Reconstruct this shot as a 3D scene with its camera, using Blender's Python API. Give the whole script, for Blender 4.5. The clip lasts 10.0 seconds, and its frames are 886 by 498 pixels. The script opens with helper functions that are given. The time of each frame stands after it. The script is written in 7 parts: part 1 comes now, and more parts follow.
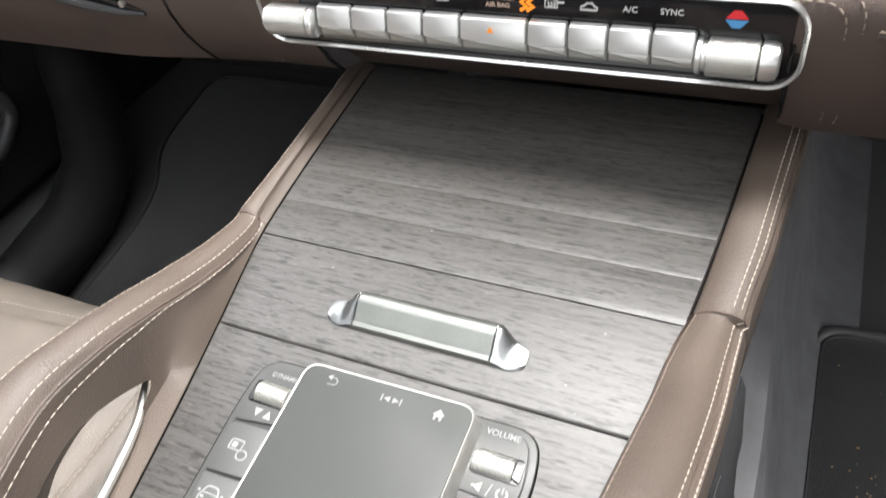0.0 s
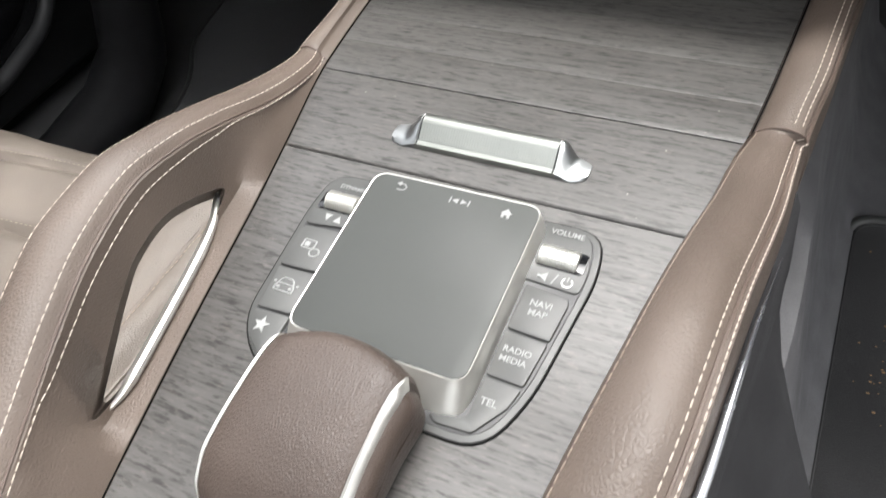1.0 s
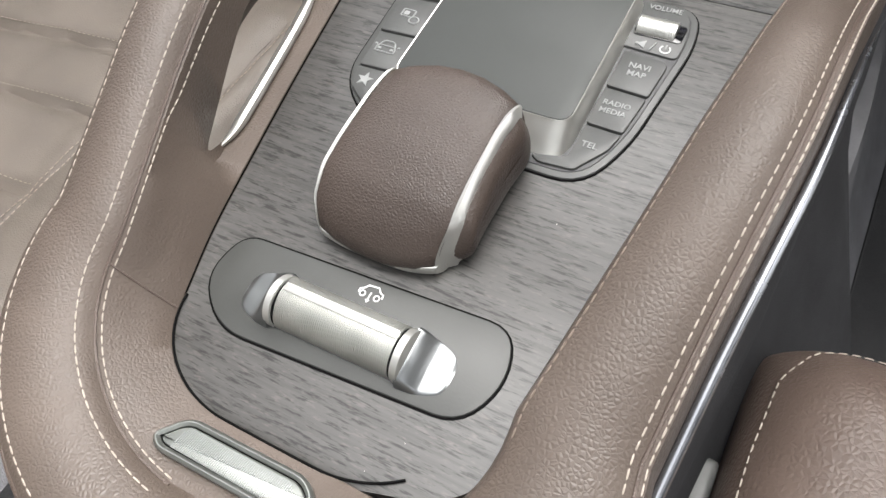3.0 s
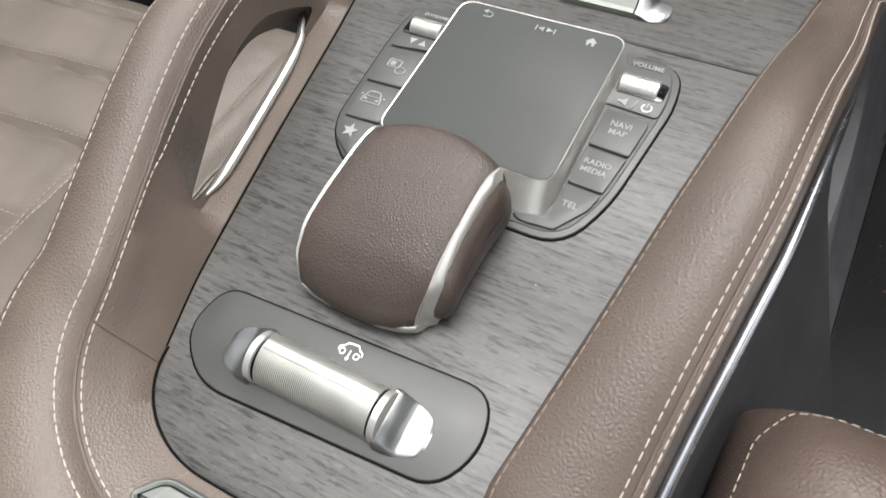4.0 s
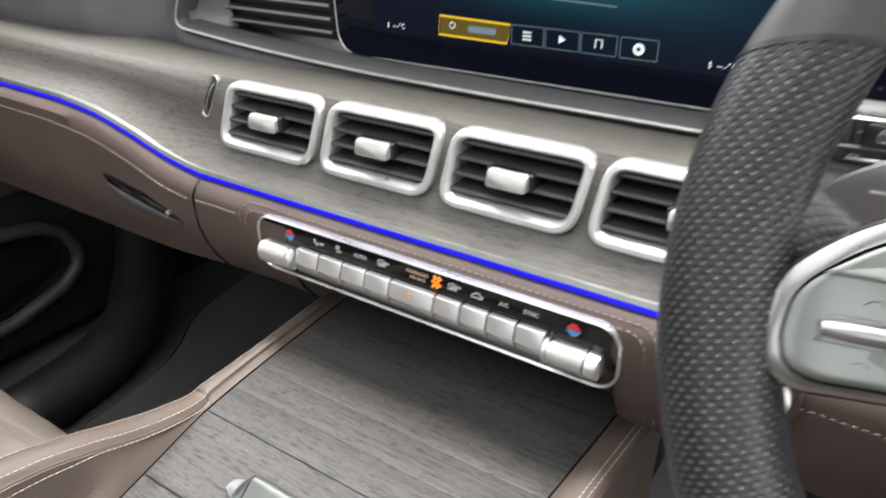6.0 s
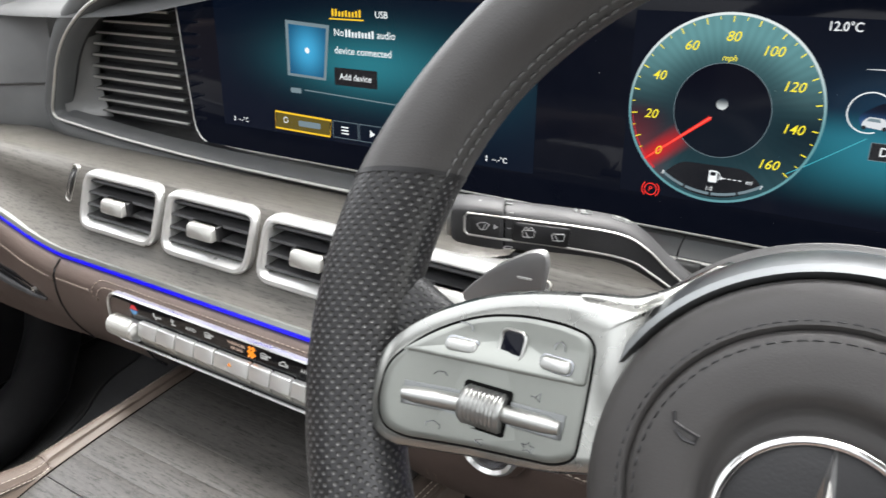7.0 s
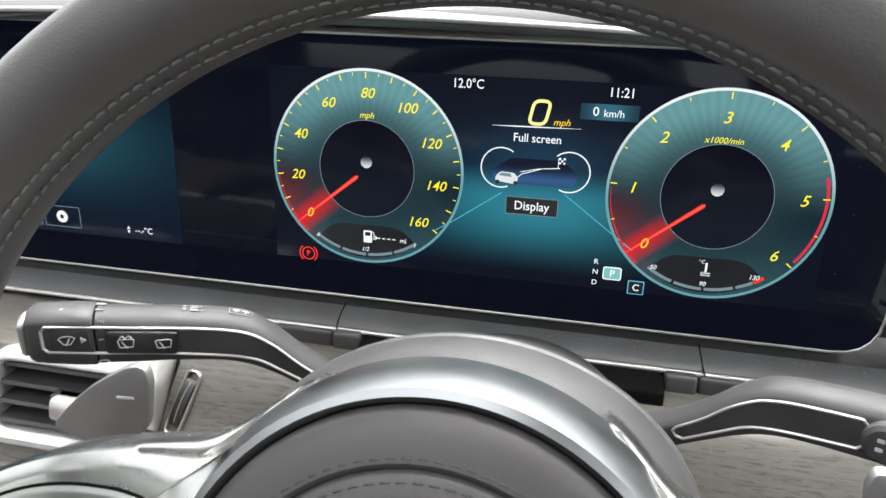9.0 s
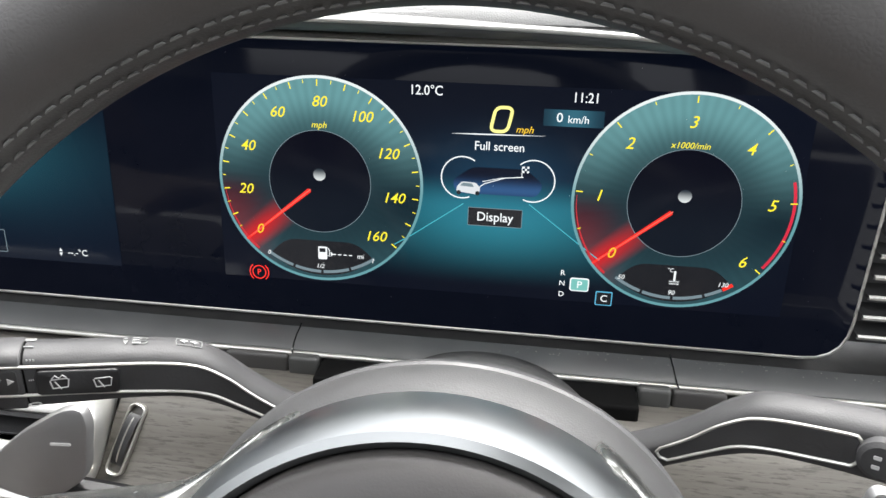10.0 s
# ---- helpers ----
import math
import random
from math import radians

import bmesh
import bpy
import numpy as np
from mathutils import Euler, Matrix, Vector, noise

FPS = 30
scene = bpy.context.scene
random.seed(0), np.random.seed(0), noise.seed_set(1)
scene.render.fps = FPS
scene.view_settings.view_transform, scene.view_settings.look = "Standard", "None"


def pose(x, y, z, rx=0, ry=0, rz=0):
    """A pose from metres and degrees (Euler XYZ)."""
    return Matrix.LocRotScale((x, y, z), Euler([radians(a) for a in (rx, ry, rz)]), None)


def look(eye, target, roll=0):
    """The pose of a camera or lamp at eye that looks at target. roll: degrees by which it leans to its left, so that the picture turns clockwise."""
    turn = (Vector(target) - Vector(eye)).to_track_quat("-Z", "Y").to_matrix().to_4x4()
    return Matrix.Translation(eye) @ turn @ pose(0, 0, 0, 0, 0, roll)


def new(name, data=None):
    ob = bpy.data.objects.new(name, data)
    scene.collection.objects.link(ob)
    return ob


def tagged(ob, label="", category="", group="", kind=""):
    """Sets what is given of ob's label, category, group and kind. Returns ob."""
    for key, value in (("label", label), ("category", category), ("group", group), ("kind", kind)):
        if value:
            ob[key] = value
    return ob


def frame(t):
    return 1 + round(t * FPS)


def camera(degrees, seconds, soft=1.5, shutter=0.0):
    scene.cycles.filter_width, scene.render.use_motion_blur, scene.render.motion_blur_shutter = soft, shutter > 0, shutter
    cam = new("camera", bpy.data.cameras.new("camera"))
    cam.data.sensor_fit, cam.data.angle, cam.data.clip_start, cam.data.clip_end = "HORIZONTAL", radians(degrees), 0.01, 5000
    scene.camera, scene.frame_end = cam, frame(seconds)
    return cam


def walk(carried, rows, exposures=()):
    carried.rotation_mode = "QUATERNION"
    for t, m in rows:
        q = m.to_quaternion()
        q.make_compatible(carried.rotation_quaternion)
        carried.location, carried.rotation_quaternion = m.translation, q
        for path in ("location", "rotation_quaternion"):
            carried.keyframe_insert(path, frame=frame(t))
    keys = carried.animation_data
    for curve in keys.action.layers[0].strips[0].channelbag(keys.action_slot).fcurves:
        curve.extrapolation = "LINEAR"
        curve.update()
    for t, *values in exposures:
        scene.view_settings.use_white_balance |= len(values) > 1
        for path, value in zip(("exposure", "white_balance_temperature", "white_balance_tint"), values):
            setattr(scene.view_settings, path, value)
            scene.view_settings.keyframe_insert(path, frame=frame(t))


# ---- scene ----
cam = camera(62.05, 10.0, 1.5, 0.3)
PATH = [
    (0, (0.1419, -0.4364, 0.6959), (-0.2357, 0.1677, -0.0058), -11.88),
    (0.5, (0.1397, -0.4620, 0.6777), (-0.2365, 0.1119, -0.0497), -12.19),
    (1, (0.1367, -0.4935, 0.6683), (-0.2377, 0.0498, -0.0831), -12.11),
    (1.5, (0.1337, -0.5206, 0.6549), (-0.2377, -0.0044, -0.1169), -11.95),
    (2, (0.1310, -0.5499, 0.6451), (-0.2293, -0.0501, -0.1426), -11.04),
    (2.5, (0.1290, -0.5665, 0.6423), (-0.2230, -0.0923, -0.1647), -10.80),
    (2.7, (0.1287, -0.5705, 0.6409), (-0.2230, -0.0994, -0.1680), -10.67),
    (4, (0.1266, -0.5551, 0.6539), (-0.2183, -0.0732, -0.1516), -8.52),
    (4.5, (0.1382, -0.5224, 0.6803), (-0.2528, 0.0477, -0.0422), -6.63),
    (5, (0.1638, -0.4848, 0.7127), (-0.2774, 0.1487, 0.0770), -5.12),
    (5.5, (0.1950, -0.4576, 0.7229), (-0.2851, 0.2268, 0.1741), -2.70),
    (5.7, (0.2151, -0.4574, 0.7381), (-0.2808, 0.2444, 0.2266), -1.95),
    (6.8, (0.3591, -0.4375, 0.7943), (-0.1413, 0.3265, 0.3869), -0.76),
    (7, (0.3724, -0.4327, 0.7938), (-0.1180, 0.3434, 0.3973), -0.78),
    (7.5, (0.3941, -0.4261, 0.7917), (-0.0475, 0.3848, 0.4077), -0.60),
    (8, (0.4182, -0.4134, 0.8030), (0.0632, 0.4430, 0.4283), 0.20),
    (8.5, (0.4243, -0.3921, 0.8029), (0.1613, 0.4987, 0.4323), 0.96),
    (9, (0.4073, -0.3674, 0.8060), (0.2140, 0.5416, 0.4368), 1.26),
    (9.5, (0.3977, -0.3528, 0.8039), (0.2488, 0.5676, 0.4425), 1.29),
    (10, (0.3962, -0.3503, 0.8031), (0.2746, 0.5746, 0.4429), 1.34),
]
walk(cam, [(t, look(eye, target, roll)) for t, eye, target, roll in PATH], [(0, 2.95), (1.0, 2.75), (1.5, 2.6), (2.7, 2.27), (4, 2.27), (5, 2.7), (6, 2.85), (10, 3.0)])

# ---- world, daylight ----
EXPO = 2.7
KEY = 2 ** -EXPO   # brightness of lit symbols, so that they show as they are at this exposure
world = bpy.data.worlds.new("world")
scene.world = world
world.use_nodes = True
wn = world.node_tree
sky = wn.nodes.new("ShaderNodeTexSky")
sky.sky_type, sky.sun_disc = "NISHITA", False
sky.sun_elevation, sky.sun_rotation = radians(74), radians(28)
sky.air_density, sky.dust_density = 1.0, 6.0
# hazy overcast: the sky's blue is mostly veiled
veil = wn.nodes.new("ShaderNodeHueSaturation")
veil.inputs["Saturation"].default_value = 0.12
wn.links.new(sky.outputs["Color"], veil.inputs["Color"])
wn.links.new(veil.outputs["Color"], wn.nodes["Background"].inputs["Color"])
wn.nodes["Background"].inputs["Strength"].default_value = 0.14
sun = new("sun", bpy.data.lights.new("sun", "SUN"))
sun.data.energy, sun.data.angle, sun.data.color = 0.42, radians(42), (1.0, 0.96, 0.90)
sun.matrix_world = look((0.35, 0.65, 3.0), (0, 0, 0.5))

# ---- materials ----


def nodes_of(name):
    m = bpy.data.materials.new(name)
    m.use_nodes = True
    t = m.node_tree
    return m, t, t.nodes["Principled BSDF"]


def add(t, kind, **values):
    n = t.nodes.new(kind)
    for k, v in values.items():
        n.inputs[k.replace("_", " ")].default_value = v
    return n


def coords(t, scale=(1, 1, 1)):
    c = t.nodes.new("ShaderNodeTexCoord")
    m = add(t, "ShaderNodeMapping", Scale=scale)
    t.links.new(c.outputs["Object"], m.inputs["Vector"])
    return m.outputs["Vector"]


def ramp(t, source, low, high, a=0.3, b=0.7):
    r = t.nodes.new("ShaderNodeValToRGB")
    r.color_ramp.elements[0].position, r.color_ramp.elements[1].position = a, b
    r.color_ramp.elements[0].color, r.color_ramp.elements[1].color = (*low, 1), (*high, 1)
    t.links.new(source, r.inputs["Fac"])
    return r.outputs["Color"]


def plain(name, base, rough=0.5, metal=0.0, vary=0.12, scale=60.0, bump=0.05, bump_scale=900.0, coat=0.0):
    """A plain surface with slight unevenness of colour, gloss and relief."""
    m, t, p = nodes_of(name)
    v = coords(t)
    n = add(t, "ShaderNodeTexNoise", Scale=scale, Detail=4.0)
    t.links.new(v, n.inputs["Vector"])
    lo = tuple(c * (1 - vary) for c in base)
    hi = tuple(min(1, c * (1 + vary)) for c in base)
    t.links.new(ramp(t, n.outputs["Fac"], lo, hi), p.inputs["Base Color"])
    p.inputs["Metallic"].default_value = metal
    p.inputs["Coat Weight"].default_value = coat
    r = ramp(t, n.outputs["Fac"], (rough * 0.85,) * 3, (min(1, rough * 1.15),) * 3)
    t.links.new(r, p.inputs["Roughness"])
    if bump:
        f = add(t, "ShaderNodeTexNoise", Scale=bump_scale, Detail=3.0)
        t.links.new(v, f.inputs["Vector"])
        b = add(t, "ShaderNodeBump", Strength=bump, Distance=0.0006)
        t.links.new(f.outputs["Fac"], b.inputs["Height"])
        t.links.new(b.outputs["Normal"], p.inputs["Normal"])
    return m


def leather(name, base, rough=0.45, cell=760.0, depth=0.24):
    """Grained hide: cells, pores and softer patches of wear."""
    m, t, p = nodes_of(name)
    v = coords(t)
    warp = add(t, "ShaderNodeTexNoise", Scale=150.0, Detail=2.0)
    t.links.new(v, warp.inputs["Vector"])
    mix = t.nodes.new("ShaderNodeVectorMath")
    mix.operation = "MULTIPLY_ADD"
    mix.inputs[1].default_value = (0.0014,) * 3
    t.links.new(warp.outputs["Color"], mix.inputs[0])
    t.links.new(v, mix.inputs[2])
    vo = t.nodes.new("ShaderNodeTexVoronoi")
    vo.feature = "DISTANCE_TO_EDGE"
    vo.inputs["Scale"].default_value = cell
    t.links.new(mix.outputs[0], vo.inputs["Vector"])
    big = add(t, "ShaderNodeTexNoise", Scale=22.0, Detail=5.0)
    t.links.new(v, big.inputs["Vector"])
    fine = add(t, "ShaderNodeTexNoise", Scale=cell * 2.5, Detail=2.0)
    t.links.new(v, fine.inputs["Vector"])
    lo = tuple(c * 0.86 for c in base)
    hi = tuple(c * 1.13 for c in base)
    t.links.new(ramp(t, big.outputs["Fac"], lo, hi), p.inputs["Base Color"])
    t.links.new(ramp(t, big.outputs["Fac"], (rough * 0.85,) * 3, (rough * 1.2,) * 3), p.inputs["Roughness"])
    edge = add(t, "ShaderNodeMapRange", From_Min=-0.06, From_Max=0.40)
    t.links.new(vo.outputs["Distance"], edge.inputs["Value"])
    s = t.nodes.new("ShaderNodeMath")
    s.operation = "MULTIPLY_ADD"
    s.inputs[1].default_value = 0.25
    t.links.new(fine.outputs["Fac"], s.inputs[0])
    t.links.new(edge.outputs["Result"], s.inputs[2])
    b = add(t, "ShaderNodeBump", Strength=depth, Distance=0.0006)
    t.links.new(s.outputs[0], b.inputs["Height"])
    t.links.new(b.outputs["Normal"], p.inputs["Normal"])
    p.inputs["Specular IOR Level"].default_value = 0.4
    return m


def open_pore_wood(name, low, high, rough=0.36, flecks=0.42, relief=0.32):
    """Dark stained oak with long pores that run across the car."""
    m, t, p = nodes_of(name)
    wide = add(t, "ShaderNodeTexNoise", Scale=1.0, Detail=5.0, Roughness=0.6)
    t.links.new(coords(t, (9, 420, 420)), wide.inputs["Vector"])
    pore = add(t, "ShaderNodeTexNoise", Scale=1.0, Detail=3.0, Roughness=0.7)
    t.links.new(coords(t, (85, 760, 760)), pore.inputs["Vector"])
    patch = add(t, "ShaderNodeTexNoise", Scale=18.0, Detail=3.0)
    t.links.new(coords(t), patch.inputs["Vector"])
    a = t.nodes.new("ShaderNodeMath")
    a.operation = "MULTIPLY"
    t.links.new(wide.outputs["Fac"], a.inputs[0])
    pr = add(t, "ShaderNodeMapRange", From_Min=0.36, From_Max=0.48, To_Min=0.16)
    t.links.new(pore.outputs["Fac"], pr.inputs["Value"])
    t.links.new(pr.outputs["Result"], a.inputs[1])
    fleck = add(t, "ShaderNodeTexNoise", Scale=1.0, Detail=2.0, Roughness=0.6)
    t.links.new(coords(t, (210, 820, 820)), fleck.inputs["Vector"])
    fl = add(t, "ShaderNodeMapRange", From_Min=0.57, From_Max=0.70, To_Max=flecks)
    t.links.new(fleck.outputs["Fac"], fl.inputs["Value"])
    mixed = t.nodes.new("ShaderNodeMix")
    mixed.data_type = "RGBA"
    t.links.new(fl.outputs["Result"], mixed.inputs[0])
    t.links.new(ramp(t, a.outputs[0], low, high, 0.0, 0.55), mixed.inputs[6])
    mixed.inputs[7].default_value = (high[0] * 2.6, high[1] * 2.3, high[2] * 2.2, 1)
    t.links.new(mixed.outputs[2], p.inputs["Base Color"])
    t.links.new(ramp(t, patch.outputs["Fac"], (rough * 0.85,) * 3, (rough * 1.2,) * 3), p.inputs["Roughness"])
    t.links.new(ramp(t, a.outputs[0], (0.42,) * 3, (0.50,) * 3, 0.05, 0.50), p.inputs["Specular IOR Level"])
    b = add(t, "ShaderNodeBump", Strength=relief, Distance=0.0004)
    t.links.new(a.outputs[0], b.inputs["Height"])
    t.links.new(b.outputs["Normal"], p.inputs["Normal"])
    return m


def carpet(name, base):
    m, t, p = nodes_of(name)
    v = coords(t)
    f = add(t, "ShaderNodeTexNoise", Scale=1600.0, Detail=3.0)
    g = add(t, "ShaderNodeTexNoise", Scale=35.0, Detail=5.0)
    for n in (f, g):
        t.links.new(v, n.inputs["Vector"])
    s = t.nodes.new("ShaderNodeMath")
    s.operation = "MULTIPLY"
    t.links.new(f.outputs["Fac"], s.inputs[0])
    t.links.new(g.outputs["Fac"], s.inputs[1])
    t.links.new(ramp(t, s.outputs[0], tuple(c * 0.78 for c in base), tuple(c * 1.25 for c in base), 0.10, 0.42), p.inputs["Base Color"])
    p.inputs["Roughness"].default_value = 0.95
    p.inputs["Sheen Weight"].default_value = 0.25
    b = add(t, "ShaderNodeBump", Strength=0.8, Distance=0.001)
    t.links.new(f.outputs["Fac"], b.inputs["Height"])
    t.links.new(b.outputs["Normal"], p.inputs["Normal"])
    return m


def glow(name, colour, strength=1.0):
    m, t, p = nodes_of(name)
    p.inputs["Base Color"].default_value = (0.01, 0.01, 0.01, 1)
    p.inputs["Roughness"].default_value = 0.15
    p.inputs["Emission Color"].default_value = (*colour, 1)
    p.inputs["Emission Strength"].default_value = strength
    return m


BROWN = leather("brown_leather", (0.086, 0.0665, 0.0540), 0.43, 620.0, 0.30)
BROWN_FINE = leather("fine_brown_leather", (0.080, 0.058, 0.047), 0.45, 900.0, 0.32)
BROWN_COARSE = leather("coarse_brown_leather", (0.092, 0.067, 0.055), 0.42, 420.0, 0.40)
DASH_BROWN = leather("dash_leather", (0.075, 0.054, 0.045), 0.5, 900.0, 0.3)
PAD_HIDE = leather("pale_grey_pad_leather", (0.150, 0.153, 0.152), 0.55, 900.0, 0.12)
TAUPE = leather("seat_leather", (0.118, 0.100, 0.084), 0.5, 640.0, 0.3)
BLACK_HIDE = leather("black_leather", (0.055, 0.053, 0.0515), 0.42, 800.0, 0.11)
GREY_HIDE = leather("grey_dash_leather", (0.098, 0.100, 0.100), 0.62, 900.0, 0.16)
WOOD = open_pore_wood("open_pore_wood", (0.010, 0.0096, 0.0090), (0.062, 0.0595, 0.0562), 0.33, 0.22, 0.10)
TRIM_WOOD = open_pore_wood("dash_trim_wood", (0.048, 0.045, 0.039), (0.108, 0.101, 0.089), 0.40, 0.0, 0.22)
CHROME = plain("satin_chrome", (0.74, 0.74, 0.72), 0.30, 0.9, 0.05, 40, 0.0)
BRIGHT = plain("bright_chrome", (0.85, 0.85, 0.84), 0.12, 1.0, 0.04, 40, 0.0)
SILVER = plain("silver_paint", (0.60, 0.595, 0.56), 0.36, 0.8, 0.06, 90, 0.03)
BLACK = plain("black_plastic", (0.016, 0.016, 0.017), 0.42, 0.0, 0.2, 60, 0.15)
DARK = plain("dark_grey_plastic", (0.035, 0.035, 0.036), 0.5, 0.0, 0.15, 60, 0.2)
GREY = plain("soft_grey_plastic", (0.060, 0.061, 0.059), 0.45, 0.0, 0.08, 60, 0.08)
PIANO = plain("gloss_black", (0.006, 0.006, 0.007), 0.08, 0.0, 0.2, 60, 0.0)
GLASS = plain("display_glass", (0.004, 0.004, 0.006), 0.06, 0.0, 0.2, 60, 0.0)
GLASS.node_tree.nodes["Principled BSDF"].inputs["Specular IOR Level"].default_value = 0.12
# faint glow of the unlit display areas
GLASS.node_tree.nodes["Principled BSDF"].inputs["Emission Color"].default_value = (0.0012, 0.0022, 0.0055, 1)
GLASS.node_tree.nodes["Principled BSDF"].inputs["Emission Strength"].default_value = KEY
TOUCH = plain("touch_surface", (0.036, 0.039, 0.036), 0.58, 0.0, 0.08, 30, 0.03)
THREAD = plain("light_thread", (0.40, 0.35, 0.30), 0.7, 0.0, 0.1, 400, 0.1)
BROWN_THREAD = plain("brown_thread", (0.20, 0.16, 0.13), 0.7, 0.0, 0.1, 400, 0.1)
DARK_THREAD = plain("dark_thread", (0.11, 0.11, 0.108), 0.6, 0.0, 0.1, 400, 0.1)
CARPET = carpet("carpet", (0.024, 0.024, 0.024))
FELT = carpet("tunnel_felt", (0.120, 0.119, 0.124))
FELT.node_tree.nodes["Principled BSDF"].inputs["Sheen Weight"].default_value = 0.0
FELT.node_tree.nodes["Principled BSDF"].inputs["Specular IOR Level"].default_value = 0.15
# darker copy of the tunnel felt; shade beside the driver seat is in its colour
SHADED_FELT = carpet("shaded_side_felt", (0.036, 0.036, 0.038))
SHADED_FELT.node_tree.nodes["Principled BSDF"].inputs["Sheen Weight"].default_value = 0.0
SHADED_FELT.node_tree.nodes["Principled BSDF"].inputs["Specular IOR Level"].default_value = 0.12
MAT_PILE = carpet("mat_pile", (0.024, 0.024, 0.025))
HEADLINER = carpet("headliner", (0.20, 0.20, 0.20))
WHITE_PRINT = plain("white_print", (0.75, 0.75, 0.73), 0.5, 0.0, 0.05, 60, 0.0)
DIM_PRINT = plain("dim_print", (0.23, 0.235, 0.23), 0.5, 0.0, 0.05, 60, 0.0)
BLUE_LIGHT = glow("blue_ambient_light", (0.004, 0.0, 0.85), 1.1 * KEY)
COLLAR = plain("polished_collar_metal", (0.25, 0.26, 0.262), 0.33, 0.95, 0.05, 60, 0.0)
SATIN = plain("satin_wheel_metal", (0.265, 0.275, 0.255), 0.34, 0.9, 0.05, 60, 0.02)
BUTTON_METAL = plain("satin_button_metal", (0.40, 0.405, 0.39), 0.34, 0.9, 0.05, 60, 0.0)
LEDGE = plain("satin_ledge_paint", (0.085, 0.087, 0.087), 0.42, 0.0, 0.08, 60, 0.04)
VENT_METAL = plain("vent_frame_metal", (0.70, 0.70, 0.68), 0.32, 0.65, 0.05, 60, 0.0)
PLATE = plain("pale_ribbed_metal", (0.27, 0.28, 0.27), 0.5, 0.35, 0.06, 60, 0.0)
# near-black without sheen, for joints and the shaded void behind the wheel
GAP = plain("dark_joint_and_void", (0.005, 0.005, 0.005), 0.9, 0.0, 0.1, 60, 0.0)
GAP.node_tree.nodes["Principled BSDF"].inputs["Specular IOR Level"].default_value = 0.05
STALK = plain("satin_black_plastic", (0.033, 0.033, 0.034), 0.60, 0.0, 0.12, 60, 0.15, 1400)
SHROUD = plain("soft_dark_plastic", (0.032, 0.032, 0.032), 0.55, 0.0, 0.12, 50, 0.15, 1400)
PADDLE = plain("satin_paddle_metal", (0.37, 0.37, 0.368), 0.42, 0.7, 0.06, 60, 0.03)
PLATE_GREY = plain("dark_switch_plate", (0.043, 0.044, 0.041), 0.45, 0.0, 0.10, 40, 0.06)
REST_HIDE = leather("palm_rest_leather", (0.053, 0.0395, 0.0325), 0.42, 760.0, 0.34)
COVER = plain("soft_black_cover", (0.045, 0.0425, 0.041), 0.5, 0.0, 0.10, 40, 0.12, 1500)
SOFT_PRINT = plain("grey_print", (0.46, 0.46, 0.45), 0.5, 0.0, 0.05, 60, 0.0)
FUNNEL = plain("satin_funnel_paint", (0.155, 0.155, 0.150), 0.40, 0.2, 0.08, 60, 0.04)
SPOKE_METAL = plain("polished_spoke_metal", (0.36, 0.365, 0.345), 0.26, 0.95, 0.05, 60, 0.0)
KEY_METAL = plain("bright_key_metal", (0.76, 0.76, 0.74), 0.34, 0.75, 0.05, 60, 0.0)
CHROME_DARK = plain("smoked_chrome", (0.30, 0.31, 0.33), 0.25, 0.9, 0.1, 60, 0.0)

# ---- building helpers ----


def mesh_of(name, bm):
    bmesh.ops.recalc_face_normals(bm, faces=bm.faces)
    me = bpy.data.meshes.new(name)
    bm.to_mesh(me)
    bm.free()
    return me


def part(name, bm, material, parent=None, label="", smooth=True):
    me = mesh_of(name, bm) if isinstance(bm, bmesh.types.BMesh) else bm
    if not me.materials:
        me.materials.append(material)
    if smooth:
        me.shade_smooth()
        me.set_sharp_from_angle(angle=radians(38))
    ob = new(name, me)
    ob.parent = parent
    if label:
        ob["label"] = label
    return ob


def thing(name, label, category, at=(0, 0, 0), group=""):
    ob = new(name)
    ob.empty_display_size = 0.02
    tagged(ob, label, category, group)
    return ob


def loft(rings, closed=True, caps=True, loop=False):
    """A skin over rings of equally many points."""
    bm = bmesh.new()
    rows = [[bm.verts.new(p) for p in ring] for ring in rings]
    n = len(rings[0])
    pairs = list(zip(rows, rows[1:])) + ([(rows[-1], rows[0])] if loop else [])
    for a, b in pairs:
        for i in range(n if closed else n - 1):
            j = (i + 1) % n
            bm.faces.new((a[i], a[j], b[j], b[i]))
    if caps and closed and not loop:
        bm.faces.new(rows[0])
        bm.faces.new(list(reversed(rows[-1])))
    return bm


def rrect(cx, cy, w, h, r, n=6):
    """A rounded rectangle, as points."""
    out = []
    for qx, qy, a0 in ((1, 1, 0), (-1, 1, 90), (-1, -1, 180), (1, -1, 270)):
        for i in range(n + 1):
            a = radians(a0 + 90 * i / n)
            out.append((cx + qx * (w / 2 - r) + r * math.cos(a), cy + qy * (h / 2 - r) + r * math.sin(a)))
    return out


def rounded(points, r, n=5):
    """A polygon with its corners rounded; r is one radius or one for each corner."""
    out = []
    m = len(points)
    rs = r if isinstance(r, (list, tuple)) else [r] * m
    for i in range(m):
        p, a, b = Vector(points[i]), Vector(points[i - 1]), Vector(points[(i + 1) % m])
        u, w = (a - p), (b - p)
        k = min(rs[i], u.length * 0.49, w.length * 0.49)
        s, e = p + u.normalized() * k, p + w.normalized() * k
        for j in range(n + 1):
            f = j / n
            out.append(tuple((1 - f) ** 2 * s + 2 * f * (1 - f) * p + f * f * e))
    return out


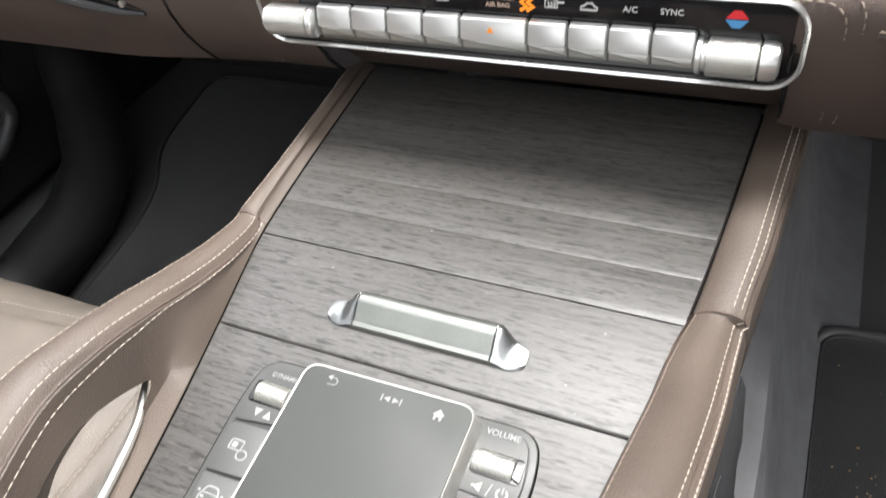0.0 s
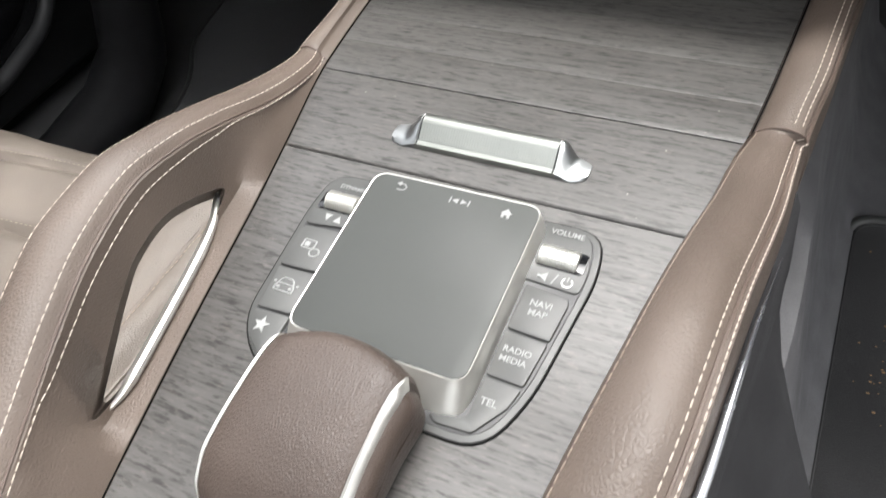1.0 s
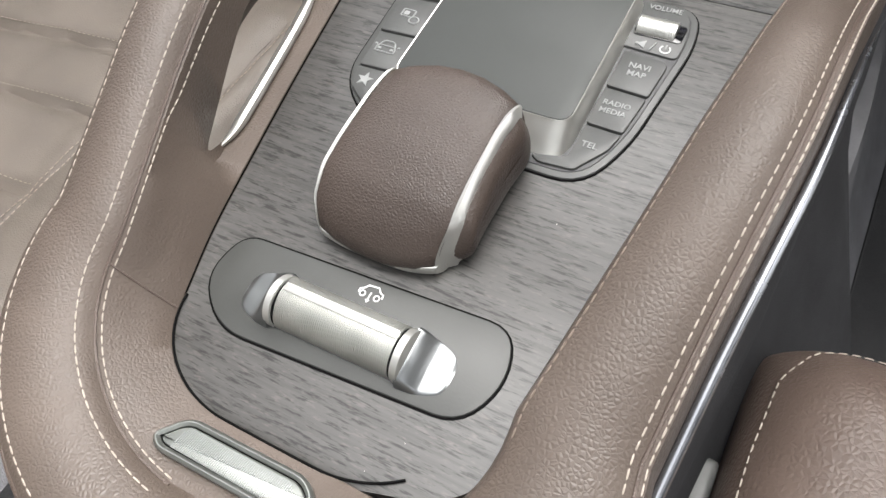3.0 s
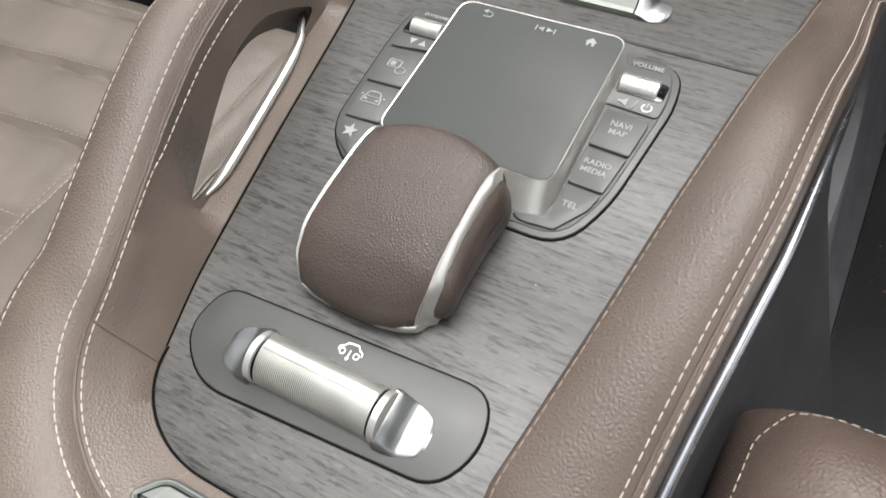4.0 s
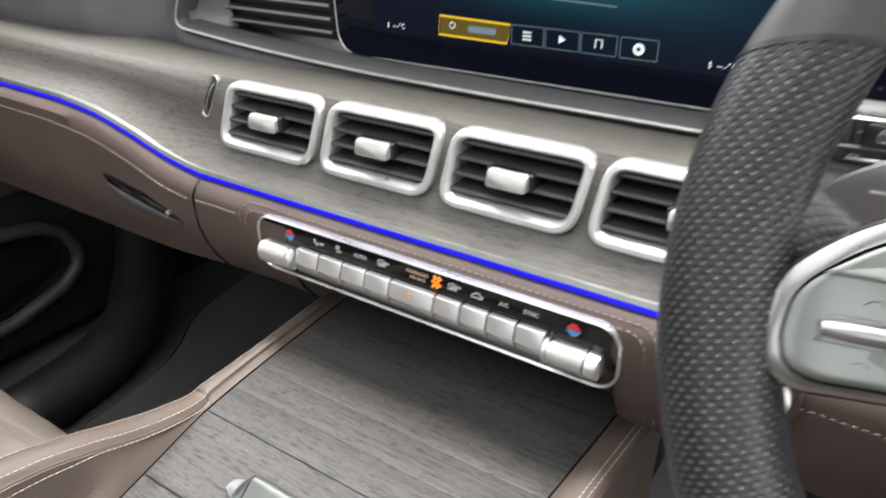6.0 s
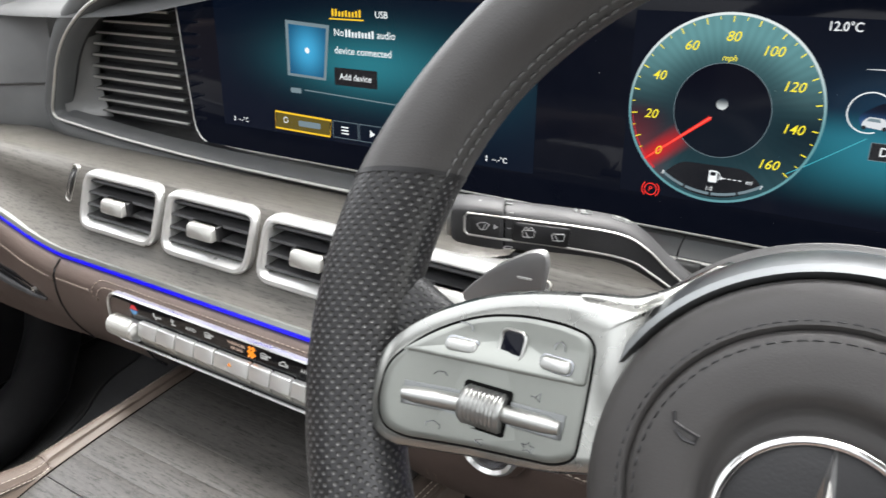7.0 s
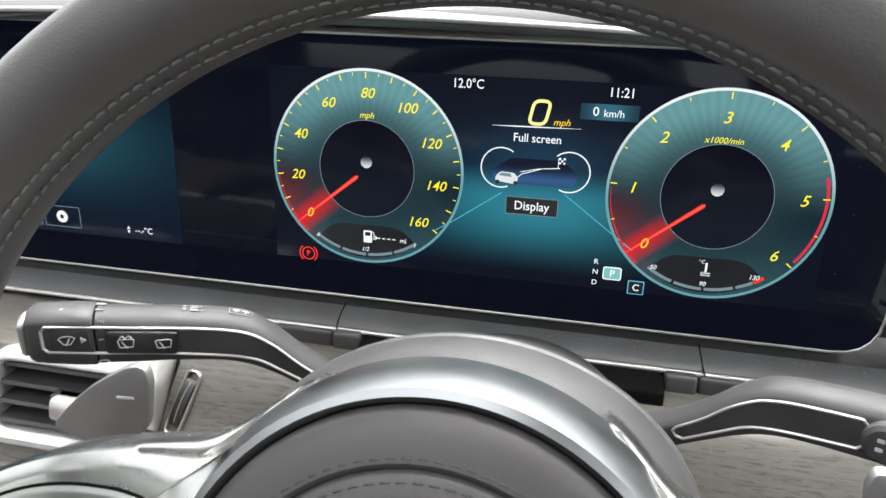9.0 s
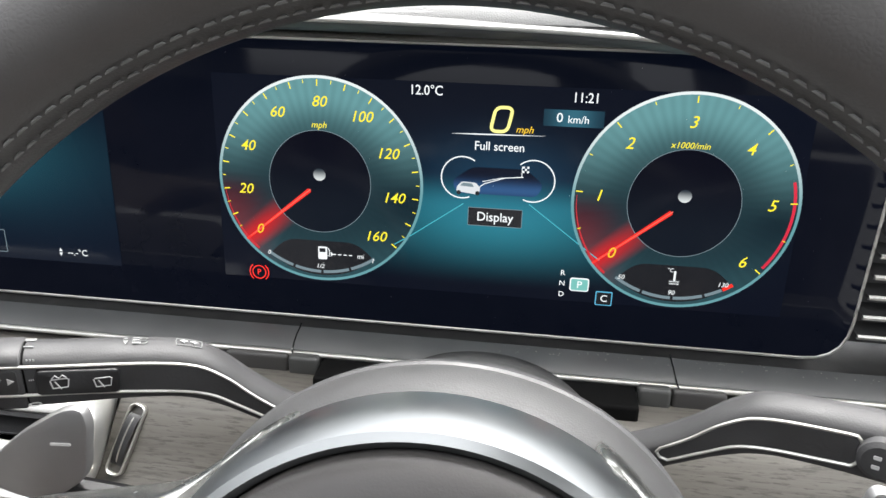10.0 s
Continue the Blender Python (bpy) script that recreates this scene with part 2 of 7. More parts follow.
def inset(points, d):
    """The outline moved inwards by d (anticlockwise outlines)."""
    m = len(points)
    out = []
    area = sum(points[i][0] * points[(i + 1) % m][1] - points[(i + 1) % m][0] * points[i][1] for i in range(m))
    sgn = 1 if area > 0 else -1
    for i in range(m):
        a, b = Vector(points[i - 1][:2]), Vector(points[(i + 1) % m][:2])
        tdir = (b - a).normalized() if (b - a).length > 1e-9 else Vector((1, 0))
        out.append((points[i][0] - sgn * tdir.y * d, points[i][1] + sgn * tdir.x * d))
    return out


def slab(outline, to, h0, h1, bevel=0.0006, dome=0.0):
    """A plate over an outline; to(a, b, h) lays it into the world. Its upper edge is rounded."""
    rings = [[to(a, b, h0) for a, b in outline], [to(a, b, h1 - bevel) for a, b in outline]]
    for f, g in ((0.3, 0.7), (1.0, 1.0)):
        rings.append([to(a, b, h1 - bevel * (1 - g)) for a, b in inset(outline, bevel * f)])
    bm = loft(rings, True, False)
    bm.verts.ensure_lookup_table()
    n = len(outline)
    bm.faces.new(bm.verts[:n])
    top = bm.verts[3 * n:4 * n]
    if dome:
        ca = sum(p[0] for p in outline) / n
        cb = sum(p[1] for p in outline) / n
        last = top
        for k in (0.92, 0.84, 0.75, 0.66, 0.57, 0.48, 0.39, 0.30, 0.21, 0.12, 0.04):
            ring = [bm.verts.new(to(ca + (a - ca) * k, cb + (b - cb) * k, h1 + dome * (1 - k * k))) for a, b in inset(outline, bevel)]
            for i in range(n):
                j = (i + 1) % n
                bm.faces.new((last[i], last[j], ring[j], ring[i]))
            last = ring
        bm.faces.new(last)
    else:
        bm.faces.new(top)
    return bm


def frame_ring(outer, inner, to, h0, h1, bevel=0.0008):
    """A frame between two outlines of equally many points."""
    rings = [[to(a, b, h0) for a, b in inner], [to(a, b, h0) for a, b in outer],
             [to(a, b, h1 - bevel) for a, b in outer], [to(a, b, h1) for a, b in inset(outer, bevel)],
             [to(a, b, h1) for a, b in inset(inner, -bevel)], [to(a, b, h1 - bevel) for a, b in inner]]
    return loft(rings, True, False, True)


def tube(path, r, n=8, closed=False, squash=1.0):
    """A round bar along a path; r is one radius or one for each point."""
    pts = [Vector(p) for p in path]
    m = len(pts)
    rings = []
    ref = None
    for i, p in enumerate(pts):
        a = pts[i - 1] if (i or closed) else p
        b = pts[(i + 1) % m] if (i < m - 1 or closed) else p
        tan = (b - a).normalized()
        if ref is None:
            ref = tan.orthogonal().normalized()
        side = (ref - tan * ref.dot(tan)).normalized()
        ref = side
        upv = tan.cross(side)
        rr = r[i] if isinstance(r, (list, tuple)) else r
        rings.append([p + side * rr * math.cos(2 * math.pi * k / n) + upv * rr * squash * math.sin(2 * math.pi * k / n) for k in range(n)])
    return loft(rings, True, not closed, closed)


def resample(path, step):
    pts = [Vector(p) for p in path]
    out, carry = [pts[0]], 0.0
    for a, b in zip(pts, pts[1:]):
        d = (b - a).length
        while carry + d >= step and d > 1e-9:
            a = a + (b - a) * ((step - carry) / d)
            d = (b - a).length
            carry = 0.0
            out.append(a)
        carry += d
    return out


def stitches(path, pitch=0.0042, length=0.0032, r=0.00042, lift=(0, 0, 0.0003)):
    """A row of single stitches along a path, as one bmesh."""
    pts = resample(path, pitch)
    bm = bmesh.new()
    for a, b in zip(pts, pts[1:]):
        d = (b - a)
        if d.length < 1e-6:
            continue
        t = d.normalized()
        side = t.cross(Vector((0.3, 0.2, 1))).normalized()
        upv = side.cross(t)
        mid = a + t * length / 2 + Vector(lift)
        rows = []
        for k, (along, rr) in enumerate(((-0.5, 0.25), (-0.3, 1.0), (0.3, 1.0), (0.5, 0.25))):
            c = mid + t * length * along - upv * (r * 0.8 if rr < 1 else 0)
            rows.append([bm.verts.new(c + side * r * rr * x + upv * r * rr * y) for x, y in ((1, 0), (0, 1), (-1, 0), (0, -1))])
        for p, q in zip(rows, rows[1:]):
            for i in range(4):
                bm.faces.new((p[i], p[(i + 1) % 4], q[(i + 1) % 4], q[i]))
    return bm


def joined(bms):
    """Several bmeshes as one."""
    out = bmesh.new()
    for b in bms:
        me = bpy.data.meshes.new("joint")
        b.to_mesh(me)
        b.free()
        out.from_mesh(me)
        bpy.data.meshes.remove(me)
    return out


def lettering(name, body, size, m, material, parent, shear=0.0, width=1.0, align="CENTER", depth=0.0001, bold=0.012):
    """Words in the built-in font, as a mesh, at the pose m."""
    c = bpy.data.curves.new("words", "FONT")
    c.body, c.size, c.shear, c.extrude, c.resolution_u = body, size, shear, depth, 3
    c.offset = size * bold
    c.align_x, c.align_y = align, "CENTER"
    ob = new("words", c)
    bpy.context.view_layer.update()
    me = bpy.data.meshes.new_from_object(ob.evaluated_get(bpy.context.evaluated_depsgraph_get()))
    bpy.data.objects.remove(ob)
    me.transform(m @ Matrix.Diagonal((width, 1, 1, 1)))
    me.materials.clear()
    return part(name, me, material, parent, smooth=False)


def curve(xs, ys):
    """A smooth function through given places (monotone cubic)."""
    xs, ys = np.array(xs, float), np.array(ys, float)
    o = np.argsort(xs)
    xs, ys = xs[o], ys[o]
    d = np.diff(ys) / np.diff(xs)
    m = np.concatenate([[d[0]], [0 if a * b <= 0 else 2 * a * b / (a + b) for a, b in zip(d, d[1:])], [d[-1]]])

    def at(x):
        x = min(max(x, xs[0]), xs[-1])
        i = min(max(int(np.searchsorted(xs, x)) - 1, 0), len(xs) - 2)
        h = xs[i + 1] - xs[i]
        s = (x - xs[i]) / h
        return float((2 * s**3 - 3 * s**2 + 1) * ys[i] + (s**3 - 2 * s**2 + s) * h * m[i] + (-2 * s**3 + 3 * s**2) * ys[i + 1] + (s**3 - s**2) * h * m[i + 1])
    return at


def smooth01(v):
    v = min(1.0, max(0.0, v))
    return v * v * (3 - 2 * v)


# ---- plan ----
MID = 0.012            # the middle of the car
top_z = curve([-.66, -.56, -.468, -.382, -.34, -.30, -.22, -.08, .10], [.392, .405, .418, .428, .431, .433, .4365, .4395, .441])
half_w = curve([-.5310, -.5303, -.5293, -.5270, -.5225, -.5165, -.5106, -.504, -.497, -.467, -.43, -.332, -.287, -.22, -.08], [.018, .0268, .0316, .0389, .0469, .0540, .0580, .0608, .0625, .0695, .075, .090, .099, .112, .122])


def con(x, y, h):
    """The console's top: across, along, above the wood."""
    return Vector((x, y, top_z(y) + h))


def scr(x, z, h):
    """The display's face: across, up, towards the driver."""
    return Vector((x, (z - 0.70) * 0.035 - h, z))


WHEEL = Vector((0.376, -0.2364, 0.661))
TILT_W = radians(23.4)
W_UP = Vector((0, math.sin(TILT_W), math.cos(TILT_W)))
W_N = Vector((0, -math.cos(TILT_W), math.sin(TILT_W)))


def whl(a, b, h):
    """The steering wheel: across, up, towards the driver, from the rim's middle."""
    return WHEEL + Vector((a, 0, 0)) + W_UP * b + W_N * h


def upright(y, lean=0.0):
    """A plane that faces the driver at y: across, up, towards the driver."""
    def at(x, z, h):
        return Vector((x, y - h + lean * (z - 0.52), z))
    return at

# ---- the car's shell: floor, sides, roof with open windows ----


def box_bm(x0, x1, y0, y1, z0, z1, bevel=0.0):
    bm = bmesh.new()
    bmesh.ops.create_cube(bm, size=1)
    for v in bm.verts:
        v.co = Vector((x0 + (v.co.x + 0.5) * (x1 - x0), y0 + (v.co.y + 0.5) * (y1 - y0), z0 + (v.co.z + 0.5) * (z1 - z0)))
    if bevel:
        bmesh.ops.bevel(bm, geom=bm.edges[:], offset=bevel, segments=3, profile=0.6, affect="EDGES")
    return bm


# unseen ground, made pale to throw daylight in through the doorway
ground = part("ground", box_bm(-60, 60, -60, 60, -0.45, -0.40), plain("concrete", (0.22, 0.22, 0.21), 0.9, 0, 0.2, 8, 0.4, 300))
tagged(ground, "unseen pale concrete ground, added to bounce daylight into the car", "ground", kind="structure")
floor = part("floor", box_bm(-0.76, 0.78, -1.9, 0.62, 0.03, 0.128), CARPET)
tagged(floor, "black carpeted floor of the car", "floor", kind="structure")
wall_front = part("wall_front", box_bm(-0.76, 0.78, 0.34, 0.40, 0.128, 0.62), CARPET)
tagged(wall_front, "black carpeted bulkhead under the dashboard", "bulkhead", kind="structure")
# height and openings of the side walls set how much daylight enters
wall_left = part("wall_left", box_bm(-0.82, -0.76, -1.9, 0.62, 0.05, 0.80), BLACK)
tagged(wall_left, "dark inner side wall of the car below the windows", "side wall", kind="structure")
wall_right = part("wall_right", joined([box_bm(0.78, 0.84, -1.9, -0.42, 0.05, 0.70), box_bm(0.78, 0.84, -0.42, 0.16, 0.05, 0.14), box_bm(0.78, 0.84, 0.16, 0.62, 0.05, 0.70)]), BLACK)
tagged(wall_right, "dark inner side wall of the car with an open doorway", "side wall", kind="structure")
# pillars, rear wall and roof are out of view, added to shape the daylight
pillars = part("wall_pillars", joined([box_bm(x, x + .06, y0, y1, .70, 1.24) for x in (-.82, .78) for y0, y1 in ((-1.9, -1.55), (-.85, -.62))]), HEADLINER)
tagged(pillars, "unseen pale pillars between the side windows, added to shape the daylight", "pillar", kind="structure")
wall_rear = part("wall_rear", joined([box_bm(-0.82, 0.84, -1.96, -1.90, 0.05, 0.78), box_bm(-0.82, 0.84, -1.96, -1.90, 1.14, 1.25), box_bm(-0.82, -0.62, -1.96, -1.90, 0.78, 1.14), box_bm(0.64, 0.84, -1.96, -1.90, 0.78, 1.14)]), HEADLINER)
tagged(wall_rear, "unseen pale rear wall, open at the rear window to let daylight in", "rear wall", kind="structure")
ceiling = part("ceiling", joined([box_bm(-0.80, 0.82, -1.9, -1.30, 1.20, 1.24), box_bm(-0.80, 0.82, -0.28, -0.10, 1.20, 1.24),
                                  box_bm(-0.80, -0.46, -1.30, -0.28, 1.20, 1.24), box_bm(0.48, 0.82, -1.30, -0.28, 1.20, 1.24)]), HEADLINER)
tagged(ceiling, "unseen grey headliner, added with an open roof to shape the daylight", "ceiling", kind="structure")

# ---- centre console ----
console = thing("centre_console", "centre console with dark open-pore wood and brown leather sides", "console")


YK = [-.55, -.52, -.49, -.46, -.43, -.40, -.37, -.34, -.31, -.28, -.25, -.2235, -.2205, -.08]
seam_in = curve(YK, [.0661, .0728, .0791, .0850, .0906, .0956, .1000, .1027, .1052, .1075, .1098, .1145, .1160, .1265])
seam_in_z = curve(YK, [.4239, .4360, .4479, .4598, .4714, .4806, .4842, .4785, .4676, .4545, .4450, .4400, .4425, .4440])
seam_out = curve(YK, [.1071, .1090, .1112, .1137, .1170, .1202, .1218, .1235, .1259, .1279, .1290, .1300, .1295, .1370])
seam_out_z = curve(YK, [.4213, .4349, .4480, .4624, .4760, .4850, .4865, .4793, .4680, .4555, .4450, .4395, .4415, .4430])


def half_right(y):
    """Half the wood's width on the driver's side, where it runs on under the grab handle."""
    under = half_w(y) * 1.26 if y < -.497 else seam_in(y) + .0005
    return half_w(y) + (under - half_w(y)) * smooth01((-.223 - y) / .012)


def wood_piece(y0, y1, rows=10, cols=12, h=0.0, sink=0.0006):
    """One piece of the wood top between two lines across the console, its edges a little lower."""
    ys = [y0, y0 + 0.0007] + [y0 + (y1 - y0) * i / rows for i in range(1, rows)] + [y1 - 0.0007, y1]
    rings = []
    for i, y in enumerate(ys):
        w, wr = half_w(y) - 0.0006, half_right(y) - 0.0006
        e = sink if i in (0, len(ys) - 1) else 0
        top = [con(MID - w + (w + wr) * k / cols, y, h - e) for k in range(cols + 1)]
        bot = [con(MID + wr - (w + wr) * k / cols, y, h - 0.006) for k in range(cols + 1)]
        rings.append(top + bot)
    return loft(rings)


part("wood_panel", wood_piece(-.5308, -.2866, 40), WOOD, console, "dark grey open-pore wood panel")
part("cover_panel", wood_piece(-.2859, -.2277, 8), WOOD, console, "wood end piece of the sliding cover")
edges = [-.2272, -.2005, -.1740, -.1475, -.1210, -.0945, -.068]
for a, b in zip(edges, edges[1:]):
    part("slat", wood_piece(a, b - .00014, 4, 12, 0.0, 0.00012), WOOD, console)
part("underlay", wood_piece(-.5305, -.07, 60, 6, -0.0022), BLACK, console)
for s in (-1, 1):
    line = [con(MID + s * (half_w(y) + 0.0003), y, 0.0004) for y in np.linspace(-.505 if s < 0 else -.2250, -.075, 80)]
    part("shadow_gap", tube(line, 0.0008, 5), GAP, console)

bend = []
for k in range(33):
    g = radians(180 * k / 32)
    side_x = -.018 if k < 16 else (.018 if k > 16 else 0.0)
    bend.append(con(MID + side_x - .0432 * math.cos(g), -.497 - .0335 * math.sin(g), .0007))
part("shadow_gap", tube(bend[:25], 0.00055, 6), GAP, console)

# leather surround: front rails, grab handles and the rear end in one run round the wood


def surround_section(base, out, a, b, za, zb, f, shelf=0.0, low=0.33, roll=0.0, plain_roll=0.0):
    """One section: base point at the wood, outward way, distances and heights of both seams.
    plain_roll 1: the hide rolls up from the wood in one sweep, with no seam at its inner edge."""
    def at(d, z):
        p = base + out * d
        return Vector((p.x, p.y, z))
    foot = max(0.0, a - 0.0020) * plain_roll
    pts = [at(foot - 0.002, f - 0.006), at(foot, f + 0.0015)]
    s = min(0.0122, a * 0.84)
    for k, ds, dz in ((0.33, s, 0.0028), (0.66, s + 0.0008, 0.0075)):
        wall = (a * k + 0.0012, 0.0015 + (za - f - 0.0015) * k)
        d, z = wall[0] + (ds - wall[0]) * shelf, f + wall[1] + (dz - wall[1]) * shelf
        rd, rz = a - 0.0022, f + (za - f) * (0.30 if k < 0.5 else 0.66)
        pts.append(at(d + (rd - d) * plain_roll, z + (rz - z) * plain_roll))
    pts.append(at(a - 0.0010 - 0.0006 * plain_roll, za - 0.0022 - 0.0010 * plain_roll))
    pts.append(at(a + 0.0002 - 0.0004 * plain_roll, za - 0.0012 + 0.0016 * plain_roll))
    hump = 0.0065 * min(1.0, (b - a) / 0.024) * (1.0 - 0.25 * plain_roll)
    for k in (0.06, 0.2, 0.35, 0.5, 0.65, 0.8, 0.94):
        pts.append(at(a + (b - a) * k, za + (zb - za) * k + hump * (1 - (2 * k - 1) ** 2) ** 0.75))
    pts.append(at(b - 0.0002 + 0.0026 * roll, zb - 0.0012 - 0.0008 * roll))
    pts.append(at(b + 0.0012 + 0.0040 * roll, zb - 0.0024 + 0.0014 * roll))
    drop = zb - low
    for k in (0.12, 0.4, 1.0):
        pts.append(at(b + 0.0030 - 0.004 * k + 0.0050 * roll, zb - drop * k + 0.004 * roll * (1 - k)))
    pts.append(at(-0.002, low))
    return pts


stations = []
ys_rail = sorted(set([round(float(v), 5) for v in np.linspace(-.070, -.496, 70)] + [-.2200, -.2215, -.2225, -.2240]), reverse=True)
for y in ys_rail:
    w = half_w(y)
    shelf = smooth01((-.300 - y) / .026) * smooth01((y + .456) / .014)
    stations.append((Vector((-w, y)), Vector((-1, 0)), seam_in(y) - w, seam_out(y) - w, seam_in_z(y), seam_out_z(y), top_z(y), shelf))
for k in range(1, 17):
    g = radians(90 * k / 16)
    w0 = Vector((-.018 - .0437 * math.cos(g), -.497 - .034 * math.sin(g)))
    e = k / 16
    za = .4170 + .0275 * (1 - e) ** 1.35
    stations.append((w0, Vector((-math.cos(g), -math.sin(g))), .0158 * (1 - e) + .026 * e, .050 * (1 - e) + .062 * e, za, za + 0.0004, top_z(w0.y), 0.0))
left = [surround_section(Vector((MID + b.x, b.y)), o, a, bb, za, zb, f, sh) for b, o, a, bb, za, zb, f, sh in stations]
right = []
for b, o, a, bb, za, zb, f, sh in stations:
    sweep = smooth01((o.x + 1.2) * -1 + 1.0) if o.x > -1 else 1.0
    front = b.y > -.2225
    if front:
        # flat front rail: from the wood straight over the seam to its outer edge
        a, bb, za, zb = .0022, bb + .0050 + .0032 * smooth01((b.y + .2225) / .05), f + .0026, f + .0034
    right.append(surround_section(Vector((MID - b.x, b.y)), Vector((-o.x, o.y)), a, bb, za, zb, f, 0.0, 0.33, (0.0 if front else .8 + .2 * smooth01((-.225 - b.y) / .05)) * smooth01((o.x + 1.2) * -1 + 1.0), sweep))
surround_bm = loft(left + list(reversed(right)))
surround = part("surround", surround_bm, BROWN, console, "brown leather rails and grab handles with pale stitching")
hole = rounded([(-.325, .4375), (-.342, .4470), (-.358, .4530), (-.369, .4530), (-.385, .4490), (-.403, .4360), (-.420, .4220), (-.4365, .4085), (-.425, .4065), (-.408, .4085), (-.369, .4175), (-.337, .4310)], 0.006)
cutter = new("cutter", mesh_of("cutter", loft([[(-.0945 + d, y - d * .50, z + d * 1.08) for y, z in hole] for d in (.05, -.06)])))
cut = surround.modifiers.new("opening", "BOOLEAN")
cut.object, cut.operation, cut.solver = cutter, "DIFFERENCE", "EXACT"
bpy.context.view_layer.update()
opened = bpy.data.meshes.new_from_object(surround.evaluated_get(bpy.context.evaluated_depsgraph_get()))
surround.modifiers.clear()
bpy.data.objects.remove(cutter)
opened.shade_smooth()
opened.set_sharp_from_angle(angle=radians(38))
surround.data = opened

start_handle = ys_rail.index(-.2225)


def row_along(rings, i, j, f, first, last):
    return [r[i] * (1 - f) + r[j] * f for r in rings[first:last]]


for rings, s in ((left, -1), (right, 1)):
    end = len(rings)
    if s < 0:
        rows_of = ((3, 4, 0.88, start_handle, end), (6, 7, 0.55, start_handle, end), (11, 12, 0.45, 0, end), (14, 15, 0.30, 0, end))
    else:
        rows_of = ((10, 11, 0.35, 0, start_handle), (11, 12, 0.45, 0, start_handle), (12, 13, 0.35, start_handle, end), (13, 14, 0.75, start_handle, end), (5, 6, 0.5, start_handle, end - 14))
    for i, j, f, first, last in rows_of:
        part("stitching", stitches(row_along(rings, i, j, f, first, last), 0.0040, 0.0034, 0.00030, (-0.0001 * s, 0, 0.0002)), BROWN_THREAD if (i, s) == (5, 1) else THREAD, console, "pale thread" if (i, s) != (5, 1) else "brown thread")
    # joint between the front rail and the grab handle
    part("leather_joint", tube([p + Vector((0, 0, 0.0002)) for p in rings[start_handle][1:14]], 0.0006, 5), BROWN_FINE, console)
    for i in (5, 13) if s < 0 else (13,):
        part("seam", tube([r[i] + Vector((0, 0, 0.0001)) for r in rings[(start_handle if i == 5 else 0):]], 0.0007, 5), BROWN_FINE, console)
    cross = min(range(len(rings)), key=lambda q: abs(rings[q][3].y + .5065)) if s < 0 else None
    if cross:
        part("cross_seam", tube([p + Vector((0, 0, .0001)) for p in rings[cross][1:6]], .0005, 5), BROWN_FINE, console)
# bright strip along the lower edge of the opening
trim_off = curve([-.3264, -.3371, -.3461, -.3594, -.3765, -.3924, -.4078, -.4206, -.4294, -.4407], [.0189, .0148, .0115, .0097, .0090, .0089, .0090, .0093, .0099, .0136])
trim = [Vector((MID - half_w(y) - trim_off(y) - .0014, y, top_z(y) + 0.0042)) for y in [float(v) for v in np.linspace(-.3255, -.4412, 40)]]
trim_r = [0.0006 + 0.0030 * min(1.0, .35 + i / 18) * min(1.0, (39 - i) / 6) for i in range(40)]
part("grip_trim", tube(trim, trim_r, 10, False, 0.7), SILVER, console, "bright chrome strip in the grab handle")
# bright strip below the driver's handle, and a felt side panel darkened for shade
side = [Vector((MID + seam_out(y) + 0.0088, y, seam_out_z(y) - 0.014)) for y in np.linspace(-.30, -.54, 40)] + [Vector((.128, -.58, .398)), Vector((.130, -.66, .388))]
part("side_trim", tube(side, [0.0004 + 0.0016 * smooth01(i / 22) for i in range(42)], 10, False, 1.0), CHROME_DARK, console, "satin chrome side strip")
rows = []
for y in np.linspace(-.235, -.66, 40):
    y = float(y)
    X, zt, g = seam_out(y) + 0.0070, seam_out_z(y) - 0.020, smooth01((-.235 - y) / .05)
    rows.append([Vector((MID + X + dx, y, z)) for dx, z in ((0, zt), (0.003, zt - .008), (0.007, .37), (0.034 * g, .30), (0.062 * g, .22), (0.090 * g, .135), (-.02, .135), (-.02, zt))])
part("side_panel", loft(rows), SHADED_FELT, console, "felt-lined console side, coloured darker for the shade beside the seat")

# latch of the armrest box behind the wood
latch_line = rounded([(-.0225, -.5460), (-.0150, -.5352), (.0330, -.5345), (.0405, -.5400), (.0340, -.5495), (-.0175, -.5500)], [.004, .005, .005, .004, .005, .004])
latch = thing("armrest_latch", "ribbed silver latch in a bright chrome frame behind the wood", "latch")


def lat(x, y, h):
    """The shelf behind the wood, which rises towards the armrest."""
    return Vector((x, y, .4113 + .23 * (-.534 - y) + h))


part("frame", frame_ring(latch_line, inset(latch_line, .0024), lat, -.003, .0040, .0010), SATIN, latch)
part("gap", slab(inset(latch_line, .0020), lat, -.003, .0016, .0002), GAP, latch)
part("ribbed_plate", slab(inset(latch_line, .0029), lat, -.002, .0032, .0006), SATIN, latch)
for k in range(60):
    x = -.0130 + k * .00078
    front = min(-.5385, -.5455 + (x + .0165) * 1.4, -.5455 + (.0360 - x) * 1.1)
    back = max(-.5472, -.5448 - (x + .0165) * 1.4, -.5430 - (.0345 - x) * 1.2)
    if front - back > .0045:
        a, b = lat(0, back, .0030), lat(0, front, .0030)
        rows = [[Vector((x + d, p.y, p.z + e)) for d, e in ((0, 0), (.00045, 0), (.00038, .0005), (.00007, .0005))] for p in (a, b)]
        part("rib", loft(rows), PLATE, latch, smooth=False)

